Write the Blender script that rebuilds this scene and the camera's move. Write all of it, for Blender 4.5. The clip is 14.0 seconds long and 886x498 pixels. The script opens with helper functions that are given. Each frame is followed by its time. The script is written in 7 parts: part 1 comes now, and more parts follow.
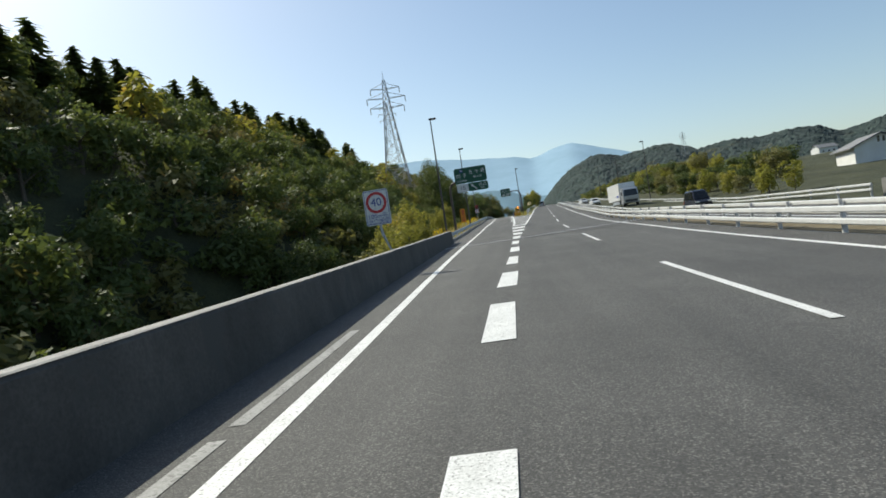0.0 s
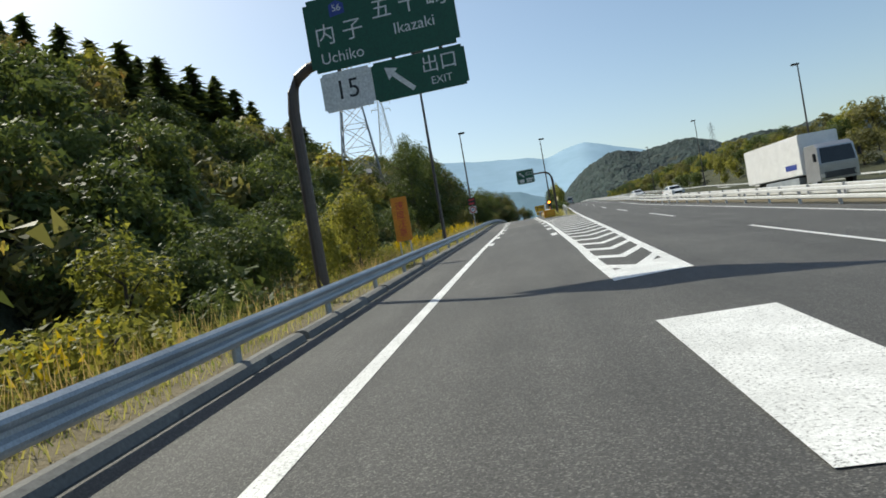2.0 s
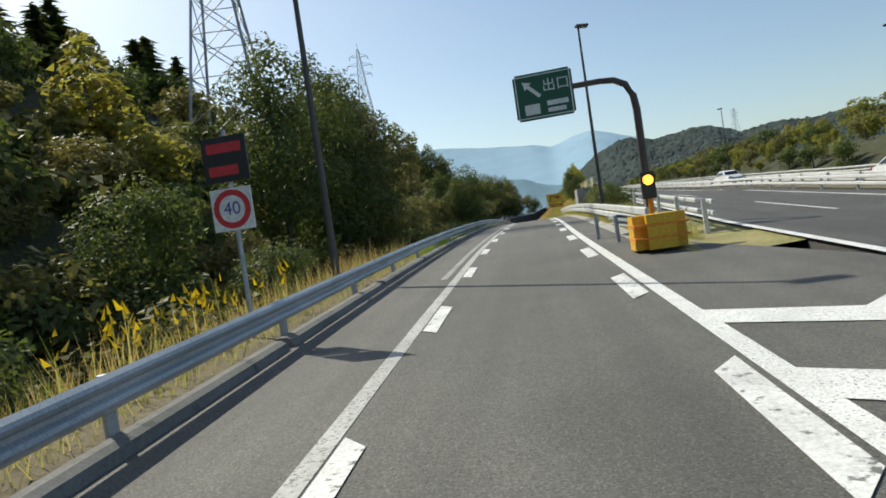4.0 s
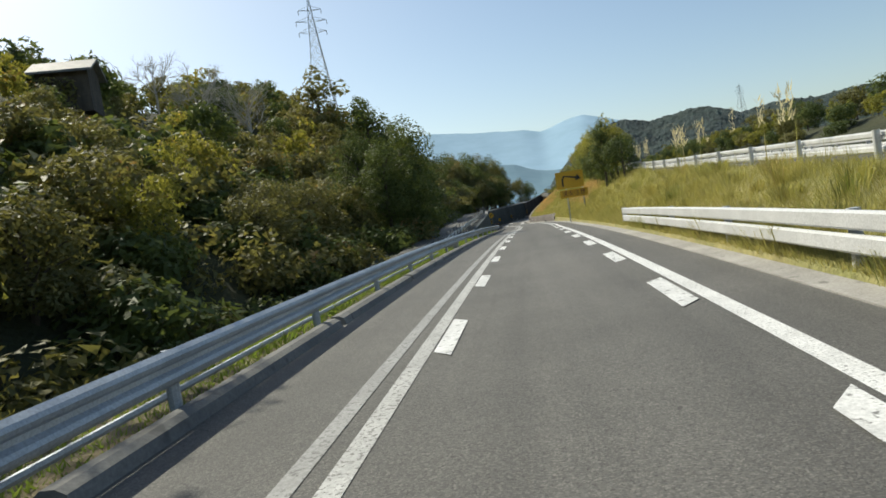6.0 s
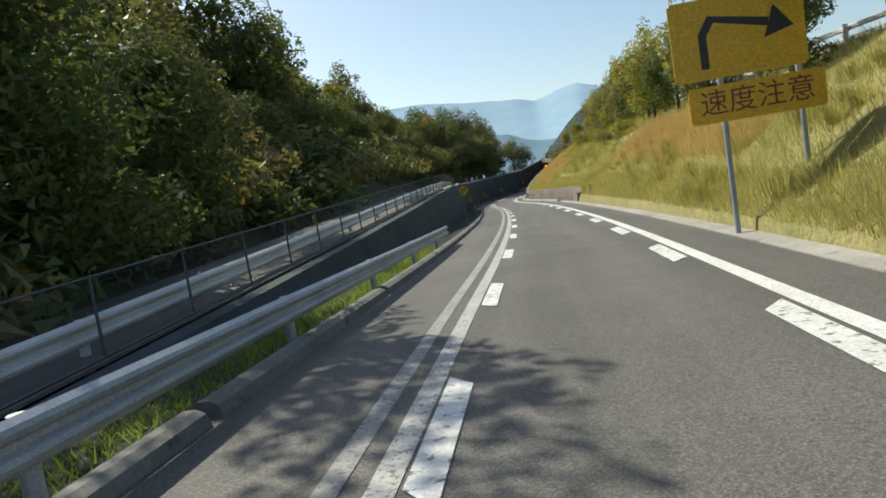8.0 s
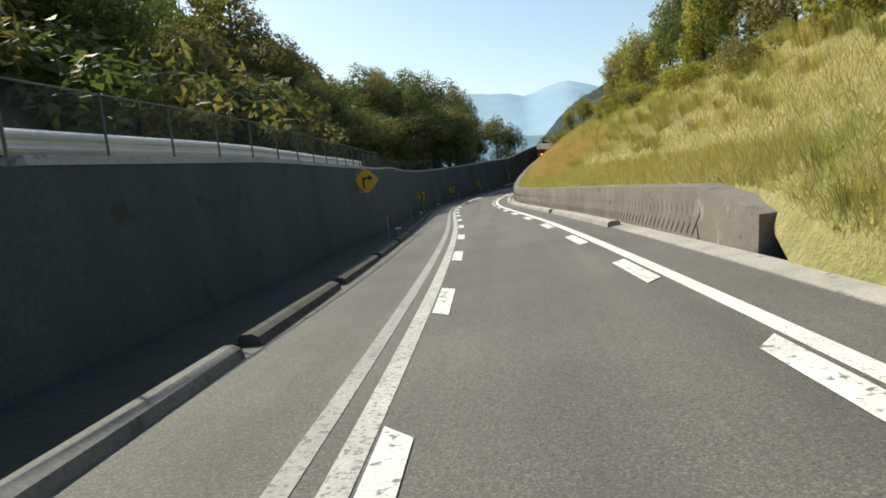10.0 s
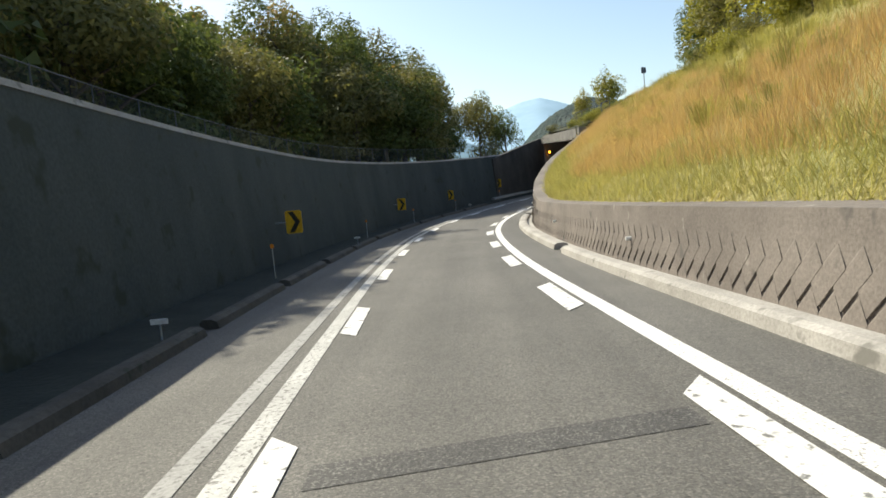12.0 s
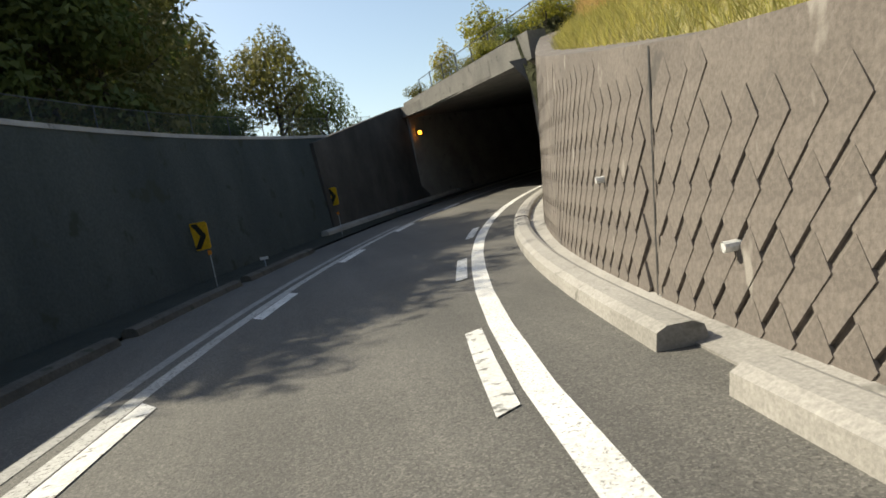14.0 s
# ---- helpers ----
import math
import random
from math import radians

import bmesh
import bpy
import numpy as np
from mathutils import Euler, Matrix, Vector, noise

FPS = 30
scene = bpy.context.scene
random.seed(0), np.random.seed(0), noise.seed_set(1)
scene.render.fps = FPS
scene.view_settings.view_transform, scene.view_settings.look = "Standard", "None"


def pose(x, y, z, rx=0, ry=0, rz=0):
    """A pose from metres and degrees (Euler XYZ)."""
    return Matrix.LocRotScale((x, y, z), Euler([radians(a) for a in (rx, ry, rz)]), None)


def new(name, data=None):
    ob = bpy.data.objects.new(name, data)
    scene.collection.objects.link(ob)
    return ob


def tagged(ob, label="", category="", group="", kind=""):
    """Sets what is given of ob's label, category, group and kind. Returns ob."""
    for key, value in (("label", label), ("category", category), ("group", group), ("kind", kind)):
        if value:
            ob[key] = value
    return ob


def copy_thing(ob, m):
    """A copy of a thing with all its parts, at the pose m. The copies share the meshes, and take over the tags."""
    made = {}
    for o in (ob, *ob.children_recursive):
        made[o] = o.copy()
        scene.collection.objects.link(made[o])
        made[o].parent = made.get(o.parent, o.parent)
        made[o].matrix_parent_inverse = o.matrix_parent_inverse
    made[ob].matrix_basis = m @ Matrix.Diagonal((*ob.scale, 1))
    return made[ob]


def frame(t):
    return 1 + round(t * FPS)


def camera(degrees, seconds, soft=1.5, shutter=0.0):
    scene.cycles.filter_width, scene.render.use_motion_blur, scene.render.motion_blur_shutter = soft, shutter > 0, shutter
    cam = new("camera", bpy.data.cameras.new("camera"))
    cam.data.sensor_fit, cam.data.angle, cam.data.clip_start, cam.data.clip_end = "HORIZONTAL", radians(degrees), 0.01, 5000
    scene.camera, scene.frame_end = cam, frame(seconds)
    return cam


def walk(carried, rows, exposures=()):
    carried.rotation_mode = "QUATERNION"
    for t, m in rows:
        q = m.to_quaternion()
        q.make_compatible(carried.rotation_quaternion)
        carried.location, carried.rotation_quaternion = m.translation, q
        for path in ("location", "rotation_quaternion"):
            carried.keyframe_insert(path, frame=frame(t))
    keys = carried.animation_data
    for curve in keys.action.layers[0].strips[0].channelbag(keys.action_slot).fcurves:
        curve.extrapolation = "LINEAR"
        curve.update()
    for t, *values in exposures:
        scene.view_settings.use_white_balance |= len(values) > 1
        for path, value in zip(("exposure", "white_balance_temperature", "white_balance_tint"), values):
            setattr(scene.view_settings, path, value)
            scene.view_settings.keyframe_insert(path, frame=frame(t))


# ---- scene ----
cam = camera(69.4, 14.0, soft=1.7, shutter=0.0)
PATH = [
    (0, pose(2.139, -2.686, 1.402, 89.28, 8.47, 6.26)),
    (0.5, pose(1.739, 11.853, 1.675, 90.88, 9.76, 7.32)),
    (1, pose(1.351, 26.128, 2.015, 89.43, 10.83, 7.17)),
    (1.5, pose(1.083, 39.918, 2.475, 89.68, 9.31, 7.75)),
    (2, pose(0.951, 52.748, 2.849, 89.80, 9.66, 7.53)),
    (2.5, pose(0.926, 65.928, 3.405, 88.22, 8.74, 7.26)),
    (2.8, pose(0.919, 73.694, 3.663, 89.37, 9.03, 7.75)),
    (3, pose(0.897, 78.770, 3.904, 89.03, 8.81, 7.69)),
    (3.2, pose(0.942, 83.750, 4.133, 89.43, 7.95, 7.86)),
    (5.3, pose(0.652, 135.560, 6.001, 86.86, 9.55, 7.26)),
    (5.5, pose(0.706, 140.373, 6.106, 87.96, 9.27, 6.92)),
    (6, pose(0.700, 151.994, 6.338, 87.27, 8.74, 6.98)),
    (6.5, pose(0.736, 162.883, 6.395, 86.94, 9.26, 7.02)),
    (7, pose(0.775, 173.928, 6.380, 87.96, 8.54, 6.88)),
    (7.5, pose(0.739, 184.472, 6.233, 87.17, 6.78, 6.81)),
    (8, pose(0.778, 194.186, 6.074, 84.67, 9.31, 6.41)),
    (8.2, pose(0.866, 197.902, 6.008, 84.84, 10.50, 5.06)),
    (10.5, pose(1.126, 238.363, 5.189, 83.52, 4.08, 5.13)),
    (11, pose(0.767, 247.171, 5.002, 84.51, 2.39, 5.08)),
    (11.5, pose(0.270, 255.880, 4.806, 84.41, 2.86, 4.90)),
    (12, pose(-0.330, 264.425, 4.613, 84.80, 5.27, 2.53)),
    (12.5, pose(-0.696, 272.541, 4.435, 83.35, 6.90, 0.55)),
    (13, pose(-0.958, 280.508, 4.273, 86.42, 4.18, -1.63)),
    (13.5, pose(-0.747, 287.878, 4.235, 85.45, 6.71, -7.95)),
    (14, pose(0.185, 295.407, 4.178, 85.00, 10.76, -14.01)),
]
HEADING = [0.02, 0.91, 1.85, 1.38, 0.54, 0.06, 0.24, -0.14, -0.74, 0.56, 0.3, -0.99, -0.58, -0.54, -0.59, -0.62, -1.71, -0.11, 1.19, 2.78, 4.66, 4.21, -0.6, -12.0, -26.8, -46, -62, -74, -84, -92]
GRADE = [0.0096, 0.016, 0.0224, 0.0253, 0.0296, 0.0338, 0.0381, 0.039, 0.039, 0.04, 0.0369, 0.0286, 0.0161, 0.0026, -0.0092, -0.017, -0.0209, -0.0214, -0.0205, -0.0203, -0.0221, -0.0185, -0.0052, 0.016, 0.043, 0.06, 0.06, 0.05, 0.04, 0.03]
EXPO, SKY, SUN = 0.05, 0.135, 4.9
walk(cam, PATH, [(0, EXPO, 6650, 3), (7, EXPO, 6850, 3), (8, EXPO + 0.12, 6850, 3), (10.5, EXPO + 0.3, 7000, 3), (11, EXPO + 0.35, 7000, 3), (11.5, EXPO + 0.55, 7000, 4), (12.5, EXPO + 0.5, 7100, 5), (13.2, EXPO + 0.42, 7200, 5), (14, EXPO + 0.42, 7400, 5)])

# ---- daylight ----
SUN_AZ, SUN_EL = 50.0, 44.0      # degrees left of +y, and up
sun_dir = Vector((-math.sin(radians(SUN_AZ)) * math.cos(radians(SUN_EL)), math.cos(radians(SUN_AZ)) * math.cos(radians(SUN_EL)), math.sin(radians(SUN_EL))))
world = bpy.data.worlds.new("sky")
scene.world = world
world.use_nodes = True
wn = world.node_tree.nodes
sky = wn.new("ShaderNodeTexSky")
sky.sky_type, sky.sun_disc = "NISHITA", False
sky.sun_elevation, sky.sun_rotation = radians(SUN_EL), radians(-SUN_AZ)
sky.air_density, sky.dust_density, sky.ozone_density = 1.0, 1.3, 1.6
wn["Background"].inputs["Strength"].default_value = SKY
world.node_tree.links.new(sky.outputs["Color"], wn["Background"].inputs["Color"])
sun_data = bpy.data.lights.new("sun", "SUN")
sun_data.energy, sun_data.angle, sun_data.color = SUN, radians(0.53), (1.0, 0.94, 0.84)
sun = new("sun", sun_data)
sun.rotation_euler = sun_dir.to_track_quat("Z", "Y").to_euler()


# ---- materials ----
def mat(name, rough=0.8, metal=0.0):
    m = bpy.data.materials.new(name)
    m.use_nodes = True
    b = m.node_tree.nodes["Principled BSDF"]
    b.inputs["Roughness"].default_value, b.inputs["Metallic"].default_value = rough, metal
    return m, m.node_tree.nodes, m.node_tree.links, b


def noise_tex(n, l, scale, detail=4.0, rough=0.6, coord="Object", stretch=(1, 1, 1)):
    tc, mp, t = n.new("ShaderNodeTexCoord"), n.new("ShaderNodeMapping"), n.new("ShaderNodeTexNoise")
    mp.inputs["Scale"].default_value = stretch
    t.inputs["Scale"].default_value, t.inputs["Detail"].default_value, t.inputs["Roughness"].default_value = scale, detail, rough
    l.new(n.new("ShaderNodeNewGeometry").outputs["Position"] if coord == "World" else tc.outputs[coord], mp.inputs["Vector"])
    l.new(mp.outputs["Vector"], t.inputs["Vector"])
    return t.outputs["Fac"]


def ramp(n, l, fac, stops):
    r = n.new("ShaderNodeValToRGB")
    e = r.color_ramp.elements
    for i, (p, c) in enumerate(stops):
        k = e[i] if i < 2 else e.new(p)
        k.position, k.color = p, (*c, 1)
    l.new(fac, r.inputs["Fac"])
    return r.outputs["Color"]


def mixc(n, l, fac, a, b, mode="MIX"):
    m = n.new("ShaderNodeMix")
    m.data_type, m.blend_type = "RGBA", mode
    for sock, v in ((m.inputs["Factor"], fac), (m.inputs["A"], a), (m.inputs["B"], b)):
        if isinstance(v, (int, float)):
            sock.default_value = v
        elif isinstance(v, tuple):
            sock.default_value = (*v, 1)
        else:
            l.new(v, sock)
    return m.outputs["Result"]


def bump(n, l, b, height, strength=0.4, dist=0.02):
    k = n.new("ShaderNodeBump")
    k.inputs["Strength"].default_value, k.inputs["Distance"].default_value = strength, dist
    l.new(height, k.inputs["Height"])
    l.new(k.outputs["Normal"], b.inputs["Normal"])


def surface(name, c1, c2, scale, rough=0.8, metal=0.0, grain=0.0, spots=None, strength=0.3, dist=0.01, stretch=(1, 1, 1)):
    """Two-scale mottled surface: broad stains between c1 and c2, and a fine grain with relief."""
    m, n, l, b = mat(name, rough, metal)
    broad = ramp(n, l, noise_tex(n, l, scale, 5, 0.62, stretch=stretch), [(0.32, c1), (0.68, c2)])
    fine = noise_tex(n, l, grain or scale * 14, 3, 0.7)
    col = mixc(n, l, 0.55, broad, ramp(n, l, fine, [(0.3, (0.55, 0.55, 0.55)), (0.7, (1.35, 1.35, 1.35))]), "MULTIPLY")
    if spots:
        sf = noise_tex(n, l, spots[0], 3, 0.6)
        col = mixc(n, l, ramp(n, l, sf, [(spots[1], (0, 0, 0)), (spots[1] + 0.08, (1, 1, 1))]), col, spots[2])
    l.new(col, b.inputs["Base Color"])
    bump(n, l, b, fine, strength, dist)
    return m


def asphalt(name, c1, c2, bright=1.75):
    """Coarse chippings of several tones with open pores, under broad stains and long wheel-worn streaks."""
    m, n, l, b = mat(name, 0.8)
    broad = ramp(n, l, noise_tex(n, l, 0.35, 5, 0.62), [(0.32, c1), (0.68, c2)])
    streak = ramp(n, l, noise_tex(n, l, 1.0, 3, 0.5, stretch=(1.6, 0.05, 1)), [(0.35, (0.86, 0.86, 0.86)), (0.65, (1.12, 1.12, 1.11))])
    col = mixc(n, l, 1.0, broad, streak, "MULTIPLY")
    tc, vo = n.new("ShaderNodeTexCoord"), n.new("ShaderNodeTexVoronoi")
    vo.inputs["Scale"].default_value = 85.0
    l.new(tc.outputs["Object"], vo.inputs["Vector"])
    sep = n.new("ShaderNodeSeparateColor")
    l.new(vo.outputs["Color"], sep.inputs["Color"])
    stones = ramp(n, l, sep.outputs["Red"], [(0.0, (0.55, 0.55, 0.55)), (0.75, (1.08, 1.08, 1.07)), (1.0, (bright, bright * 0.99, bright * 0.96))])
    col = mixc(n, l, 0.75, col, stones, "MULTIPLY")
    pores = noise_tex(n, l, 30, 3, 0.75)
    col = mixc(n, l, ramp(n, l, pores, [(0.33, (0.75, 0.75, 0.75)), (0.42, (0, 0, 0))]), col, tuple(v * 0.35 for v in c1))
    l.new(col, b.inputs["Base Color"])
    bump(n, l, b, pores, 0.9, 0.012)
    return m


M = {}
# Grime and the shade of the side faces, in one dark colour.
M["parapet"] = surface("grimy_shaded_parapet", (0.042, 0.040, 0.037), (0.085, 0.08, 0.074), 0.9, 0.92, grain=22, spots=(1.3, 0.56, (0.055, 0.055, 0.052)), stretch=(1, 1, 0.6))
M["fence_steel"] = surface("dull_fence_steel", (0.075, 0.085, 0.088), (0.13, 0.14, 0.145), 1.5, 0.6, 0.3, strength=0.05)
# Deep shade on the left retaining wall is put into this colour.
M["wall_dark"] = surface("stained_shaded_concrete", (0.036, 0.050, 0.054), (0.064, 0.080, 0.082), 0.5, 0.95, grain=16, spots=(1.4, 0.6, (0.032, 0.042, 0.034)), stretch=(1, 1, 0.35))
M["asphalt"] = asphalt("asphalt", (0.056, 0.055, 0.053), (0.080, 0.078, 0.075), 3.0)
M["asphalt_old"] = asphalt("asphalt_old", (0.095, 0.092, 0.085), (0.132, 0.127, 0.117))
M["paint"] = surface("road_paint", (0.62, 0.62, 0.60), (0.80, 0.80, 0.78), 1.6, 0.6, grain=34, spots=(40, 0.57, (0.25, 0.25, 0.24)), strength=0.5, dist=0.006)
M["paint_worn"] = surface("worn_paint", (0.24, 0.24, 0.23), (0.34, 0.34, 0.33), 1.2, 0.7, grain=30, spots=(20, 0.55, (0.14, 0.14, 0.135)), strength=0.5, dist=0.006)
M["concrete"] = surface("concrete", (0.26, 0.25, 0.23), (0.40, 0.385, 0.36), 0.8, 0.9, grain=30, spots=(3.0, 0.62, (0.17, 0.165, 0.15)))
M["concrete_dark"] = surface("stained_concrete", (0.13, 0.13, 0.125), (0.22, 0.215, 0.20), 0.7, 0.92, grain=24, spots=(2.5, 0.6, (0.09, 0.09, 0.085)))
M["block"] = surface("retaining_block", (0.135, 0.118, 0.106), (0.215, 0.19, 0.17), 0.6, 0.92, grain=26, spots=(2.2, 0.62, (0.10, 0.092, 0.085)), strength=0.5)
def limed(name, base, scale, at, pale):
    """A copy of a mottled surface with sparse upright lime streaks."""
    m = base.copy()
    m.name = name
    n, l = m.node_tree.nodes, m.node_tree.links
    b = n["Principled BSDF"]
    col = b.inputs["Base Color"].links[0].from_socket
    f = ramp(n, l, noise_tex(n, l, scale, 3, 0.6, "World", (1, 1, 0.4)), [(at, (0, 0, 0)), (at + 0.07, (0.8, 0.8, 0.8))])
    l.new(mixc(n, l, f, col, pale), b.inputs["Base Color"])
    return m


M["block"] = limed("limed_retaining_block", M["block"], 3.2, 0.645, (0.34, 0.32, 0.29))
M["galv"] = surface("galvanised_steel", (0.29, 0.33, 0.37), (0.42, 0.46, 0.50), 1.2, 0.5, 0.35, grain=40, strength=0.08, dist=0.002)
M["white_rail"] = surface("white_painted_steel", (0.52, 0.53, 0.53), (0.64, 0.65, 0.65), 1.5, 0.42, grain=40, spots=(9, 0.7, (0.45, 0.42, 0.38)), strength=0.05, dist=0.002)
M["brown_steel"] = surface("dark_brown_steel", (0.055, 0.042, 0.036), (0.085, 0.066, 0.056), 2.0, 0.5, grain=50, strength=0.05, dist=0.002)
M["earth"] = surface("hillside_soil", (0.030, 0.036, 0.016), (0.065, 0.068, 0.030), 0.25, 1.0, grain=5, strength=0.9, dist=0.2)
M["dry_verge"] = surface("dry_verge_soil", (0.13, 0.105, 0.06), (0.20, 0.165, 0.10), 0.9, 1.0, grain=14, strength=0.8, dist=0.05)


# ---- alignment of the exit ramp: (s, o) along and right of its left white line ----
def profile(s0, step, values):
    return np.arange(len(values)) * step + s0, np.array(values, float)


KNOTS, HEAD_AT = profile(-20, 14, HEADING)
S_GRID = np.arange(-62.0, 400.0, 1.0)
_hd = np.radians(np.interp(S_GRID, KNOTS, HEAD_AT))
_gr = np.interp(S_GRID, KNOTS, GRADE)
RX = np.cumsum(-np.sin(_hd)) + np.sin(_hd)
RY = np.cumsum(np.cos(_hd)) - np.cos(_hd)
RZ = np.cumsum(_gr) - _gr
_k = np.searchsorted(S_GRID, 0.0)
RX, RY, RZ = RX - RX[_k], RY - RY[_k], RZ - RZ[_k]


def zr(s):
    return float(np.interp(s, S_GRID, RZ))


def on_ramp(s, o, dz=0.0):
    h = float(np.interp(s, S_GRID, _hd))
    return Vector((float(np.interp(s, S_GRID, RX)) + o * math.cos(h), float(np.interp(s, S_GRID, RY)) + o * math.sin(h), zr(s) + dz))


def ramp_pose(s, o, dz=0.0, turn=0.0):
    h = math.degrees(float(np.interp(s, S_GRID, _hd)))
    v = on_ramp(s, o, dz)
    return pose(v.x, v.y, v.z, 0, 0, h + turn)


# the main carriageway: x of its left edge line over y
MY = [-70, 0, 20, 40, 60, 80, 100, 123, 160, 220, 300, 400, 520, 700]
MX = [3.2, 1.85, 2.08, 2.65, 3.3, 4.35, 5.3, 6.45, 8.3, 11.6, 16.6, 24.0, 35.0, 56.0]
MZY = [-70, 123, 150, 165, 177, 189, 202, 220, 300, 400, 520, 700]
MZ = [-0.9, 4.05, 5.35, 5.85, 6.35, 6.8, 7.4, 8.1, 10.9, 13.9, 16.8, 20.0]


def xm(y):
    return float(np.interp(y, MY, MX))


def zmain_at(y):
    low = zr(min(y, 123.0)) if y > -60 else -0.9
    return low + float(np.interp(y, MZY, MZ)) - 4.05 if y > 123 else low


def fall(y):
    """Crossfall of the expressway, banked into its curve."""
    return float(np.interp(y, [0, 35, 60, 130, 220], [0.02, 0.026, 0.052, 0.052, 0.04]))


def on_main(y, o, dz=0.0):
    return Vector((xm(y) + o, y, zmain_at(y) - fall(y) * max(0.0, min(o, 20.0)) + dz))


# ---- mesh helpers ----
def finish(name, bm, material, smooth=False):
    me = bpy.data.meshes.new(name)
    bm.to_mesh(me)
    bm.free()
    if smooth:
        for p in me.polygons:
            p.use_smooth = True
    for m in (material if isinstance(material, (list, tuple)) else [material]):
        me.materials.append(m)
    return me


def thing(name, bm, material, label, category, group="", kind="", smooth=False):
    return tagged(new(name, finish(name, bm, material, smooth)), label, category, group, kind)


def part(name, bm, material, parent, label="", smooth=False):
    ob = new(name, finish(name, bm, material, smooth))
    ob.parent = parent
    if label:
        ob["label"] = label
    return ob


def box(bm, x0, x1, y0, y1, z0, z1, m=None):
    v = [bm.verts.new((x, y, z)) for z in (z0, z1) for y in (y0, y1) for x in (x0, x1)]
    if m is not None:
        for q in v:
            q.co = m @ q.co
    for f in ((0, 2, 3, 1), (4, 5, 7, 6), (0, 1, 5, 4), (2, 6, 7, 3), (0, 4, 6, 2), (1, 3, 7, 5)):
        bm.faces.new([v[i] for i in f])
    return v


def tube(bm, pts, r0, r1=None, n=8, cap=True):
    """A round bar along points, tapering from r0 to r1."""
    r1 = r0 if r1 is None else r1
    rings = []
    for i, p in enumerate(pts):
        p = Vector(p)
        d = (Vector(pts[min(i + 1, len(pts) - 1)]) - Vector(pts[max(i - 1, 0)])).normalized()
        a = d.orthogonal().normalized() if abs(d.z) > 0.95 else d.cross(Vector((0, 0, 1))).normalized()
        if abs(d.z) > 0.95:
            a = (Vector((1, 0, 0)) - d * d.x).normalized()
        b = d.cross(a)
        r = r0 + (r1 - r0) * i / max(1, len(pts) - 1)
        rings.append([bm.verts.new(p + a * r * math.cos(t) + b * r * math.sin(t)) for t in (2 * math.pi * k / n for k in range(n))])
    for u, v in zip(rings, rings[1:]):
        for k in range(n):
            bm.faces.new((u[k], u[(k + 1) % n], v[(k + 1) % n], v[k]))
    if cap:
        bm.faces.new(rings[0][::-1])
        bm.faces.new(rings[-1])


def sweep(bm, place, stations, section, closed=True):
    """Sweeps a section of (o, h) points along stations; place(s, o, h) gives the point."""
    rings = [[bm.verts.new(place(s, o, h)) for o, h in section] for s in stations]
    n = len(section)
    for u, v in zip(rings, rings[1:]):
        for k in range(n if closed else n - 1):
            bm.faces.new((u[k], v[k], v[(k + 1) % n], u[(k + 1) % n]))
    if closed:
        bm.faces.new(rings[0])
        bm.faces.new(rings[-1][::-1])
    return rings


def span(a, b, step):
    k = max(1, int(math.ceil((b - a) / step)))
    return [a + (b - a) * i / k for i in range(k + 1)]


def strip(bm, place, stations, o0, o1, dz):
    """A flat painted strip; o0 and o1 may be functions of the station."""
    f0 = o0 if callable(o0) else (lambda s: o0)
    f1 = o1 if callable(o1) else (lambda s: o1)
    rows = [(bm.verts.new(place(s, f0(s), dz)), bm.verts.new(place(s, f1(s), dz))) for s in stations]
    for (a, b), (c, d) in zip(rows, rows[1:]):
        bm.faces.new((a, b, d, c))
# ---- ground sheet ----
WALL_H = {176: -1.0, 190: -0.4, 200: 0.2, 215: 1.1, 230: 1.95, 244: 2.57, 253: 2.75, 262: 3.0, 272: 3.4, 289: 3.5, 306: 3.65, 330: 3.75, 400: 4.0}


def wall_h(s):
    return float(np.interp(s, list(WALL_H), list(WALL_H.values())))


RIDGE_Y = [-80, 50, 100, 130, 160, 195, 212, 235, 260, 300, 350, 420, 600]
RIDGE_Z = [17, 22, 25, 26.5, 27.5, 25, 23.5, 26, 31, 36, 38, 42, 48]
PORTAL_X, PORTAL_Y0, PORTAL_Y1 = 7.9, 313.0, 327.0


def ramp_coords(x, y):
    """(s, o) of the point on the ramp's side."""
    k = np.argmin((RX - x) ** 2 + (RY - y) ** 2)
    h = _hd[k]
    dx, dy = x - RX[k], y - RY[k]
    return S_GRID[k] - math.sin(h) * dx + math.cos(h) * dy, math.cos(h) * dx + math.sin(h) * dy


def smooth(a, b, x):
    t = min(1.0, max(0.0, (x - a) / (b - a)))
    return t * t * (3 - 2 * t)


def hill_left(d, y, base):
    """Forested hillside at d metres left of the ramp."""
    top = float(np.interp(y, RIDGE_Y, RIDGE_Z))
    foot = float(np.interp(y, [-80, 40, 60, 100, 150, 200, 230, 420], [16, 16, 9, 9, 10, 12, 8, 7]))
    t = (d - foot) / (44.0 - foot)
    if t <= 0:
        return base
    k = min(t, 1.0)
    z = base + (top - base) * (k ** 0.9)
    if t > 1:
        z += 6 * (1 - math.exp(-(t - 1) * 0.5)) - 0.04 * max(0.0, d - 120)
    return z


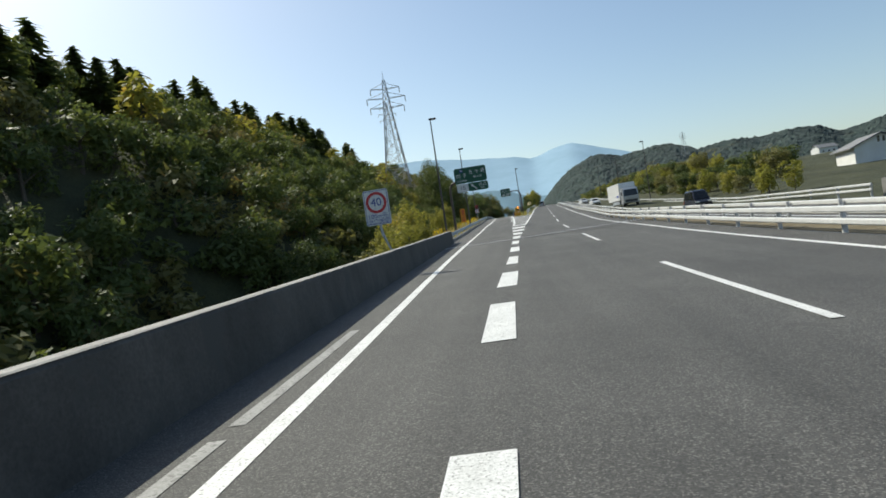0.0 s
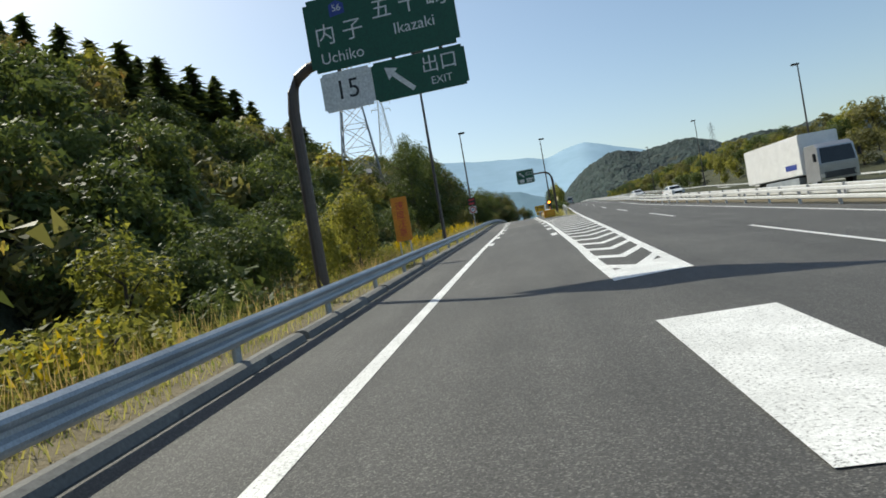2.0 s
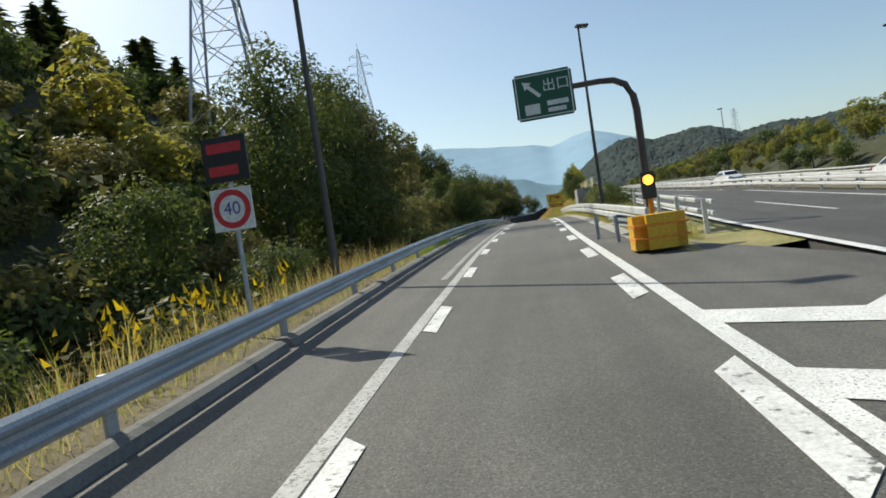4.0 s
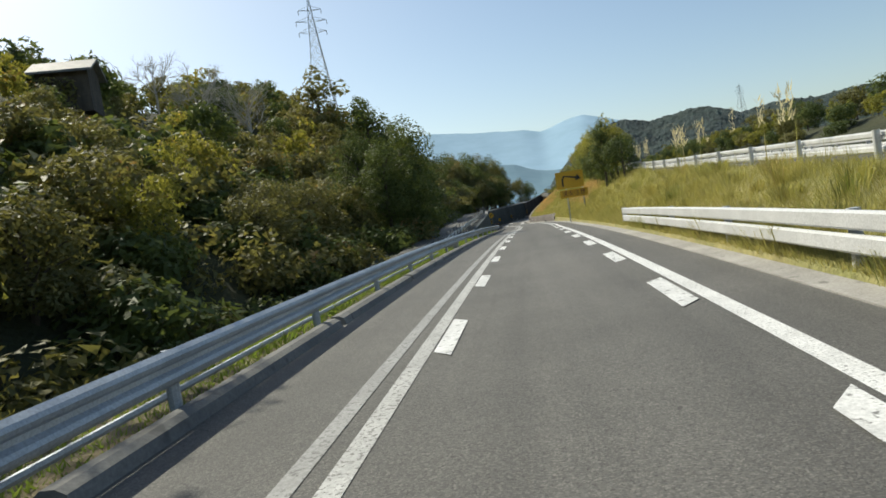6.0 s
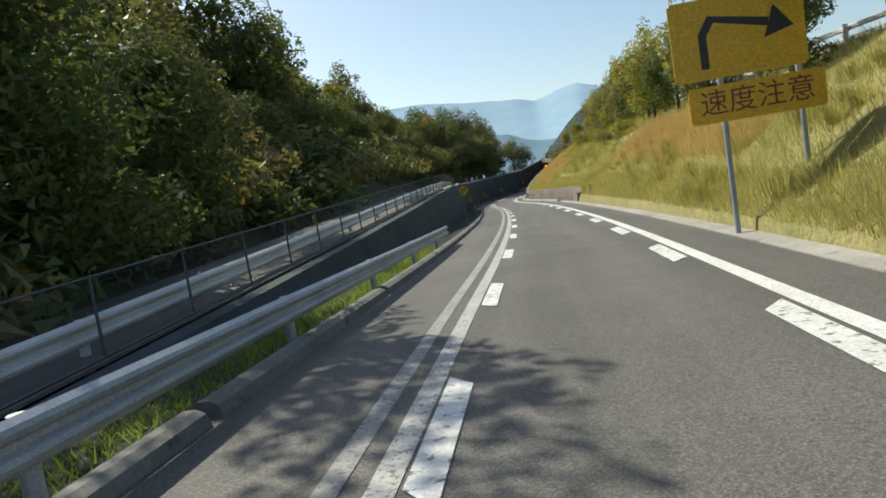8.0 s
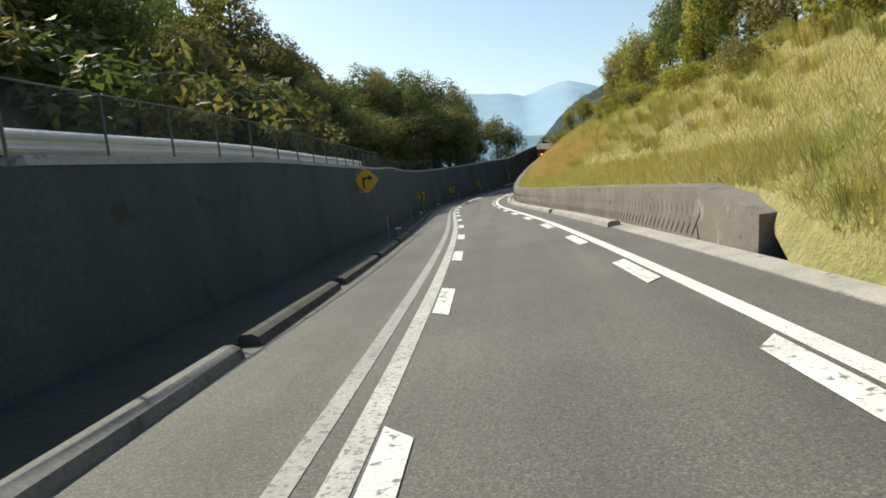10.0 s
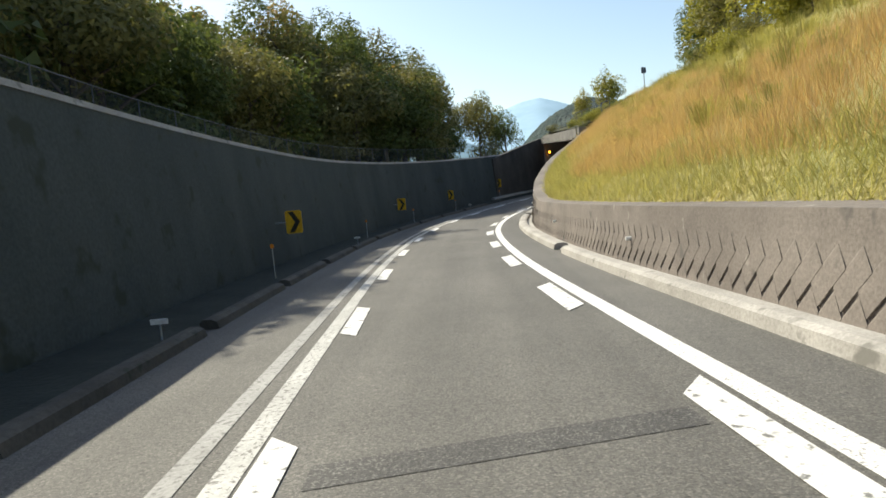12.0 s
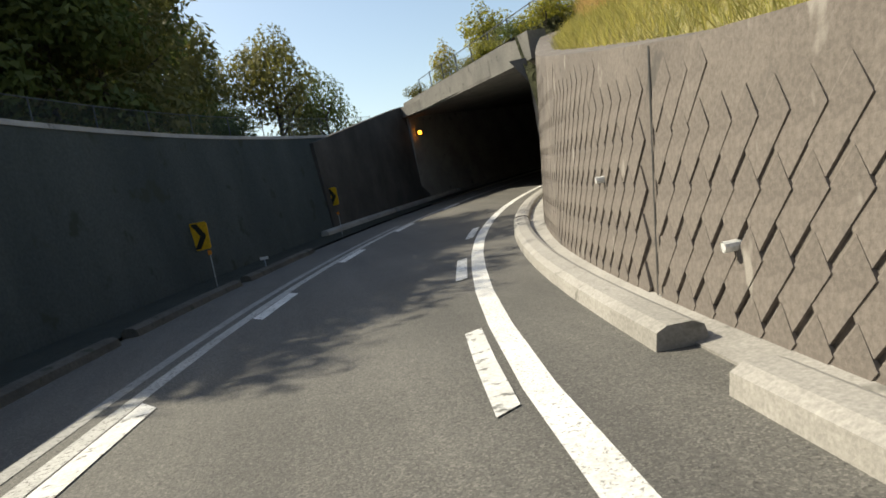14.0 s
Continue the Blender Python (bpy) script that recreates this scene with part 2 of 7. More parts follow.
def ground_z(x, y):
    s, o = ramp_coords(x, y)
    zl = zr(min(max(s, -60), 399))
    ymx = xm(y)
    zmain = zmain_at(y)
    if x > ymx - 1.6:                                    # under and right of the main road
        d = x - ymx
        if d < 22:
            return zmain - 0.62
        bank = float(np.interp(y, [-60, 60, 112, 135, 400], [0.4, 0.3, 0.6, 2.8, 2.0]))
        z = zmain - 0.6 + bank * smooth(22, 30, d)
        return z + 0.02 * max(0.0, d - 30) - 0.02 * max(0.0, d - 160)
    if y > PORTAL_Y0 - 0.1 and x > PORTAL_X:              # embankment over the culvert
        t = (x - PORTAL_X) / max(1.0, ymx - 1.6 - PORTAL_X)
        low = 8.35 + 0.065 * (min(y, 330) - 313)
        return low + (zmain - 0.25 - low) * min(1, max(0, t))
    if o > (-4.3 if s > 306 else -2.0) and s < 329:
        if o < 6.6 or y > 312:
            return zl - 0.3
        base = zl + float(np.interp(s, [120, 200, 239, 242, 290, 296, 304, 312, 317], [0.05, 0.2, 0.6, 1.12, 1.15, 1.5, 2.1, 3.3, 4.0]))
        total = (o - 5.25) + max(0.3, ymx - 1.6 - x)
        t = (o - 5.25) / total
        return base - 0.9 + (zmain - 0.35 - base) * t
    d = -o
    if y > 316:
        return hill_left(max(2.0, -x - 14.0), y, 6.7)
    if s < 196:
        drop = float(np.interp(s, [-60, 40, 52, 100, 160, 185, 196], [-11, -11, -4.0, -5.0, -4.5, -2.0, -0.3]))
        edge = float(np.interp(s, [-60, 42, 50, 160, 196], [1.7, 1.7, 3.6, 3.4, 4.2]))
        if d < edge:
            return zl - (0.3 if d < 1.8 else 0.04)
        base = zl + drop * smooth(edge, edge + 8, d)
        return hill_left(d, y, base)
    w = wall_h(s)
    if d < 5.2:
        return zl - 0.06
    ease = 14.0 * smooth(285, 316, y)
    return hill_left(max(2.0, d - ease), y, zl + w - 0.15)


def build_ground():
    xs = sorted(set(list(np.arange(-24, 44, 1.0)) + list(np.arange(-120, -24, 4.0)) + list(np.arange(44, 160, 8.0)) + [-2600, -1200, -600, -300, -200, -150, 200, 260, 340, 500, 900, 1600, 2600] + [PORTAL_X - 0.02, PORTAL_X + 0.02]))
    ys = sorted(set(list(np.arange(-30, 350, 2.0)) + list(np.arange(350, 520, 8.0)) + [-1500, -400, -200, -110, -70, -50, 560, 640, 800, 1100, 1600, 2600, 4200]))
    bm = bmesh.new()
    grid = {}
    for j, y in enumerate(ys):
        for i, x in enumerate(xs):
            cy, cx = min(max(y, -58), 470), min(max(x, -300), 340)
            z = ground_z(cx, cy)
            if abs(x) > 22:
                z += 0.5 * noise.noise((x * 0.09, y * 0.09, 3.0))
            if y > 470 or y < -58 or abs(x) > 300:
                far = max(0.0, y - 470) / 600 + max(0.0, -58 - y) / 300 + max(0.0, abs(x) - 300) / 400
                z = z + (-6.0 - z) * min(1.0, far)
            grid[i, j] = bm.verts.new((x, y, z))
    for j in range(len(ys) - 1):
        for i in range(len(xs) - 1):
            if xs[i] >= PORTAL_X - 0.03 and xs[i + 1] <= PORTAL_X + 0.03 and PORTAL_Y0 - 2 < ys[j] < PORTAL_Y1 + 2:
                continue
            bm.faces.new((grid[i, j], grid[i + 1, j], grid[i + 1, j + 1], grid[i, j + 1]))
    return thing("ground", bm, M["earth"], "rough soil of the valley sides under trees and grass", "ground", kind="structure", smooth=True)


build_ground()

# ---- carriageways ----
def right_edge(s):
    v = on_ramp(s, 0)
    joined = (xm(v.y) - v.x) - 0.02
    return joined if s < 113 else float(np.interp(s, [113, 121, 400], [joined, 4.7, 4.7])) if s < 121 else 4.7


def roadbed(name, s0, s1, material, label):
    bm = bmesh.new()
    rings = []
    for s in span(s0, s1, 2.5):
        e = right_edge(s)
        rings.append([bm.verts.new(on_ramp(s, o, h)) for o, h in ((-1.95, -0.3), (-1.95, 0.0), (e * 0.5, 0.0), (e, 0.0), (e, -0.3))])
    for u, v in zip(rings, rings[1:]):
        for k in range(5):
            bm.faces.new((u[k], v[k], v[(k + 1) % 5], u[(k + 1) % 5]))
    return thing(name, bm, material, label, "road", kind="structure")


roadbed("road_exit_lane", -60, 104, M["asphalt"], "dark coarse asphalt of the exit lane")
roadbed("road_ramp", 104, 392, M["asphalt_old"], "greyer worn asphalt of the descending exit ramp")
bm = bmesh.new()
sweep(bm, on_main, span(-70, 123, 4) + span(127, 700, 8), [(-0.02, -0.3), (-0.02, 0.0), (8.4, 0.0), (8.4, -0.3)])
thing("road_main", bm, M["asphalt"], "dark asphalt of the two-lane expressway carriageway", "road", kind="structure")
bm = bmesh.new()
sweep(bm, on_main, span(-70, 700, 8), [(10.4, -0.3), (10.4, 0.0), (19.6, 0.0), (19.6, -0.3)])
thing("road_opposite", bm, M["asphalt"], "asphalt of the opposite expressway carriageway", "road", kind="structure")
bm = bmesh.new()
sweep(bm, on_main, span(-70, 700, 8), [(8.4, -0.3), (8.4, -0.01), (9.4, 0.06), (10.4, -0.01), (10.4, -0.3)])
thing("median_strip", bm, M["dry_verge"], "dusty dry median strip between the carriageways", "verge", kind="structure")

# ---- painted markings ----
def r_line(s):
    return float(np.interp(s, [60, 68, 72, 78, 85, 100, 130, 156, 280, 300, 306], [3.27, 3.34, 3.43, 3.48, 3.49, 3.45, 3.4, 3.39, 3.36, 3.32, 3.4]))


def d_left(s):
    return float(np.interp(s, [-30, 1.3, 8.5, 20.6, 33, 40, 46, 60, 64], [0.9, 1.57, 1.81, 2.47, 2.88, 3.03, 3.08, 3.12, 3.17]))


def d_right(s):
    v = on_ramp(s, 0)
    return min(xm(v.y) - v.x + 0.12, d_left(s) + float(np.interp(s, [0, 22, 29, 35, 46, 56], [0.43, 0.43, 0.35, 0.38, 0.72, 1.3])))


def marking(name, build, material, label):
    bm = bmesh.new()
    build(bm)
    return thing(name, bm, material, label, "road marking", kind="structure")


Z1, Z2 = 0.006, 0.011
marking("edge_line_left", lambda bm: strip(bm, on_ramp, span(-60, 104, 2), -0.1, 0.1, Z1), M["paint"], "white solid edge line of the exit lane")
M["paint_scuffed"] = surface("scuffed_paint", (0.36, 0.36, 0.345), (0.50, 0.50, 0.48), 1.4, 0.7, grain=30, spots=(26, 0.54, (0.17, 0.165, 0.155)), strength=0.5, dist=0.006)
marking("edge_line_ramp", lambda bm: strip(bm, on_ramp, span(104, 390, 2), -0.09, 0.09, Z1), M["paint_scuffed"], "scuffed greyish white edge line of the ramp")
marking("edge_line_faded", lambda bm: strip(bm, on_ramp, span(118, 318, 2), -0.40, -0.24, Z1), M["paint_worn"], "faded grey older edge line")
marking("edge_line_right", lambda bm: strip(bm, on_ramp, span(64, 390, 2), lambda s: r_line(s) - 0.1, lambda s: r_line(s) + 0.12, Z1), M["paint"], "white solid edge line on the ramp's inner side")
marking("edge_line_main", lambda bm: strip(bm, on_main, span(64, 123, 3) + span(127, 600, 8), -0.1, 0.12, Z1), M["paint"], "white solid edge line of the expressway")
marking("edge_line_median", lambda bm: strip(bm, on_main, span(-70, 600, 8), 6.9, 7.1, Z1), M["paint"], "white solid line beside the median")
marking("edge_line_opposite", lambda bm: strip(bm, on_main, span(-70, 600, 8), 11.4, 11.6, Z1), M["paint"], "white solid line of the opposite carriageway")
marking("edge_line_opposite_outer", lambda bm: strip(bm, on_main, span(-70, 600, 8), 18.4, 18.6, Z1), M["paint"], "white outer line of the opposite carriageway")


def dash(name, place, a, b, o0, o1, material, label, group):
    bm = bmesh.new()
    strip(bm, place, span(a, b, 1.2), o0, o1, Z2)
    return thing(name, bm, material, label, "road marking", group, "structure")


for k in range(-2, 26):
    dash("lane_dash", on_main, 24.3 + 20 * k, 32.4 + 20 * k, 3.34, 3.49, M["paint"], "white lane dash of the expressway", "expressway lane dashes")
    dash("lane_dash", on_main, 20.3 + 20 * k, 28.4 + 20 * k, 14.92, 15.08, M["paint"], "white lane dash of the opposite carriageway", "opposite lane dashes")
for far in (-12.0, -5.3, 1.3, 8.4, 14.4, 20.6, 27.0, 33.3, 39.7, 45.9, 52.4, 59.9):
    dash("exit_dash", on_ramp, far - 3.4 - (0.6 if far > 58 else 0), far, d_left, d_right, M["paint"], "broad white block dash dividing the exit lane", "exit lane dashes")
def slow_dash(far, length, o0, o1, slant, label, group):
    """A short dash with slanted ends; slant moves its right-hand end forwards."""
    bm = bmesh.new()
    rows = []
    for t in (1.0, 0.5, 0.0):
        q = far - length * t
        rows.append([bm.verts.new(on_ramp(q - slant, o0(q), Z2)), bm.verts.new(on_ramp(q + slant, o1(q), Z2))])
    for u, v in zip(rows, rows[1:]):
        bm.faces.new((u[0], u[1], v[1], v[0]))
    thing("inner_dash", bm, M["paint_dash"], label, "road marking", group, "structure")


def spaced(anchors, k):
    """Station of the k-th dash, between the known ones or at their usual spacing."""
    ks = sorted(anchors)
    if k < ks[0]:
        return anchors[ks[0]] + 5.6 * (k - ks[0])
    if k > ks[-1]:
        return anchors[ks[-1]] + 5.52 * (k - ks[-1])
    return float(np.interp(k, ks, [anchors[i] for i in ks]))


M["paint_dash"] = surface("worn_dash_paint", (0.56, 0.56, 0.54), (0.78, 0.78, 0.76), 1.6, 0.6, grain=30, spots=(9, 0.58, (0.16, 0.16, 0.15)), strength=0.5, dist=0.006)
L_DASH = {-13: 83.9, -12: 90.6, 0: 160.73, 2: 171.88, 5: 188.5, 6: 194.2, 7: 199.2, 8: 204.5, 16: 250.9, 17: 256.8, 19: 268.45, 20: 273.9}
R_DASH = {-13: 84.25, -12: 91.4, 0: 162.06, 2: 173.3, 5: 189.7, 6: 195.6, 7: 200.5, 8: 206.6, 16: 251.8, 17: 257.6, 19: 268.8, 20: 274.5, 21: 280.0, 22: 285.2, 24: 296.5, 25: 301.9}
for k in range(-13, 30):
    slow_dash(spaced(L_DASH, k), 2.0, lambda s: 0.12, lambda s: 0.34, -0.12, "short white slowing dash beside the left line", "left slowing dashes")
for k in range(-13, 28):
    slow_dash(spaced(R_DASH, k), 2.25, lambda s: r_line(s) - float(np.interp(s, [294, 299], [0.45, 0.34])), lambda s: r_line(s) - 0.17, 0.19 if k < 25 else 0.07, "short white slowing dash beside the inner line", "inner slowing dashes")


def chevron(s0):
    bm = bmesh.new()
    def gore(s):
        v = on_ramp(s, 0)
        return r_line(s) + 0.1, xm(v.y) - v.x - 0.08
    a, b = gore(s0)
    mid = a + (b - a) * 0.45
    pts = [(a, 0.0), (mid, -0.75), (gore(s0 + 1.0)[1], 1.05)]
    lo = [bm.verts.new(on_ramp(s0 + d, o, Z2)) for o, d in pts]
    hi = [bm.verts.new(on_ramp(s0 + d + 0.75, o + (0.04 if i == 2 else 0), Z2)) for i, (o, d) in enumerate(pts)]
    for i in range(2):
        bm.faces.new((lo[i], lo[i + 1], hi[i + 1], hi[i]))
    thing("gore_chevron", bm, M["paint"], "white chevron bar in the painted gore", "road marking", "gore chevrons", "structure")


for k in range(19):
    chevron(65.5 + 2.5 * k)
bm = bmesh.new()
a0, b0 = 63.6, 65.0
v = [bm.verts.new(on_ramp(s, o, Z2)) for s, o in ((a0, 3.2), (a0 + 0.3, d_right(a0)), (b0 + 1.0, d_right(b0)), (b0, 3.3))]
bm.faces.new(v)
thing("gore_tip", bm, M["paint"], "white painted tip of the gore", "road marking", kind="structure")
# ---- walls and kerbs ----
def run(name, place, s0, s1, step, section, material, label, category, kind="structure", group=""):
    bm = bmesh.new()
    sweep(bm, place, span(s0, s1, step), section)
    return thing(name, bm, material, label, category, group, kind)


# Light from above is put into the colours: dark side, pale top strip.
run("wall_parapet", on_ramp, -60, 43.6, 3, [(-1.62, -1.6), (-1.62, 0.87), (-1.58, 0.91), (-1.36, 0.91), (-1.32, 0.87), (-1.24, -0.05)], M["parapet"], "stained concrete bridge parapet, coloured dark for shade below a pale top", "wall")
run("parapet_coping", on_ramp, -60, 43.6, 3, [(-1.60, 0.912), (-1.57, 0.925), (-1.37, 0.925), (-1.34, 0.912)], M["concrete"], "concrete top of the parapet, coloured pale as if sunlit", "wall")
KERB = [(-2.0, -0.1), (-2.0, 0.1), (-1.95, 0.14), (-1.84, 0.14), (-1.76, 0.1), (-1.70, -0.1)]
for k in range(31):
    run("kerb", on_ramp, 44 + 6.2 * k, 50.0 + 6.2 * k, 2, KERB, M["concrete_dark"], "low rounded roadside kerb block", "kerb", group="left kerb blocks")
# Brownish grime and the wall's shade are both put into this kerb colour.
M["kerb_grimy_shaded"] = surface("grimy_shaded_kerb", (0.050, 0.048, 0.042), (0.10, 0.094, 0.082), 1.2, 0.95, grain=20, spots=(3, 0.6, (0.035, 0.04, 0.03)))
for k in range(17):
    run("kerb", on_ramp, 236.5 + 4.6 * k, 240.6 + 4.6 * k, 1.4, KERB, M["kerb_grimy_shaded"], "low rounded roadside kerb block", "kerb", group="left kerb blocks")
RKERB = [(4.30, -0.1), (4.34, 0.13), (4.42, 0.17), (4.60, 0.17), (4.68, 0.13), (4.72, -0.1)]
for a, b in ((247.6, 258.4), (259.3, 279.6), (280.6, 299.2), (300.2, 312.0), (312.3, 326.0)):
    run("kerb", lambda s, o, h: on_ramp(s, o + float(np.interp(s, [250, 280, 300, 312], [0.04, 0.0, -0.13, -0.18])), h), a, b, 1.2, RKERB, M["concrete"], "pale rounded concrete kerb block under the block wall", "kerb", group="inner kerb blocks")

# left retaining wall and the side road on top of it
def left_o(s):
    return float(np.interp(s, [198, 240, 327], [-3.2, -3.4, -3.45]))


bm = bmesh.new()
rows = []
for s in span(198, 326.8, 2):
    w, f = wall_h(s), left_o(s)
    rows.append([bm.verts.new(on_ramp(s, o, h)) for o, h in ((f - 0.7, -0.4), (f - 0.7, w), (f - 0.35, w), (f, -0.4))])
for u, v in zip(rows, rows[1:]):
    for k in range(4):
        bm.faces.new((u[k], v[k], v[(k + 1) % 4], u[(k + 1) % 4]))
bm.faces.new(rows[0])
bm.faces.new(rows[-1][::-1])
thing("wall_left", bm, M["wall_dark"], "tall stained concrete retaining wall, coloured dark for its shaded face", "wall", kind="structure")
bm = bmesh.new()
rows = []
for s in span(178, 331, 3):
    w, f = wall_h(s), left_o(s)
    rows.append([bm.verts.new(on_ramp(s, o, h)) for o, h in ((f - 0.72, w + 0.02), (f - 0.72, w + 0.06), (f - 4.2, w + 0.08), (f - 5.2, w - 0.5))])
for u, v in zip(rows, rows[1:]):
    for k in range(3):
        bm.faces.new((u[k], v[k], v[k + 1], u[k + 1]))
thing("side_road", bm, M["asphalt_old"], "narrow asphalt side road above the retaining wall", "road", kind="structure")
bm = bmesh.new()
sweep(bm, lambda s, o, h: on_ramp(s, left_o(s) + o, wall_h(s) + h), span(236, 326.6, 2.5), [(-0.68, 0.0), (-0.68, 0.11), (-0.37, 0.11), (-0.33, 0.0)])
thing("wall_coping", bm, M["concrete"], "pale concrete coping on the retaining wall", "wall", kind="structure")


# right block wall
def rwall_h(s):
    return float(np.interp(s, [239, 242, 289, 294.5, 297, 301, 306, 312.5, 317.5], [0.55, 1.05, 1.1, 1.42, 1.75, 2.15, 2.9, 3.85, 4.95]))


def rw_o(s):
    return float(np.interp(s, [239, 256, 275, 290, 300, 307, 318], [4.92, 4.92, 4.9, 4.84, 4.77, 4.78, 4.93]))


def rwall_at(s, h, out=0.0):
    return on_ramp(s, rw_o(s) + 0.01 + 0.12 * h - out, h)


bm = bmesh.new()
rows = []
for s in span(239.5, 317.4, 1.5):
    w = rwall_h(s)
    rows.append([bm.verts.new(on_ramp(s, rw_o(s) + o, h)) for o, h in ((0, -0.3), (0.12 * w, w), (0.6 + 0.12 * w, w + 0.02), (0.75, -0.3))])
for u, v in zip(rows, rows[1:]):
    for k in range(4):
        bm.faces.new((u[k], v[k], v[(k + 1) % 4], u[(k + 1) % 4]))
bm.faces.new(rows[0])
bm.faces.new(rows[-1][::-1])
WALL_RIGHT = thing("wall_right", bm, M["block"], "brown-grey block retaining wall laid on the diagonal", "wall", kind="structure")
run("gutter", on_ramp, 122, 326, 3, [(4.45, -0.1), (4.45, 0.02), (4.92, 0.05), (4.92, -0.1)], M["concrete"], "pale concrete gutter strip along the ramp", "gutter")

# grassy bank between the ramp and the expressway
def bank_base(s):
    return float(np.interp(s, [114, 130, 200, 238, 241, 289, 294.5, 297, 301, 306, 312.5, 317.5], [0.0, 0.05, 0.2, 0.55, 1.0, 1.05, 1.38, 1.7, 2.1, 2.85, 3.8, 4.9]))


def bank_at(s, t, lift=0.0):
    w = bank_base(s)
    a = on_ramp(s, 4.86 + (rw_o(s) - 4.86 + 0.5 + 0.12 * w) * smooth(236, 241, s), w)
    b = on_main(a.y, -1.3, -0.12 + 0.4 * smooth(125, 140, s))
    p = a.lerp(b, t)
    p.z += 0.35 * math.sin(math.pi * min(1, t)) * (b.x - a.x) * 0.12 + lift
    return p


bm = bmesh.new()
rows = [[bm.verts.new(on_ramp(s, 4.84, 0.0) if s < 239 else bank_at(s, 0, -0.3))] + [bm.verts.new(bank_at(s, k / 10)) for k in range(11)] + [bm.verts.new(on_main(bank_at(s, 1).y, -0.02, -0.06))] for s in span(117, 317.4, 2.5)]
for u, v in zip(rows, rows[1:]):
    for k in range(12):
        bm.faces.new((u[k], u[k + 1], v[k + 1], v[k]))
M["turf"] = surface("grassy_bank", (0.20, 0.205, 0.07), (0.36, 0.31, 0.14), 0.5, 1.0, grain=7, strength=1.0, dist=0.08)
thing("grass_bank", bm, M["turf"], "steep grassy bank, green below and straw-coloured above", "bank", kind="structure", smooth=True)

# left verge between the kerb and the drop
bm = bmesh.new()
rows = [[bm.verts.new(on_ramp(s, o, h)) for o, h in ((-2.0, 0.02), (-2.2, 0.07), (-3.2, 0.04), (-4.2, -0.35), (-5.6, -1.6))] for s in span(43.7, 197, 3)]
for u, v in zip(rows, rows[1:]):
    for k in range(4):
        bm.faces.new((u[k], v[k], v[k + 1], u[k + 1]))
thing("verge", bm, M["dry_verge"], "dry gravelly verge with withered grass behind the guard rail", "verge", kind="structure", smooth=True)
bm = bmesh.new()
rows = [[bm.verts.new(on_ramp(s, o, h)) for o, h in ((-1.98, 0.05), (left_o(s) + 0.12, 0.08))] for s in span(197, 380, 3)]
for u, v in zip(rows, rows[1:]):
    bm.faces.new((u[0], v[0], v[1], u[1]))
# The wall's shade on the asphalt is put into this near-black colour.
M["foot_shade"] = surface("wall_foot_shade", (0.014, 0.020, 0.016), (0.030, 0.036, 0.028), 1.2, 1.0, grain=12, strength=0.8, dist=0.03)
thing("verge_wall_foot", bm, M["foot_shade"], "strip at the foot of the retaining wall, wall shade put into its colour", "verge", kind="structure")

# ---- culvert under the expressway ----
P_R, P_L = Vector((8.05, 313.4, 0)), Vector((7.1, 326.2, 0))


def portal_s(o):
    """Station at which the skewed portal cuts the line at offset o."""
    best = min(span(310, 334, 0.1), key=lambda s: abs((on_ramp(s, o).xy - P_R.xy).cross((P_L - P_R).xy)))
    return best


ROOF = 4.35
OS = [-3.45, -1.8, 0.0, 1.8, 3.4, 4.95]
STARTS = [portal_s(o) for o in OS]


def culvert_side(name, o, thick, s0):
    bm = bmesh.new()
    rows = [[bm.verts.new(on_ramp(s, p, h)) for p, h in ((o, -0.3), (o, ROOF), (o + thick, ROOF), (o + thick, -0.3))] for s in span(s0, 386, 3)]
    for u, v in zip(rows, rows[1:]):
        for k in range(4):
            bm.faces.new((u[k], v[k], v[(k + 1) % 4], u[(k + 1) % 4]))
    bm.faces.new(rows[0])
    thing(name, bm, M["concrete"], "grey concrete side wall of the culvert", "wall", kind="structure")


culvert_side("wall_culvert_outer", -3.45, -0.7, STARTS[0])
culvert_side("wall_culvert_inner", 4.95, 0.7, STARTS[-1])
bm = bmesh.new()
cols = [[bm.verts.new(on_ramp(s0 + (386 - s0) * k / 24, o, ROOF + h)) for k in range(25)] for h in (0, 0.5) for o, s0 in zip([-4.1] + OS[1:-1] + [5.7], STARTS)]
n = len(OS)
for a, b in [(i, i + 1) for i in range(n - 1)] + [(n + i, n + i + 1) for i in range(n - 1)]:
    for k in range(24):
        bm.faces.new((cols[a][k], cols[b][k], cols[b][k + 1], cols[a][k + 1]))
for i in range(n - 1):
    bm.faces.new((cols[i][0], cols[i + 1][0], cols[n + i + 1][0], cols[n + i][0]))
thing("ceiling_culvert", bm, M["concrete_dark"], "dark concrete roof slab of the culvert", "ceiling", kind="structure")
# Unseen; added in dark concrete to shut out light from the far end.
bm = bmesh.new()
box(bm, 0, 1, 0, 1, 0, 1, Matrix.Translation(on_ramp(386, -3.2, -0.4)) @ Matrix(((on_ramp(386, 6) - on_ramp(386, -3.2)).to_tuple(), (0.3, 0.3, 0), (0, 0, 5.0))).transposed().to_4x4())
thing("wall_culvert_end", bm, M["concrete_dark"], "added unseen dark concrete wall closing off the culvert", "wall", kind="structure")


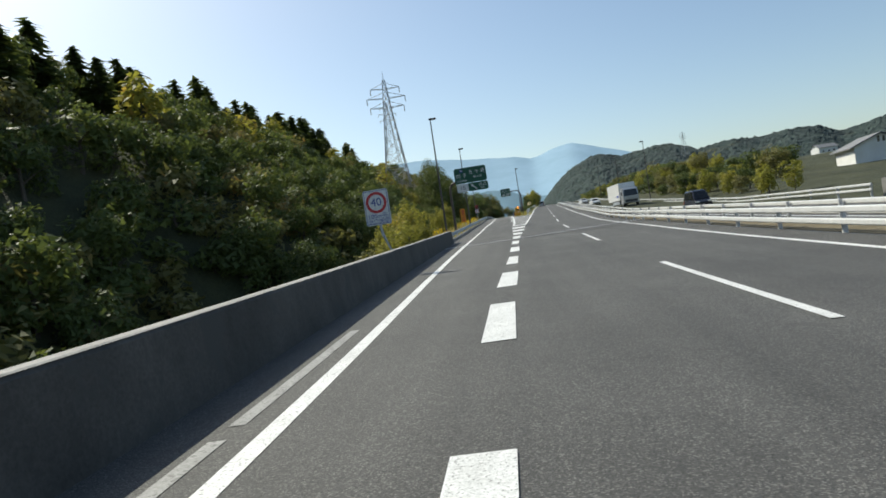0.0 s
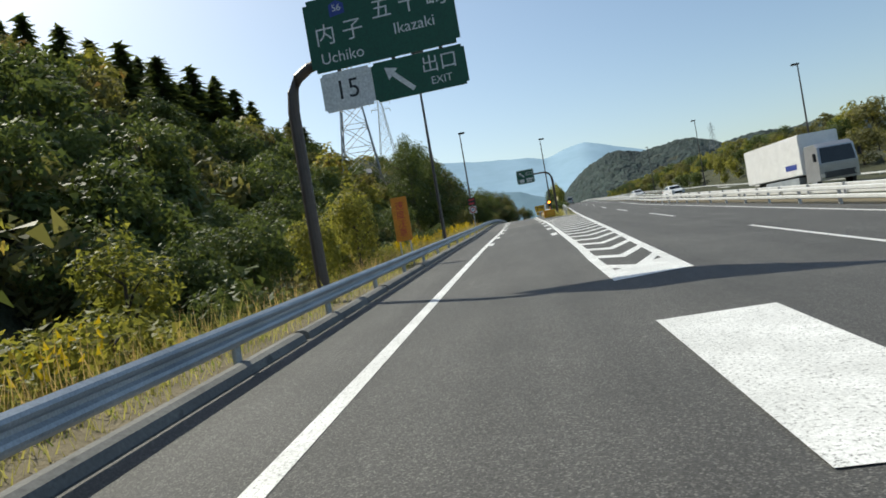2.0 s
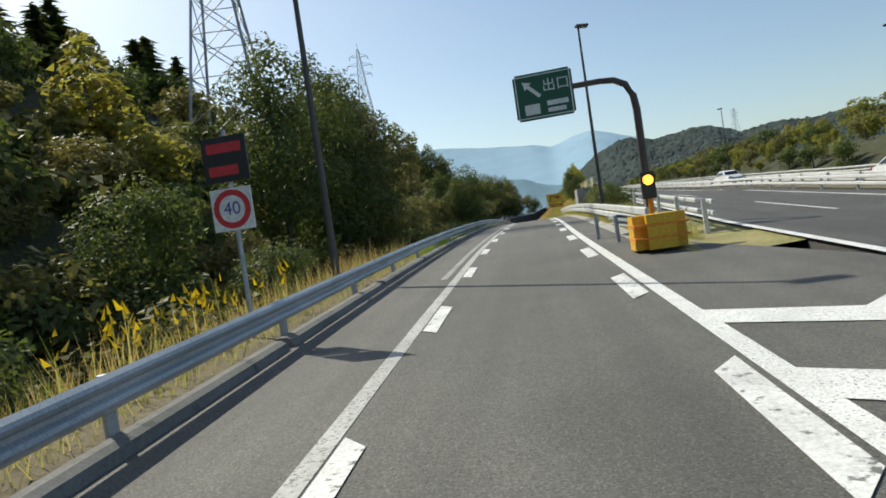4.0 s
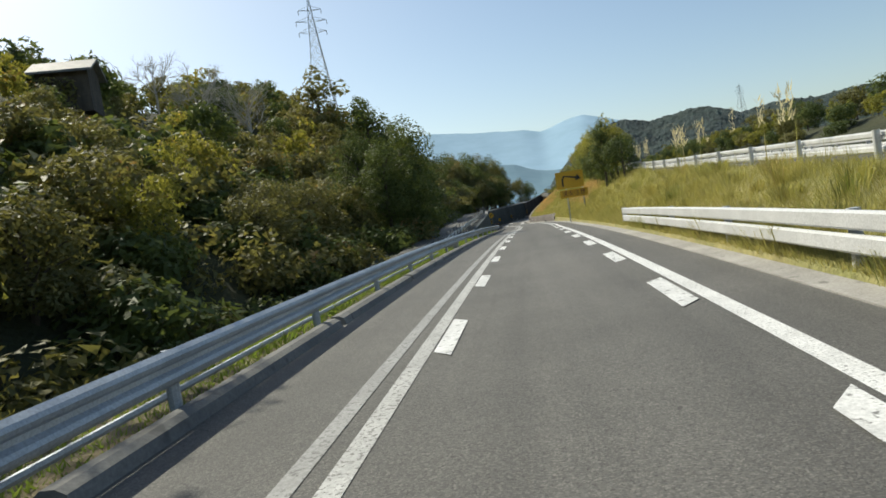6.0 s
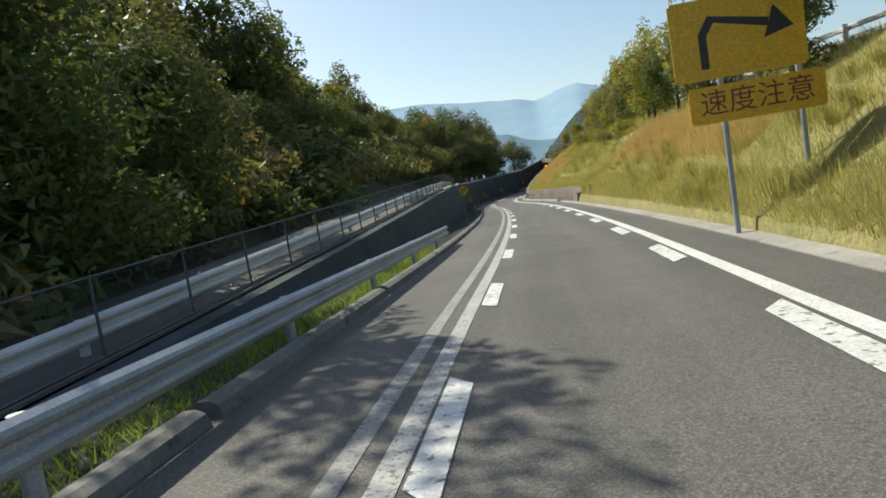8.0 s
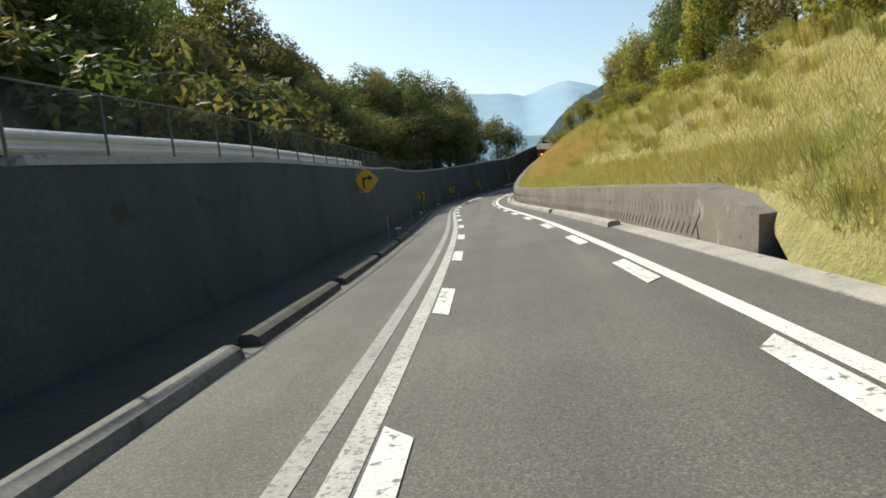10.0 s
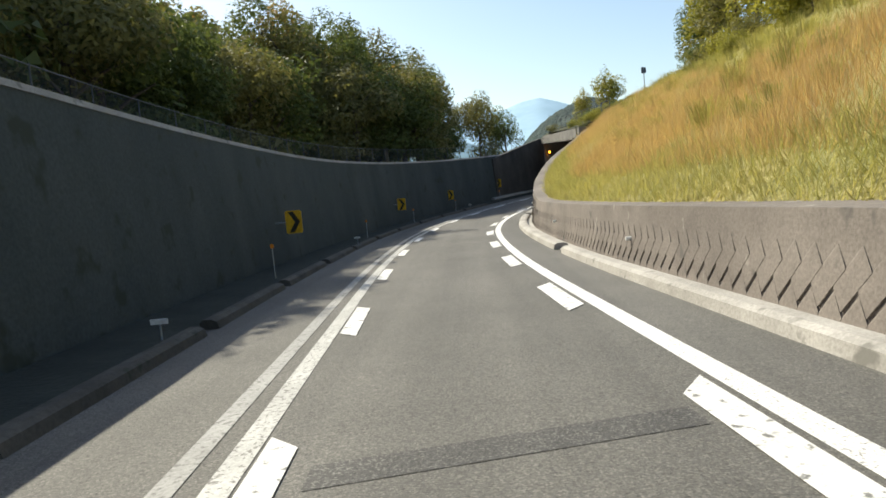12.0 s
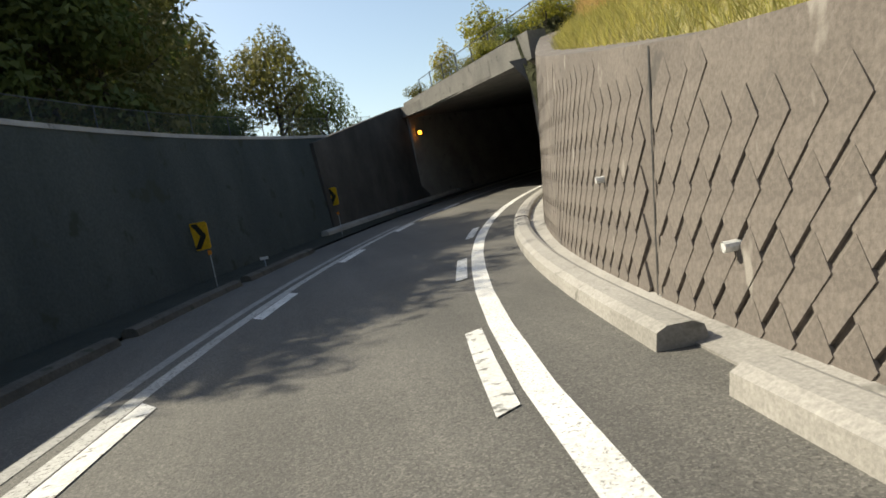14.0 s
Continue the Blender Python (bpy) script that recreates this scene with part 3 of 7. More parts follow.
def slab(bm, a, b, z0, z1, back):
    """An upright slab from a to b, thickened to the right of that direction."""
    d = (b - a).normalized()
    n = Vector((d.y, -d.x, 0)) * back
    q = [a, b, b + n, a + n]
    lo = [bm.verts.new((p.x, p.y, (z0 if not isinstance(z0, tuple) else z0[0 if i in (0, 3) else 1]))) for i, p in enumerate(q)]
    hi = [bm.verts.new((p.x, p.y, (z1 if not isinstance(z1, tuple) else z1[0 if i in (0, 3) else 1]))) for i, p in enumerate(q)]
    bm.faces.new(lo[::-1])
    bm.faces.new(hi)
    for i in range(4):
        bm.faces.new((lo[i], lo[(i + 1) % 4], hi[(i + 1) % 4], hi[i]))


sR, sL = STARTS[-1], STARTS[0]
zR, zL = zr(sR) + ROOF, zr(sL) + ROOF
bm = bmesh.new()
slab(bm, P_L + Vector((-0.05, 1.4, 0)), P_R + Vector((0.0, -0.1, 0)), (zL, zR - 0.1), (zL + 0.8, zR + 0.72), -0.6)
thing("culvert_beam", bm, M["concrete_dark"], "weathered concrete beam over the culvert mouth", "beam", kind="structure")
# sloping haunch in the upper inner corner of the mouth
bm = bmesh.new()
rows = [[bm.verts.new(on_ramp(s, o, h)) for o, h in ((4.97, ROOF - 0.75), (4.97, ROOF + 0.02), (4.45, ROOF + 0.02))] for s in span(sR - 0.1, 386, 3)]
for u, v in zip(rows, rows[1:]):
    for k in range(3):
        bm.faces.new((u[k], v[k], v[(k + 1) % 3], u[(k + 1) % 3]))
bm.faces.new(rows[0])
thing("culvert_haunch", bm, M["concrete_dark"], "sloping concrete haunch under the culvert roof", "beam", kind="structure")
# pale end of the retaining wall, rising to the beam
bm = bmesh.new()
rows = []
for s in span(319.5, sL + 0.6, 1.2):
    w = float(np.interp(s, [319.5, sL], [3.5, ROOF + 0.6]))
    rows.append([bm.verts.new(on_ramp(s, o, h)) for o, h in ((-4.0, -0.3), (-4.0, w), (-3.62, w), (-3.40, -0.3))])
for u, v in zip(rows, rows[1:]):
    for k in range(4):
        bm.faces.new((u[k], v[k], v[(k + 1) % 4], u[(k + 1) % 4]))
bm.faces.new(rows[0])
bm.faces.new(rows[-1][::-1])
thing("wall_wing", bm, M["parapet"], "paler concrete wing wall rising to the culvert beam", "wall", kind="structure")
for k in range(3):
    run("kerb", on_ramp, 318.4 + 6.1 * k, 324.2 + 6.1 * k, 1.2, [(-3.42, -0.05), (-3.42, 0.26), (-3.2, 0.26), (-3.12, 0.2), (-3.08, -0.05)], M["concrete"], "pale concrete kerb block at the foot of the wing wall", "kerb", group="wing wall kerbs")

# toothed expansion joint across the bridge end
M["joint_steel"] = surface("joint_steel", (0.30, 0.32, 0.33), (0.42, 0.44, 0.45), 2, 0.5, 0.5, grain=40, strength=0.1)
M["black"] = surface("black_rubber", (0.018, 0.018, 0.018), (0.03, 0.03, 0.03), 4, 0.8)
JOINT = new("expansion_joint")
tagged(JOINT, "grey toothed steel expansion joint across the carriageway", "expansion joint", kind="structure")
for s0, s1 in ((36.1, 36.33), (36.42, 36.65)):
    bm = bmesh.new()
    rows = [[bm.verts.new(on_ramp(s + max(0, o - 4) * 0.25, o, 0.007)) for s in (s0, s1)] for o in span(-1.2, 11.0, 0.7)]
    for u, v in zip(rows, rows[1:]):
        bm.faces.new((u[0], v[0], v[1], u[1]))
    part("joint_plate", bm, M["joint_steel"], JOINT)
bm = bmesh.new()
for k in range(70):
    o = -1.1 + 0.17 * k
    q = [on_ramp(s + max(0, o - 4) * 0.25, o + d, 0.012) for s, d in ((36.28, 0.0), (36.47, 0.085), (36.47, 0.13), (36.28, 0.045))]
    bm.faces.new([bm.verts.new(p) for p in q])
    q = [on_ramp(s + max(0, o - 4) * 0.25, o + d, 0.012) for s, d in ((36.47, 0.085), (36.28, 0.17), (36.28, 0.215), (36.47, 0.13))]
    bm.faces.new([bm.verts.new(p) for p in q])
part("joint_teeth", bm, M["black"], JOINT)
# ---- guard rails and fences ----
W_BEAM = [(0.0, 0.15), (0.012, 0.158), (0.06, 0.12), (0.075, 0.085), (0.06, 0.05), (0.015, 0.02), (0.015, -0.02), (0.06, -0.05), (0.075, -0.085), (0.06, -0.12), (0.012, -0.158), (0.0, -0.15),
          (0.05, -0.115), (0.062, -0.085), (0.05, -0.055), (0.005, -0.025), (0.005, 0.025), (0.05, 0.055), (0.062, 0.085), (0.05, 0.115)]


def post_mesh(name, h, r, material):
    bm = bmesh.new()
    tube(bm, [(0, 0, -0.4), (0, 0, h)], r, n=10)
    box(bm, 0.0, 0.1, -0.04, 0.04, h - 0.2, h - 0.12)
    return finish(name, bm, material)


def guard_rail(name, place, s0, s1, o, side, beams, post_h, spacing, material, label, base=0.0, section=None, post_from=None, r=0.06):
    """side: +1 when the beam faces right. beams: heights of the beam middles."""
    rail = tagged(new(name), label, "guard rail")
    p0 = place((s0 + s1) / 2, o, base)
    rail.location = p0
    inv = Matrix.Translation(-p0)
    for hb in beams:
        bm = bmesh.new()
        sec = [(side * a, b) for a, b in (section or W_BEAM)]
        sweep(bm, lambda s, a, b: inv @ place(s, o + side * 0.1 + a, base + hb + b), span(s0, s1, 3), sec)
        part("beam", bm, material, rail, smooth=False)
    me = post_mesh(name + "_post", post_h, r, material)
    s = s0 + 0.4 if post_from is None else post_from
    while s < s1:
        ob = new("post", me)
        ob.parent = rail
        ob.location = inv @ place(s, o, base)
        s += spacing
    return rail


def box_beam(w, h):
    return [(0, -h / 2 + 0.03), (0.03, -h / 2), (w - 0.03, -h / 2), (w, -h / 2 + 0.03), (w, h / 2 - 0.03), (w - 0.03, h / 2), (0.03, h / 2), (0, h / 2 - 0.03)]


guard_rail("guard_rail", on_ramp, 43.9, 130, -2.02, 1, [0.51], 0.64, 4.0, M["galv"], "bluish galvanised guard rail along the exit lane", post_from=44.6)
guard_rail("guard_rail", on_ramp, 130, 215.5, -2.06, 1, [0.51], 0.64, 4.0, M["galv"], "bluish galvanised guard rail along the ramp", post_from=133.4)
inner_rail = guard_rail("guard_rail", on_ramp, 121, 176.6, 5.0, -1, [0.46, 0.73], 0.84, 4.7, M["white_rail"], "white twin-beam guard rail on the ramp's inner side", section=box_beam(0.1, 0.22), post_from=122.3, r=0.075)
bm = bmesh.new()
box(bm, -0.14, 0.03, -0.03, 0.03, 0.34, 0.85, ramp_pose(176.6, 4.93))
bmesh.ops.translate(bm, vec=-inner_rail.location, verts=bm.verts[:])
bmesh.ops.bevel(bm, geom=bm.edges[:], offset=0.012, segments=2, affect="EDGES")
part("end_cap", bm, M["white_rail"], inner_rail)
guard_rail("guard_rail", on_main, -70, 560, 8.35, -1, [0.31, 0.62], 0.7, 4.0, M["white_rail"], "white twin-beam median guard rail of the expressway", section=box_beam(0.12, 0.16), r=0.07)
guard_rail("guard_rail", on_main, -70, 560, 10.2, 1, [0.31, 0.62], 0.7, 4.0, M["white_rail"], "white twin-beam median rail of the opposite carriageway", section=box_beam(0.12, 0.16), r=0.07)
guard_rail("guard_rail", on_main, 36, 560, 20.1, -1, [0.38, 0.68], 0.76, 4.0, M["white_rail"], "white twin-beam guard rail on the far roadside", section=box_beam(0.1, 0.14), r=0.07)
guard_rail("guard_rail", on_main, 121, 420, -0.95, 1, [0.44, 0.74], 0.84, 4.0, M["white_rail"], "white guard rail at the top of the grassy bank", section=box_beam(0.1, 0.14), r=0.07)
guard_rail("guard_rail", lambda s, o, h: on_ramp(s, left_o(s) + o, wall_h(s) + h), 178, 263, -1.25, 1, [0.36], 0.5, 4.0, M["white_rail"], "pale guard rail of the side road above the wall", section=W_BEAM, post_from=193, r=0.06)
# low cable pipe behind the ramp rail
bm = bmesh.new()
tube(bm, [on_ramp(s, -2.2, 0.2) for s in span(134, 176, 4)], 0.035, n=6)
thing("rail_pipe", bm, M["galv"], "thin steel pipe behind the guard rail", "pipe")

M["mesh_wire"], n_, l_, b_ = mat("fence_wire_mesh", 0.6, 0.3)
tr = n_.new("ShaderNodeBsdfTransparent")
mx = n_.new("ShaderNodeMixShader")
mx.inputs["Fac"].default_value = 0.08
b_.inputs["Base Color"].default_value = (0.22, 0.25, 0.25, 1)
l_.new(tr.outputs["BSDF"], mx.inputs[1])
l_.new(b_.outputs["BSDF"], mx.inputs[2])
l_.new(mx.outputs["Shader"], n_["Material Output"].inputs["Surface"])


def fence(place, s0, s1, o, h, step, label, post_step=2.0, r=0.022):
    f = tagged(new("fence"), label, "fence")
    p0 = place((s0 + s1) / 2, o, 0)
    f.location = p0
    bm = bmesh.new()
    tube(bm, [(0, 0, -0.3), (0, 0, h)], r * 1.4, n=6)
    me = finish("fence_post", bm, M["fence_steel"])
    for s in span(s0, s1, post_step):
        ob = new("post", me)
        ob.parent, ob.location = f, place(s, o, 0) - p0
    for z in (h - 0.03, 0.08):
        bm = bmesh.new()
        tube(bm, [place(s, o, z) - p0 for s in span(s0, s1, step)], r, n=5)
        part("rail_wire", bm, M["fence_steel"], f)
    bm = bmesh.new()
    rows = [[bm.verts.new(place(s, o, z) - p0) for z in (0.08, h - 0.03)] for s in span(s0, s1, step)]
    for u, v in zip(rows, rows[1:]):
        bm.faces.new((u[0], v[0], v[1], u[1]))
    m = part("wire_mesh", bm, M["mesh_wire"], f, "see-through steel wire netting")
    return f


SIDE = lambda s, o, h: on_ramp(s, left_o(s) + o, wall_h(s) + h)
fence(SIDE, 177, 268, -0.8, 1.03, 2.0, "grey wire-mesh fence along the side road above the wall", r=0.015)
fence(SIDE, 268, 327, -1.9, 1.1, 2.0, "grey wire-mesh fence along the wall coping", r=0.013)
fence(lambda y, o, h: Vector((8.9 + (331 - y) * 0.09, y, ground_z(8.9 + (331 - y) * 0.09, y) + h)), 313.5, 331, 0, 1.0, 2.5, "rusty wire fence on the embankment above the culvert")

# ---- lamps ----
M["lamp_dark"] = surface("dark_lamp_paint", (0.05, 0.045, 0.042), (0.08, 0.07, 0.066), 3, 0.45)


def street_lamp(x, y, z, h, turn, group, label="tall dark steel roadside lamp with a small flat head"):
    lamp = tagged(new("street_lamp"), label, "street lamp", group)
    lamp.matrix_basis = pose(x, y, z, 0, 0, turn)
    bm = bmesh.new()
    tube(bm, [(0, 0, -0.3), (0, 0, h * 0.5), (0, 0, h)], 0.11, 0.05, n=10)
    part("pole", bm, M["lamp_dark"], lamp)
    bm = bmesh.new()
    box(bm, -0.18, 0.18, -0.18, 0.18, -0.1, 0.12)
    part("base_plate", bm, M["lamp_dark"], lamp)
    bm = bmesh.new()
    v = box(bm, -0.15, 0.55, -0.16, 0.16, h - 0.02, h + 0.12)
    bmesh.ops.bevel(bm, geom=bm.edges[:], offset=0.04, segments=2, affect="EDGES")
    part("lamp_head", bm, M["lamp_dark"], lamp)
    bm = bmesh.new()
    box(bm, 0.05, 0.5, -0.12, 0.12, h - 0.05, h - 0.021)
    part("lamp_glass", bm, M["concrete"], lamp)
    return lamp


def ramp_lamp(s, o, h):
    p = on_ramp(s, o)
    street_lamp(p.x, p.y, p.z - 0.05, h, 0, "exit lane lamps")


ramp_lamp(57.2, -3.0, 11.3)
ramp_lamp(89.2, -2.75, 11.3)
ramp_lamp(119.3, -3.2, 10.2)
street_lamp(4.7, 138.1, 4.6, 10.0, 20, "exit lane lamps")
for y, h in ((113.4, 10.9), (155.5, 10.9), (207, 10.9)):
    p = on_main(y, 20.9)
    street_lamp(p.x, p.y, p.z - 0.1, h, 180, "expressway lamps")

# ---- signs ----
def flat_material(name, c, rough=0.45):
    return surface(name, tuple(v * 0.9 for v in c), c, 2.0, rough, grain=20, strength=0.03, dist=0.002)


M["green"] = flat_material("sign_green", (0.006, 0.085, 0.045))
M["white"] = flat_material("sign_white", (0.72, 0.73, 0.72))
M["blue"] = flat_material("sign_blue", (0.03, 0.06, 0.30))
M["red"] = flat_material("sign_red", (0.55, 0.035, 0.04))
M["orange"] = flat_material("sign_orange", (0.75, 0.26, 0.015))
M["yellow"] = flat_material("sign_yellow", (0.72, 0.42, 0.02))
M["sign_brown"] = flat_material("sign_dark_brown", (0.16, 0.035, 0.02))
M["ink"] = flat_material("sign_black", (0.02, 0.02, 0.02))


def text_mesh(body, size, m):
    """Letters as a flat mesh in the local x-z plane facing -y."""
    cu = bpy.data.curves.new("letters", "FONT")
    cu.body, cu.size, cu.align_x, cu.align_y = body, size, "CENTER", "CENTER"
    ob = bpy.data.objects.new("letters", cu)
    scene.collection.objects.link(ob)
    bpy.context.view_layer.update()
    me = bpy.data.meshes.new_from_object(ob.evaluated_get(bpy.context.evaluated_depsgraph_get()))
    bpy.data.objects.remove(ob)
    bpy.data.curves.remove(cu)
    me.materials.clear()
    me.materials.append(m)
    return me


def letters(parent, body, x, z, size, m, y=-0.035, name="lettering"):
    ob = new(name, text_mesh(body, size, m))
    ob.parent = parent
    ob.matrix_basis = pose(x, y, z, 90, 0, 0)
    return ob


def panel(bm, x0, x1, z0, z1, y0=-0.03, y1=0.0, bevel=0.0):
    box(bm, x0, x1, y0, y1, z0, z1)
    if bevel:
        bmesh.ops.bevel(bm, geom=[e for e in bm.edges if abs(e.verts[0].co.y - e.verts[1].co.y) > 0.01], offset=bevel, segments=4, affect="EDGES")


def poly(bm, pts, y):
    bm.faces.new([bm.verts.new((x, y, z)) for x, z in pts])


def bars(parent, items, m, y=-0.036, name="lettering"):
    """Plain bars where the writing cannot be made out."""
    bm = bmesh.new()
    for x0, x1, z0, z1 in items:
        poly(bm, [(x0, z0), (x1, z0), (x1, z1), (x0, z1)], y)
    return part(name, bm, m, parent)


def arrow(bm, a, b, w, head, y):
    """A straight arrow from a to b in the sign's plane."""
    a, b = Vector((a[0], a[1])), Vector((b[0], b[1]))
    d = (b - a).normalized()
    n = Vector((-d.y, d.x))
    neck = b - d * head
    poly(bm, [tuple(a + n * w), tuple(a - n * w), tuple(neck - n * w), tuple(neck + n * w)], y)
    poly(bm, [tuple(neck - n * head * 0.62), tuple(b), tuple(neck + n * head * 0.62)], y)


def frame_edge(bm, x0, x1, z0, z1, w, y):
    for q in ((x0, x1, z0, z0 + w), (x0, x1, z1 - w, z1), (x0, x0 + w, z0 + w, z1 - w), (x1 - w, x1, z0 + w, z1 - w)):
        poly(bm, [(q[0], q[2]), (q[1], q[2]), (q[1], q[3]), (q[0], q[3])], y)


# speed limit board on the parapet
sg = tagged(new("speed_sign"), "white speed limit board on a bent grey post behind the parapet", "road sign")
p = on_ramp(19.8, -1.92)
sg.matrix_basis = pose(p.x, p.y, p.z, 0, 0, -4)
bm = bmesh.new()
panel(bm, -0.46, 0.46, 1.86, 3.12, bevel=0.04)
part("board", bm, M["white"], sg)
bm = bmesh.new()
frame_edge(bm, -0.43, 0.43, 1.89, 3.09, 0.018, -0.034)
part("border", bm, M["blue"], sg)
bm = bmesh.new()
ring = [(math.cos(t), math.sin(t)) for t in (2 * math.pi * k / 40 for k in range(40))]
for (a, b), (c, d) in zip(ring, ring[1:] + ring[:1]):
    poly(bm, [(0.38 * a, 2.66 + 0.38 * b), (0.38 * c, 2.66 + 0.38 * d), (0.285 * c, 2.66 + 0.285 * d), (0.285 * a, 2.66 + 0.285 * b)], -0.034)
part("red_ring", bm, M["red"], sg)
letters(sg, "40", 0, 2.66, 0.40, M["blue"])
letters(sg, "100m先", 0, 2.17, 0.23, M["blue"])
letters(sg, "出口速度", 0, 1.98, 0.20, M["blue"])
bm = bmesh.new()
tube(bm, [(0.02, 0.05, 2.9), (0.02, 0.05, 1.75), (0.06, 0.05, 1.5), (0.42, 0.03, 0.55), (0.42, 0.03, 0.3)], 0.05, n=8)
part("post", bm, M["galv"], sg)

# exit direction sign on a curved brown mast
sg = tagged(new("exit_sign"), "green exit direction sign on a curved dark brown mast", "road sign")
p = on_ramp(67.2, -2.95)
sg.matrix_basis = pose(p.x, p.y, p.z, 0, 0, -3)
bm = bmesh.new()
tube(bm, [(0, 0.12, -0.3), (0, 0.12, 2.5), (0, 0.12, 4.6), (0.06, 0.12, 5.05), (0.25, 0.12, 5.38), (0.55, 0.12, 5.55), (0.9, 0.12, 5.6), (4.0, 0.12, 5.6)], 0.15, 0.11, n=12)
part("mast", bm, M["brown_steel"], sg)
bm = bmesh.new()
panel(bm, 0.68, 4.18, 5.32, 7.0, bevel=0.1)
part("upper_board", bm, M["green"], sg)
bm = bmesh.new()
panel(bm, 0.82, 2.05, 4.38, 5.27, bevel=0.06)
part("number_board", bm, M["white"], sg)
bm = bmesh.new()
panel(bm, 2.055, 4.22, 4.38, 5.27, bevel=0.06)
part("lower_board", bm, M["green"], sg)
for x in (1.3, 2.6, 3.7):
    bm = bmesh.new()
    box(bm, x - 0.04, x + 0.04, 0.0, 0.05, 4.5, 6.9)
    part("bracket", bm, M["brown_steel"], sg)
letters(sg, "内 子", 1.45, 6.12, 0.52, M["white"])
letters(sg, "Uchiko", 1.45, 5.60, 0.36, M["white"])
letters(sg, "五 十 崎", 3.15, 6.42, 0.50, M["white"])
letters(sg, "Ikazaki", 3.2, 5.92, 0.36, M["white"])
letters(sg, "15", 1.43, 4.82, 0.62, M["ink"])
letters(sg, "出口", 3.62, 4.96, 0.42, M["white"])
letters(sg, "EXIT", 3.62, 4.60, 0.24, M["white"])
bm = bmesh.new()
arrow(bm, (2.98, 4.52), (2.36, 5.12), 0.055, 0.26, -0.036)
part("arrow", bm, M["white"], sg)
bm = bmesh.new()
poly(bm, [(1.3, 6.52), (1.66, 6.56), (1.66, 6.78), (1.48, 6.88), (1.3, 6.8)], -0.034)
part("route_shield", bm, M["blue"], sg)
letters(sg, "56", 1.48, 6.7, 0.22, M["white"], y=-0.038)

# orange upright caution board
sg = tagged(new("caution_board"), "upright orange caution board beside the guard rail", "road sign")
p = on_ramp(76.7, -2.62)
sg.matrix_basis = pose(p.x, p.y, p.z, 0, 0, 4)
bm = bmesh.new()
panel(bm, -0.31, 0.31, 1.0, 2.68, bevel=0.03)
part("board", bm, M["orange"], sg)
letters(sg, "速\n度\n注\n意", 0.0, 1.82, 0.34, M["red"])
for x in (-0.2, 0.2):
    bm = bmesh.new()
    tube(bm, [(x, 0.04, -0.4), (x, 0.04, 2.6)], 0.03, n=6)
    part("post", bm, M["galv"], sg)

# gore sign, blinker and crash cushion
sg = tagged(new("gore_sign"), "small green exit sign on a curved dark mast at the gore", "road sign")
p = Vector((4.75, 125.2, zr(125)))
sg.matrix_basis = pose(p.x, p.y, p.z, 0, 0, -4)
bm = bmesh.new()
tube(bm, [(0, 0.1, -0.3), (0, 0.1, 3.9), (-0.05, 0.1, 4.35), (-0.25, 0.1, 4.75), (-0.6, 0.1, 4.95), (-1.1, 0.1, 5.0), (-3.6, 0.1, 5.0)], 0.13, 0.09, n=10)
part("mast", bm, M["brown_steel"], sg)
bm = bmesh.new()
panel(bm, -3.85, -1.9, 4.1, 5.65, bevel=0.08)
part("board", bm, M["green"], sg)
bm = bmesh.new()
frame_edge(bm, -3.79, -1.96, 4.16, 5.59, 0.035, -0.034)
arrow(bm, (-3.0, 4.85), (-3.55, 5.4), 0.06, 0.26, -0.035)
part("arrow", bm, M["white"], sg)
letters(sg, "出口", -2.45, 5.15, 0.46, M["white"])
bars(sg, [(-3.55, -3.05, 4.28, 4.62), (-2.8, -2.1, 4.5, 4.66), (-2.8, -2.2, 4.28, 4.42)], M["white"])

ck = tagged(new("crash_cushion"), "yellow crash cushion at the nose of the gore", "crash cushion")
p = Vector((3.55, 117.6, zr(117.6)))
ck.location = p
bm = bmesh.new()
box(bm, -0.55, 0.55, 0.0, 1.2, 0.08, 0.82)
bmesh.ops.bevel(bm, geom=[e for e in bm.edges if abs(e.verts[0].co.z - e.verts[1].co.z) > 0.5], offset=0.25, segments=4, affect="EDGES")
part("bag", bm, M["yellow"], ck)
for z in (0.3, 0.58):
    bm = bmesh.new()
    box(bm, -0.57, 0.57, -0.012, 0.9, z, z + 0.05)
    part("strap", bm, M["orange"], ck)
bl = tagged(new("warning_light"), "amber blinking warning light on a striped orange post", "warning light")
bl.location = (3.75, 119.6, zr(119.6))
bm = bmesh.new()
tube(bm, [(0, 0, -0.2), (0, 0, 1.5)], 0.06, n=8)
part("post", bm, M["orange"], bl)
bm = bmesh.new()
box(bm, -0.16, 0.16, -0.07, 0.08, 1.1, 1.75)
part("housing", bm, M["ink"], bl)
M["amber"], n_, l_, b_ = mat("amber_lamp", 0.3)
b_.inputs["Base Color"].default_value = (0.9, 0.3, 0.02, 1)
b_.inputs["Emission Color"].default_value = (1.0, 0.32, 0.03, 1)
b_.inputs["Emission Strength"].default_value = 5.0
bm = bmesh.new()
bmesh.ops.create_circle(bm, cap_ends=True, radius=0.12, segments=16, matrix=Matrix.Translation((0, -0.08, 1.55)) @ Matrix.Rotation(radians(90), 4, "X"))
part("lens", bm, M["amber"], bl, "lit amber lens")
guard_rail("guard_rail", lambda s, o, h: Vector((3.5 + (s - 119) * o, s, zr(s) + h)), 119, 124, -0.16, 1, [0.55], 0.7, 2.0, M["galv"], "short grey guard rail behind the crash cushion")

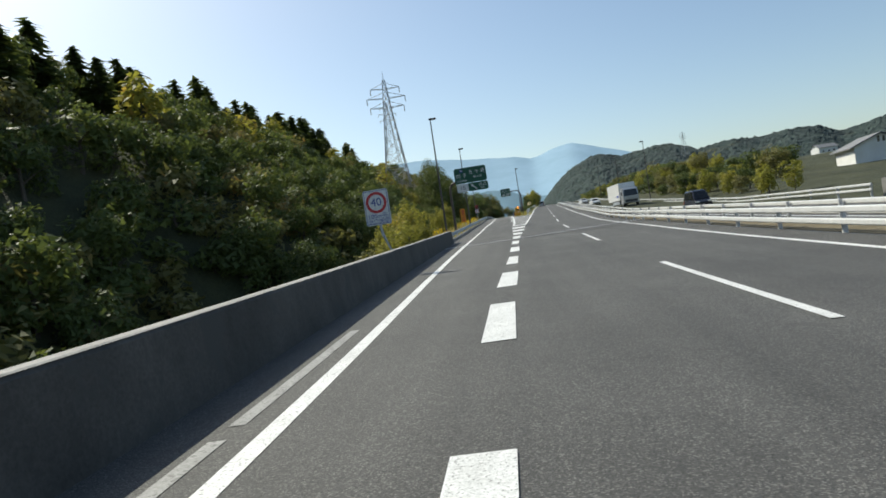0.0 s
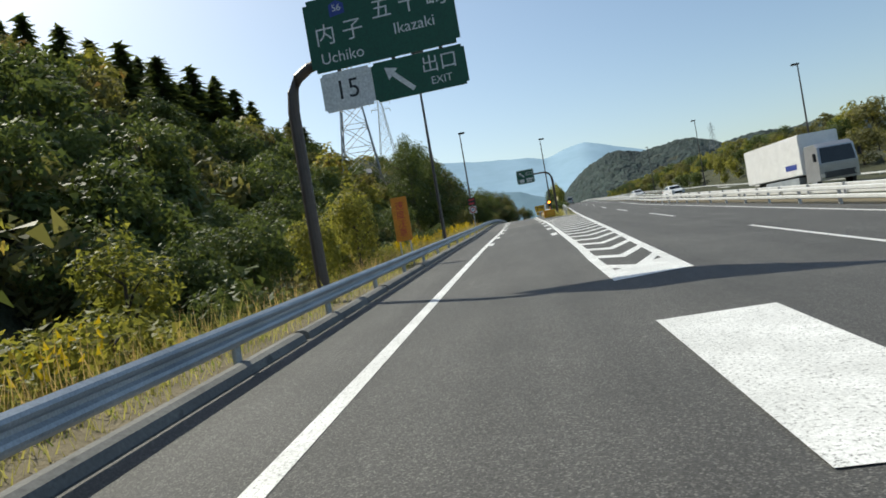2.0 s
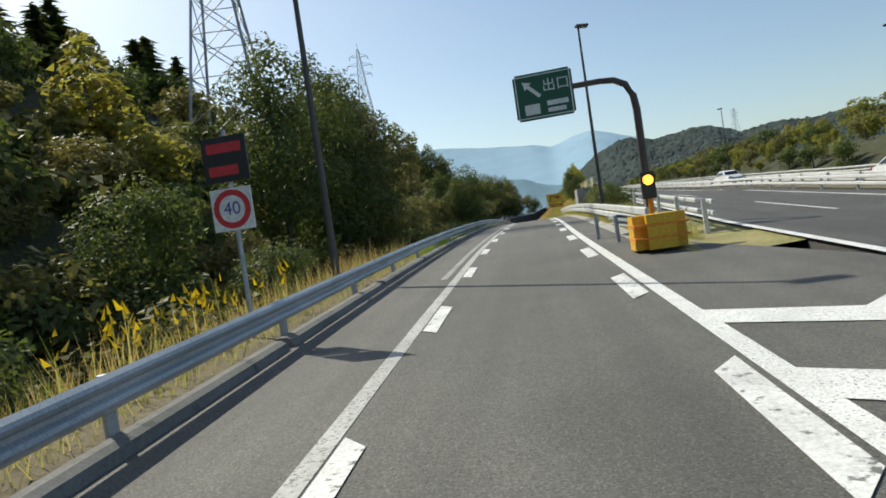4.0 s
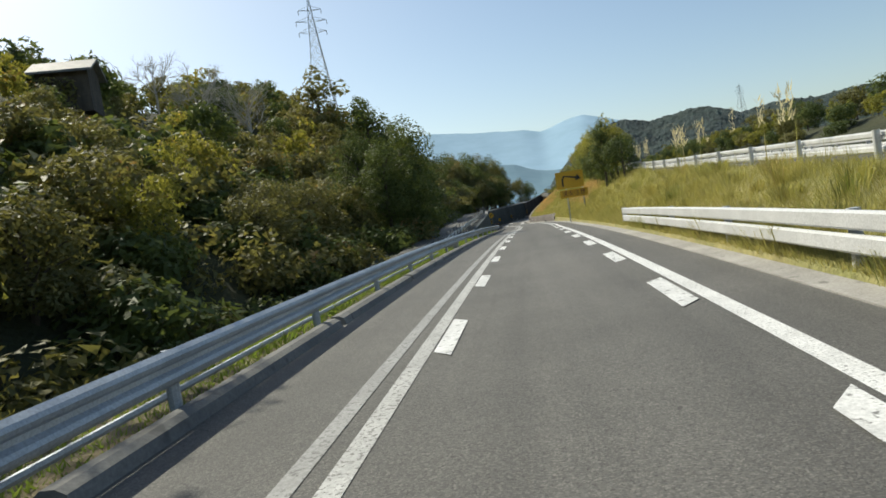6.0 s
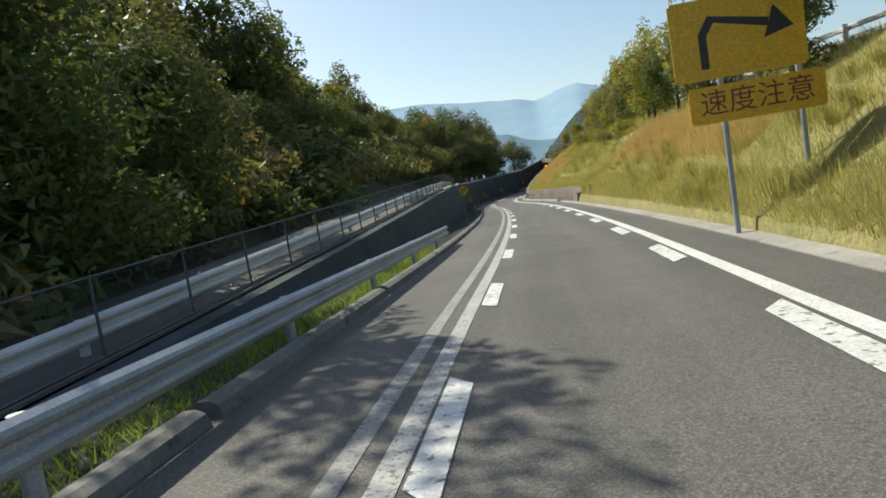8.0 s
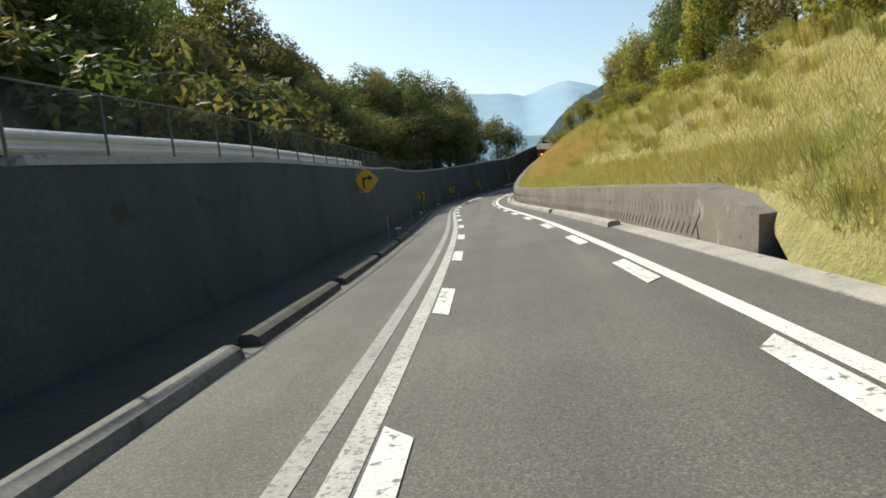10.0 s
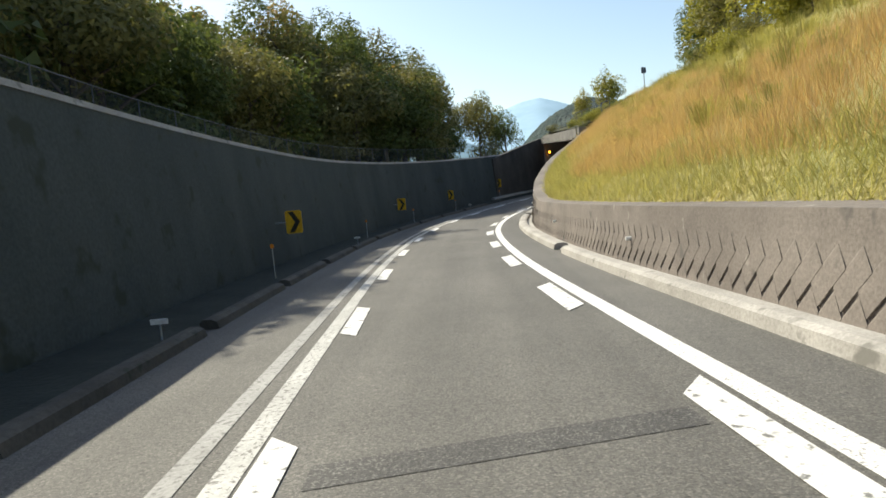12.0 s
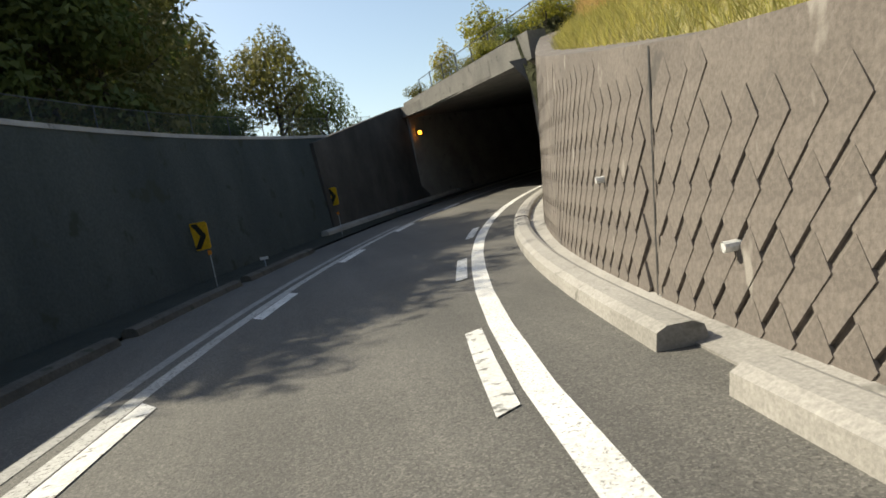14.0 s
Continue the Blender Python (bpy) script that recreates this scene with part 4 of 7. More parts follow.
# slow-down board with the bent arrow
sg = tagged(new("curve_board"), "large yellow board with a bent black arrow on a grey post", "road sign")
p = on_ramp(206.5, 4.98)
sg.matrix_basis = pose(p.x, p.y, p.z + 0.45, 0, 0, -2) @ Matrix.Scale(0.94, 4)
bm = bmesh.new()
panel(bm, -1.25, 1.15, 2.55, 4.05, bevel=0.05)
part("upper_board", bm, M["yellow"], sg)
bm = bmesh.new()
panel(bm, -1.05, 1.4, 1.72, 2.42, bevel=0.04)
part("lower_board", bm, M["yellow"], sg)
bm = bmesh.new()
for q in (((-0.75, 2.75), (-0.6, 2.75), (-0.6, 3.35), (-0.75, 3.4)), ((-0.75, 3.4), (-0.6, 3.35), (-0.45, 3.58), (-0.55, 3.72)), ((-0.55, 3.72), (-0.45, 3.58), (0.5, 3.34), (0.53, 3.5))):
    poly(bm, q, -0.036)
poly(bm, [(0.42, 3.14), (0.95, 3.28), (0.62, 3.72)], -0.036)
part("arrow", bm, M["ink"], sg)
letters(sg, "速度注意", 0.18, 2.07, 0.52, M["sign_brown"])
for x in (-0.42, 0.98):
    bm = bmesh.new()
    tube(bm, [(x, 0.06, -0.6), (x, 0.06, 3.9)], 0.055, n=8)
    part("post", bm, M["galv"], sg)

# diamond curve warning on the retaining wall
sg = tagged(new("diamond_sign"), "yellow diamond curve warning on two wall brackets", "road sign")
p = on_ramp(254.9, -3.3)
sg.matrix_basis = pose(p.x, p.y, p.z + 2.25, 0, 0, 3)
bm = bmesh.new()
r = 0.52
lo = [bm.verts.new((x, 0, z)) for x, z in ((0, r), (r, 0), (0, -r), (-r, 0))]
hi = [bm.verts.new((x, -0.03, z)) for x, z in ((0, r), (r, 0), (0, -r), (-r, 0))]
bm.faces.new(lo)
bm.faces.new(hi[::-1])
for i in range(4):
    bm.faces.new((lo[i], lo[(i + 1) % 4], hi[(i + 1) % 4], hi[i]))
bmesh.ops.bevel(bm, geom=[e for e in bm.edges if abs(e.verts[0].co.y - e.verts[1].co.y) > 0.01], offset=0.05, segments=3, affect="EDGES")
part("plate", bm, M["yellow"], sg)
bm = bmesh.new()
poly(bm, [(-0.15, -0.3), (-0.07, -0.3), (-0.07, 0.14), (-0.15, 0.14)], -0.034)
poly(bm, [(-0.07, 0.06), (0.12, 0.06), (0.12, 0.14), (-0.07, 0.14)], -0.034)
poly(bm, [(0.1, -0.03), (0.28, 0.1), (0.1, 0.23)], -0.034)
part("arrow", bm, M["ink"], sg)
for z in (0.28, -0.42):
    bm = bmesh.new()
    tube(bm, [(-0.4, 0.04, z), (0.1, 0.04, z)], 0.02, n=6)
    part("bracket", bm, M["galv"], sg)
bm = bmesh.new()
tube(bm, [(-0.3, 0.04, -0.45), (-0.3, 0.04, 0.3)], 0.02, n=6)
part("bracket", bm, M["galv"], sg)


def chevron_sign():
    sg = tagged(new("chevron_sign"), "yellow curve chevron board with a black arrowhead on the wall", "road sign", "curve chevrons")
    bm = bmesh.new()
    panel(bm, -0.25, 0.25, -0.34, 0.34, bevel=0.03)
    part("plate", bm, M["yellow"], sg)
    bm = bmesh.new()
    poly(bm, [(-0.16, 0.31), (0.0, 0.31), (0.2, 0.0), (0.04, 0.0)], -0.034)
    poly(bm, [(0.04, 0.0), (0.2, 0.0), (0.0, -0.31), (-0.16, -0.31)], -0.034)
    part("arrowhead", bm, M["ink"], sg)
    bm = bmesh.new()
    tube(bm, [(-0.6, 0.03, 0), (0.1, 0.03, 0)], 0.02, n=6)
    part("bracket", bm, M["galv"], sg)
    return sg


proto = None
for x, y, z, turn in ((-5.68, 283.3, 4.1, -4), (-4.48, 301.94, 4.05, -12), (-1.9, 312.0, 4.25, -22), (2.05, 320.2, 4.83, -34)):
    if proto is None:
        proto = chevron_sign()
        proto.matrix_basis = pose(x, y, z, 0, 0, turn)
    else:
        copy_thing(proto, pose(x, y, z, 0, 0, turn))


def delineator():
    d = tagged(new("delineator"), "slim white delineator post with an orange reflector", "delineator", "wall delineators")
    bm = bmesh.new()
    tube(bm, [(0, 0, -0.1), (0, 0, 0.72)], 0.013, n=7)
    part("post", bm, M["galv"], d)
    bm = bmesh.new()
    box(bm, -0.04, 0.04, -0.025, 0.02, 0.71, 0.81)
    bmesh.ops.bevel(bm, geom=bm.edges[:], offset=0.012, segments=2, affect="EDGES")
    part("reflector", bm, M["orange"], d, "orange reflector")
    return d


proto = delineator()
proto.matrix_basis = ramp_pose(252.4, -2.35, 0.05)
for s in (231, 266, 279.2, 292.3, 301.5, 309.8, 318):
    copy_thing(proto, ramp_pose(s, -2.4, 0.05))


def marker_plate():
    d = tagged(new("marker_plate"), "small white marker plate on a stub post", "marker", "wall markers")
    bm = bmesh.new()
    box(bm, -0.11, 0.11, -0.02, 0.0, 0.18, 0.25)
    part("plate", bm, M["white"], d)
    bm = bmesh.new()
    tube(bm, [(0, 0.01, -0.1), (0, 0.01, 0.25)], 0.015, n=6)
    part("post", bm, M["galv"], d)
    return d


proto = marker_plate()
proto.matrix_basis = ramp_pose(254.2, -2.2, 0.08)
for s in (272.5, 289.5, 312):
    copy_thing(proto, ramp_pose(s, -2.2, 0.08))
# concrete cover box beside the ramp rail
bm = bmesh.new()
box(bm, -0.28, 0.28, -0.5, 0.5, -0.1, 0.3, ramp_pose(180.6, -2.32, 0.05))
bmesh.ops.bevel(bm, geom=bm.edges[:], offset=0.02, segments=1, affect="EDGES")
thing("cover_box", bm, M["concrete"], "pale concrete cover box beside the kerb", "box")
# tunnel lamp
tl = tagged(new("culvert_lamp"), "amber warning lamp on the culvert wall", "lamp")
p = on_ramp(328.0, -3.3, 3.5)
tl.matrix_basis = pose(p.x, p.y, p.z, 0, 0, -30)
bm = bmesh.new()
box(bm, -0.12, 0.14, -0.1, 0.12, -0.12, 0.12)
part("housing", bm, M["ink"], tl)
bm = bmesh.new()
bmesh.ops.create_uvsphere(bm, u_segments=12, v_segments=8, radius=0.11, matrix=Matrix.Translation((0.05, -0.12, 0)))
part("lens", bm, M["amber"], tl, "lit amber lens")

# stacked signs beside the third lamp
sg = tagged(new("speed_sign"), "round red-rimmed speed sign with a dark caution plate on one post", "road sign")
p = on_ramp(113.0, -2.7)
sg.matrix_basis = pose(p.x, p.y, p.z, 0, 0, 0)
bm = bmesh.new()
tube(bm, [(0, 0.05, -0.3), (0, 0.05, 3.3)], 0.04, n=8)
part("post", bm, M["galv"], sg)
bm = bmesh.new()
panel(bm, -0.33, 0.33, 1.75, 2.4)
part("plate", bm, M["white"], sg)
bm = bmesh.new()
for (a, b), (c, d) in zip(ring, ring[1:] + ring[:1]):
    poly(bm, [(0.3 * a, 2.08 + 0.3 * b), (0.3 * c, 2.08 + 0.3 * d), (0.21 * c, 2.08 + 0.21 * d), (0.21 * a, 2.08 + 0.21 * b)], -0.034)
part("red_ring", bm, M["red"], sg)
letters(sg, "40", 0, 2.08, 0.28, M["blue"])
bm = bmesh.new()
panel(bm, -0.36, 0.36, 2.5, 3.2)
part("caution_plate", bm, M["ink"], sg)
bars(sg, [(-0.28, 0.28, 2.95, 3.1), (-0.28, 0.2, 2.6, 2.75)], M["red"])
# ---- foliage ----
def leaf_material(name, dark, light, dry=None, trans=0.4, dry_at=0.86):
    """Leaves that vary singly, tree by tree and in broad patches; thin enough for light to pass."""
    m, n, l, b = mat(name, 0.55)
    geo, oi = n.new("ShaderNodeNewGeometry"), n.new("ShaderNodeObjectInfo")
    patch = n.new("ShaderNodeTexNoise")
    patch.inputs["Scale"].default_value, patch.inputs["Detail"].default_value = 0.17, 2.0
    l.new(geo.outputs["Position"], patch.inputs["Vector"])

    def weigh(sock, k, plus=None):
        w = n.new("ShaderNodeMath")
        w.operation = "MULTIPLY_ADD"
        l.new(sock, w.inputs[0])
        w.inputs[1].default_value = k
        if plus is None:
            w.inputs[2].default_value = 0.0
        else:
            l.new(plus, w.inputs[2])
        return w.outputs[0]
    fac = weigh(geo.outputs["Random Per Island"], 0.38, weigh(oi.outputs["Random"], 0.2, weigh(patch.outputs["Fac"], 0.55)))
    stops = [(0.22, dark), (0.82, light)]
    if dry:
        stops.append((dry_at, dry))
    col = ramp(n, l, fac, stops)
    l.new(col, b.inputs["Base Color"])
    b.inputs["Specular IOR Level"].default_value = 0.12
    t = n.new("ShaderNodeBsdfTranslucent")
    l.new(mixc(n, l, 1.0, col, (1.25, 1.2, 0.7), "MULTIPLY"), t.inputs["Color"])
    mx = n.new("ShaderNodeMixShader")
    mx.inputs["Fac"].default_value = trans
    l.new(b.outputs["BSDF"], mx.inputs[1])
    l.new(t.outputs["BSDF"], mx.inputs[2])
    l.new(mx.outputs["Shader"], n["Material Output"].inputs["Surface"])
    return m


M["leaf"] = leaf_material("broad_leaf", (0.050, 0.074, 0.030), (0.135, 0.168, 0.062))
M["leaf_light"] = leaf_material("light_leaf", (0.15, 0.17, 0.042), (0.33, 0.31, 0.085), (0.40, 0.28, 0.09), trans=0.5)
M["leaf_olive"] = leaf_material("olive_leaf", (0.105, 0.112, 0.050), (0.23, 0.215, 0.092), (0.30, 0.19, 0.08))
M["needle"] = leaf_material("needle_leaf", (0.035, 0.054, 0.024), (0.095, 0.12, 0.045), trans=0.4)
M["grass_green"] = leaf_material("green_grass", (0.18, 0.22, 0.07), (0.35, 0.36, 0.15), (0.44, 0.39, 0.21), trans=0.55, dry_at=0.8)
M["grass_straw"] = leaf_material("straw_grass", (0.34, 0.30, 0.16), (0.50, 0.43, 0.26), (0.34, 0.34, 0.15), trans=0.55, dry_at=0.8)
M["grass_rust"] = leaf_material("rusty_grass", (0.42, 0.28, 0.15), (0.56, 0.42, 0.26), (0.42, 0.37, 0.19), trans=0.5, dry_at=0.85)
M["goldenrod"] = leaf_material("goldenrod_flower", (0.42, 0.30, 0.02), (0.62, 0.46, 0.03), trans=0.4)
M["plume"] = leaf_material("pampas_plume", (0.50, 0.44, 0.36), (0.70, 0.64, 0.54), trans=0.5)
M["bark"] = surface("bark", (0.06, 0.05, 0.04), (0.12, 0.10, 0.08), 2.0, 0.95, grain=18, strength=0.8, dist=0.03, stretch=(1, 1, 0.3))


def leaves_mesh(name, centre, u, v, material):
    """Pointed leaves: centre, half-length u, half-width v."""
    n = len(centre)
    verts = np.stack([centre - u * 0.8 + v, centre + u * 1.2, centre - u * 0.8 - v], 1).reshape(-1, 3)
    faces = np.arange(3 * n).reshape(n, 3)
    me = bpy.data.meshes.new(name)
    me.from_pydata(verts.tolist(), [], faces.tolist())
    me.materials.append(material)
    return me


def leaf_cloud(rng, blobs, count, size, droop=0.0):
    """Leaves scattered through the outer part of ellipsoid blobs (x, y, z, rx, rz)."""
    w = np.array([b[3] ** 2 * b[4] for b in blobs])
    pick = rng.choice(len(blobs), count, p=w / w.sum())
    d = rng.normal(size=(count, 3))
    d /= np.linalg.norm(d, axis=1)[:, None]
    rad = rng.uniform(0.45, 1.08, count) ** 0.6
    B = np.array(blobs)[pick]
    c = B[:, :3] + d * rad[:, None] * np.stack([B[:, 3], B[:, 3], B[:, 4]], 1)
    nrm = d + rng.normal(scale=0.55, size=(count, 3)) + np.array([0, 0, 0.5])
    nrm /= np.linalg.norm(nrm, axis=1)[:, None]
    t = rng.normal(size=(count, 3)) + np.array([0, 0, -droop])
    u = t - (t * nrm).sum(1)[:, None] * nrm
    u /= np.linalg.norm(u, axis=1)[:, None]
    v = np.cross(nrm, u)
    s = size * rng.uniform(0.6, 1.4, count)[:, None]
    return c, u * s, v * s * 0.55


def trunk_mesh(rng, h, r, limbs, reach, lean=0.0):
    bm = bmesh.new()
    pts = [(lean * t * h + 0.12 * math.sin(3 * t), 0.1 * math.sin(2.2 * t + 1), t * h) for t in (-0.08, 0.2, 0.45, 0.7, 0.95)]
    tube(bm, pts, r, r * 0.35, n=7)
    for k in range(limbs):
        t = 0.35 + 0.5 * k / max(1, limbs - 1)
        a = rng.uniform(0, 6.28)
        base = Vector((lean * t * h, 0, t * h))
        end = base + Vector((math.cos(a) * reach, math.sin(a) * reach, reach * rng.uniform(0.5, 0.9)))
        tube(bm, [base, base.lerp(end, 0.5) + Vector((0, 0, 0.1)), end], r * 0.45, r * 0.12, n=5)
    return bm


def make_tree(kind, seed):
    """Returns (crown mesh, trunk mesh) of one variant, unit-built at full size."""
    rng = np.random.default_rng(seed)
    if kind == "conifer":
        h, c, u, v = 10.0, [], [], []
        for k in range(15):
            z = 2.0 + (h - 2.0) * k / 14
            rr = 2.1 * (1 - (z - 2.0) / (h - 1.6)) * rng.uniform(0.75, 1.15) + 0.25
            m = int(50 + 130 * rr)
            a = rng.uniform(0, 6.28, m)
            q = np.sqrt(rng.uniform(0.1, 1, m)) * rr
            lump = 1 + 0.28 * np.sin(a * 3 + k * 1.7)
            c.append(np.stack([np.cos(a) * q * lump, np.sin(a) * q * lump, z - 0.35 * q + rng.normal(scale=0.18, size=m)], 1))
            out = np.stack([np.cos(a), np.sin(a), -0.35 + rng.normal(scale=0.25, size=m)], 1)
            side = np.stack([-np.sin(a), np.cos(a), rng.normal(scale=0.5, size=m)], 1)
            s = rng.uniform(0.16, 0.30, m)[:, None]
            u.append(out * s)
            v.append(side * s * 0.5)
        crown = leaves_mesh("crown", np.concatenate(c), np.concatenate(u), np.concatenate(v), M["needle"])
        return crown, finish("trunk", trunk_mesh(rng, h * 0.9, 0.2, 0, 1), M["bark"])
    if kind == "broad":
        blobs = [(0, 0, 4.6, 2.3, 2.0)] + [(math.cos(a) * 1.9, math.sin(a) * 1.9, 3.4 + 2.4 * rng.random(), rng.uniform(1.0, 1.6), rng.uniform(0.8, 1.25)) for a in rng.uniform(0, 6.28, 8)] + [(math.cos(a) * 1.7, math.sin(a) * 1.7, 1.3 + 1.2 * rng.random(), 1.2, 0.9) for a in rng.uniform(0, 6.28, 5)] + [(rng.normal() * 0.6, rng.normal() * 0.6, 6.2, 1.2, 1.0)]
        c, u, v = leaf_cloud(rng, blobs, 5600, 0.125)
        bm = trunk_mesh(rng, 5.2, 0.2, 5, 1.7)
        m = M["leaf"] if seed % 3 else M["leaf_olive"]
    elif kind == "tall":
        blobs = [(0, 0, 7.0, 2.4, 4.2), (0.3, 0, 11.0, 1.7, 2.4)] + [(math.cos(a) * q, math.sin(a) * q, z, rng.uniform(0.9, 1.6), rng.uniform(0.8, 1.5)) for a, q, z in zip(rng.uniform(0, 6.28, 26), rng.uniform(1.2, 3.1, 26), rng.uniform(1.2, 11.5, 26))] + [(rng.normal() * 0.5, rng.normal() * 0.5, 13.0, 0.9, 1.0)]
        c, u, v = leaf_cloud(rng, blobs, 10500, 0.13)
        bm = trunk_mesh(rng, 11.0, 0.28, 7, 2.0)
        m = M["leaf"] if seed % 2 else M["leaf_olive"]
    elif kind == "light":
        blobs = [(0, 0, 2.6, 0.95, 1.7)] + [(math.cos(a) * 0.8, math.sin(a) * 0.8, 1.2 + 2.6 * rng.random(), rng.uniform(0.4, 0.75), rng.uniform(0.5, 0.9)) for a in rng.uniform(0, 6.28, 8)] + [(0.1, 0, 4.3, 0.4, 0.7)]
        c, u, v = leaf_cloud(rng, blobs, 2900, 0.085, droop=0.8)
        bm = trunk_mesh(rng, 3.8, 0.09, 5, 0.8)
        m = M["leaf_light"]
    elif kind == "plumed":
        blobs = []
        for k in range(9):
            a, q, z = rng.uniform(0, 6.28), rng.uniform(0.2, 2.0), rng.uniform(4.0, 7.2)
            for j in range(4):
                blobs.append((math.cos(a) * (q + 0.5 * j), math.sin(a) * (q + 0.5 * j), z - 0.12 * j * j, 0.75 - 0.1 * j, 0.5))
        blobs += [(0, 0, 3.2, 1.7, 1.8)]
        c, u, v = leaf_cloud(rng, blobs, 4200, 0.115, droop=1.0)
        bm = trunk_mesh(rng, 5.5, 0.1, 6, 1.2)
        m = M["leaf_light"] if seed % 2 else M["leaf_olive"]
    else:                                   # bush
        blobs = [(rng.normal() * 0.7, rng.normal() * 0.7, rng.uniform(0.3, 1.1), rng.uniform(0.5, 0.9), rng.uniform(0.4, 0.7)) for _ in range(8)]
        c, u, v = leaf_cloud(rng, blobs, 1900, 0.075)
        bm = trunk_mesh(rng, 1.0, 0.06, 4, 0.6)
        m = (M["leaf"], M["leaf_olive"], M["leaf_light"])[seed % 3]
    return leaves_mesh("crown", c, u, v, m), finish("trunk", bm, M["bark"])


KINDS = {k: [make_tree(k, 10 * i + j) for j in range(n)] for i, (k, n) in enumerate((("conifer", 4), ("broad", 7), ("light", 5), ("plumed", 4), ("bush", 6), ("tall", 4)))}
LABELS = {"conifer": "dark pointed conifer on the wooded hillside", "broad": "dense dark green broadleaf tree on the hillside", "light": "slender yellow-green sapling beside the road",
          "plumed": "arching pale green tree on the hillside", "bush": "low leafy bush beside the road", "scrub": "dark green climbing scrub beside the road", "tall": "tall dark leafy tree with a crown down to the ground"}
KINDS["scrub"] = [k for i, k in enumerate(KINDS["bush"]) if i % 3 != 1]
LABELS["dark"], LABELS["olive"] = LABELS["broad"], "olive brown shrubby tree on the lower slope"
KINDS["olive"] = [k for i, k in enumerate(KINDS["broad"]) if (10 + i) % 3 == 0]
KINDS["dark"] = [k for i, k in enumerate(KINDS["broad"]) if (10 + i) % 3]
GROUPS = {"conifer": "hillside conifers", "broad": "hillside trees", "light": "roadside saplings", "plumed": "hillside plumed trees", "bush": "bushes", "scrub": "dark scrub", "dark": "hillside trees", "olive": "shrubby slope trees", "tall": "tall dark trees"}
tree_rng = np.random.default_rng(5)


def plant(kind, x, y, z, scale=1.0, wide=1.0, label=""):
    crown, trunk = KINDS[kind][int(tree_rng.integers(len(KINDS[kind])))]
    t = tagged(new("bush" if kind in ("bush", "scrub") else "tree"), label or LABELS[kind], "bush" if kind in ("bush", "scrub") else "tree", GROUPS[kind])
    t.matrix_basis = pose(x, y, z, 0, 0, float(tree_rng.uniform(0, 360))) @ Matrix.Diagonal((scale * wide, scale * wide, scale, 1))
    for nm, me in (("crown", crown), ("trunk", trunk)):
        ob = new(nm, me)
        ob.parent = t
    return t


JOINED = {"woods": [], "roadside": []}


def plant_far(kind, x, y, z, scale, wide, where, every):
    """A tree that goes into one of the joined woods, with fewer and larger leaves."""
    crown, trunk = KINDS[kind][int(tree_rng.integers(len(KINDS[kind])))]
    JOINED[where].append((crown, every, pose(x, y, z, 0, 0, float(tree_rng.uniform(0, 360))) @ Matrix.Diagonal((scale * wide, scale * wide, scale, 1))))
    JOINED[where].append((trunk, 1, JOINED[where][-1][2]))


def join_woods(name, where, label, material_list):
    verts, faces, mats, base = [], [], [], 0
    cache = {}
    for me, every, m in JOINED[where]:
        key = (me.name, every)
        if key not in cache:
            co = np.empty(len(me.vertices) * 3)
            me.vertices.foreach_get("co", co)
            co = co.reshape(-1, 3)
            if every > 1:
                leaf = co.reshape(-1, 3, 3)[::every]
                mid = leaf.mean(1, keepdims=True)
                leaf = mid + (leaf - mid) * every ** 0.5
                co, fc = leaf.reshape(-1, 3), np.arange(len(leaf) * 3).reshape(-1, 3)
            else:
                fc = [tuple(p.vertices) for p in me.polygons if len(p.vertices) == 4]
                fc = np.array(fc).reshape(-1, 4)
            cache[key] = (co, fc, material_list.index(me.materials[0]))
        co, fc, mi = cache[key]
        A = np.array(m)
        verts.append(co @ A[:3, :3].T + A[:3, 3])
        faces += (fc + base).tolist()
        mats.append(np.full(len(fc), mi))
        base += len(co)
    me = bpy.data.meshes.new(name)
    me.from_pydata(np.concatenate(verts).tolist(), [], faces)
    for m in material_list:
        me.materials.append(m)
    me.polygons.foreach_set("material_index", np.concatenate(mats).astype(np.int32))
    return tagged(new(name, me), label, "trees", kind="stuff")


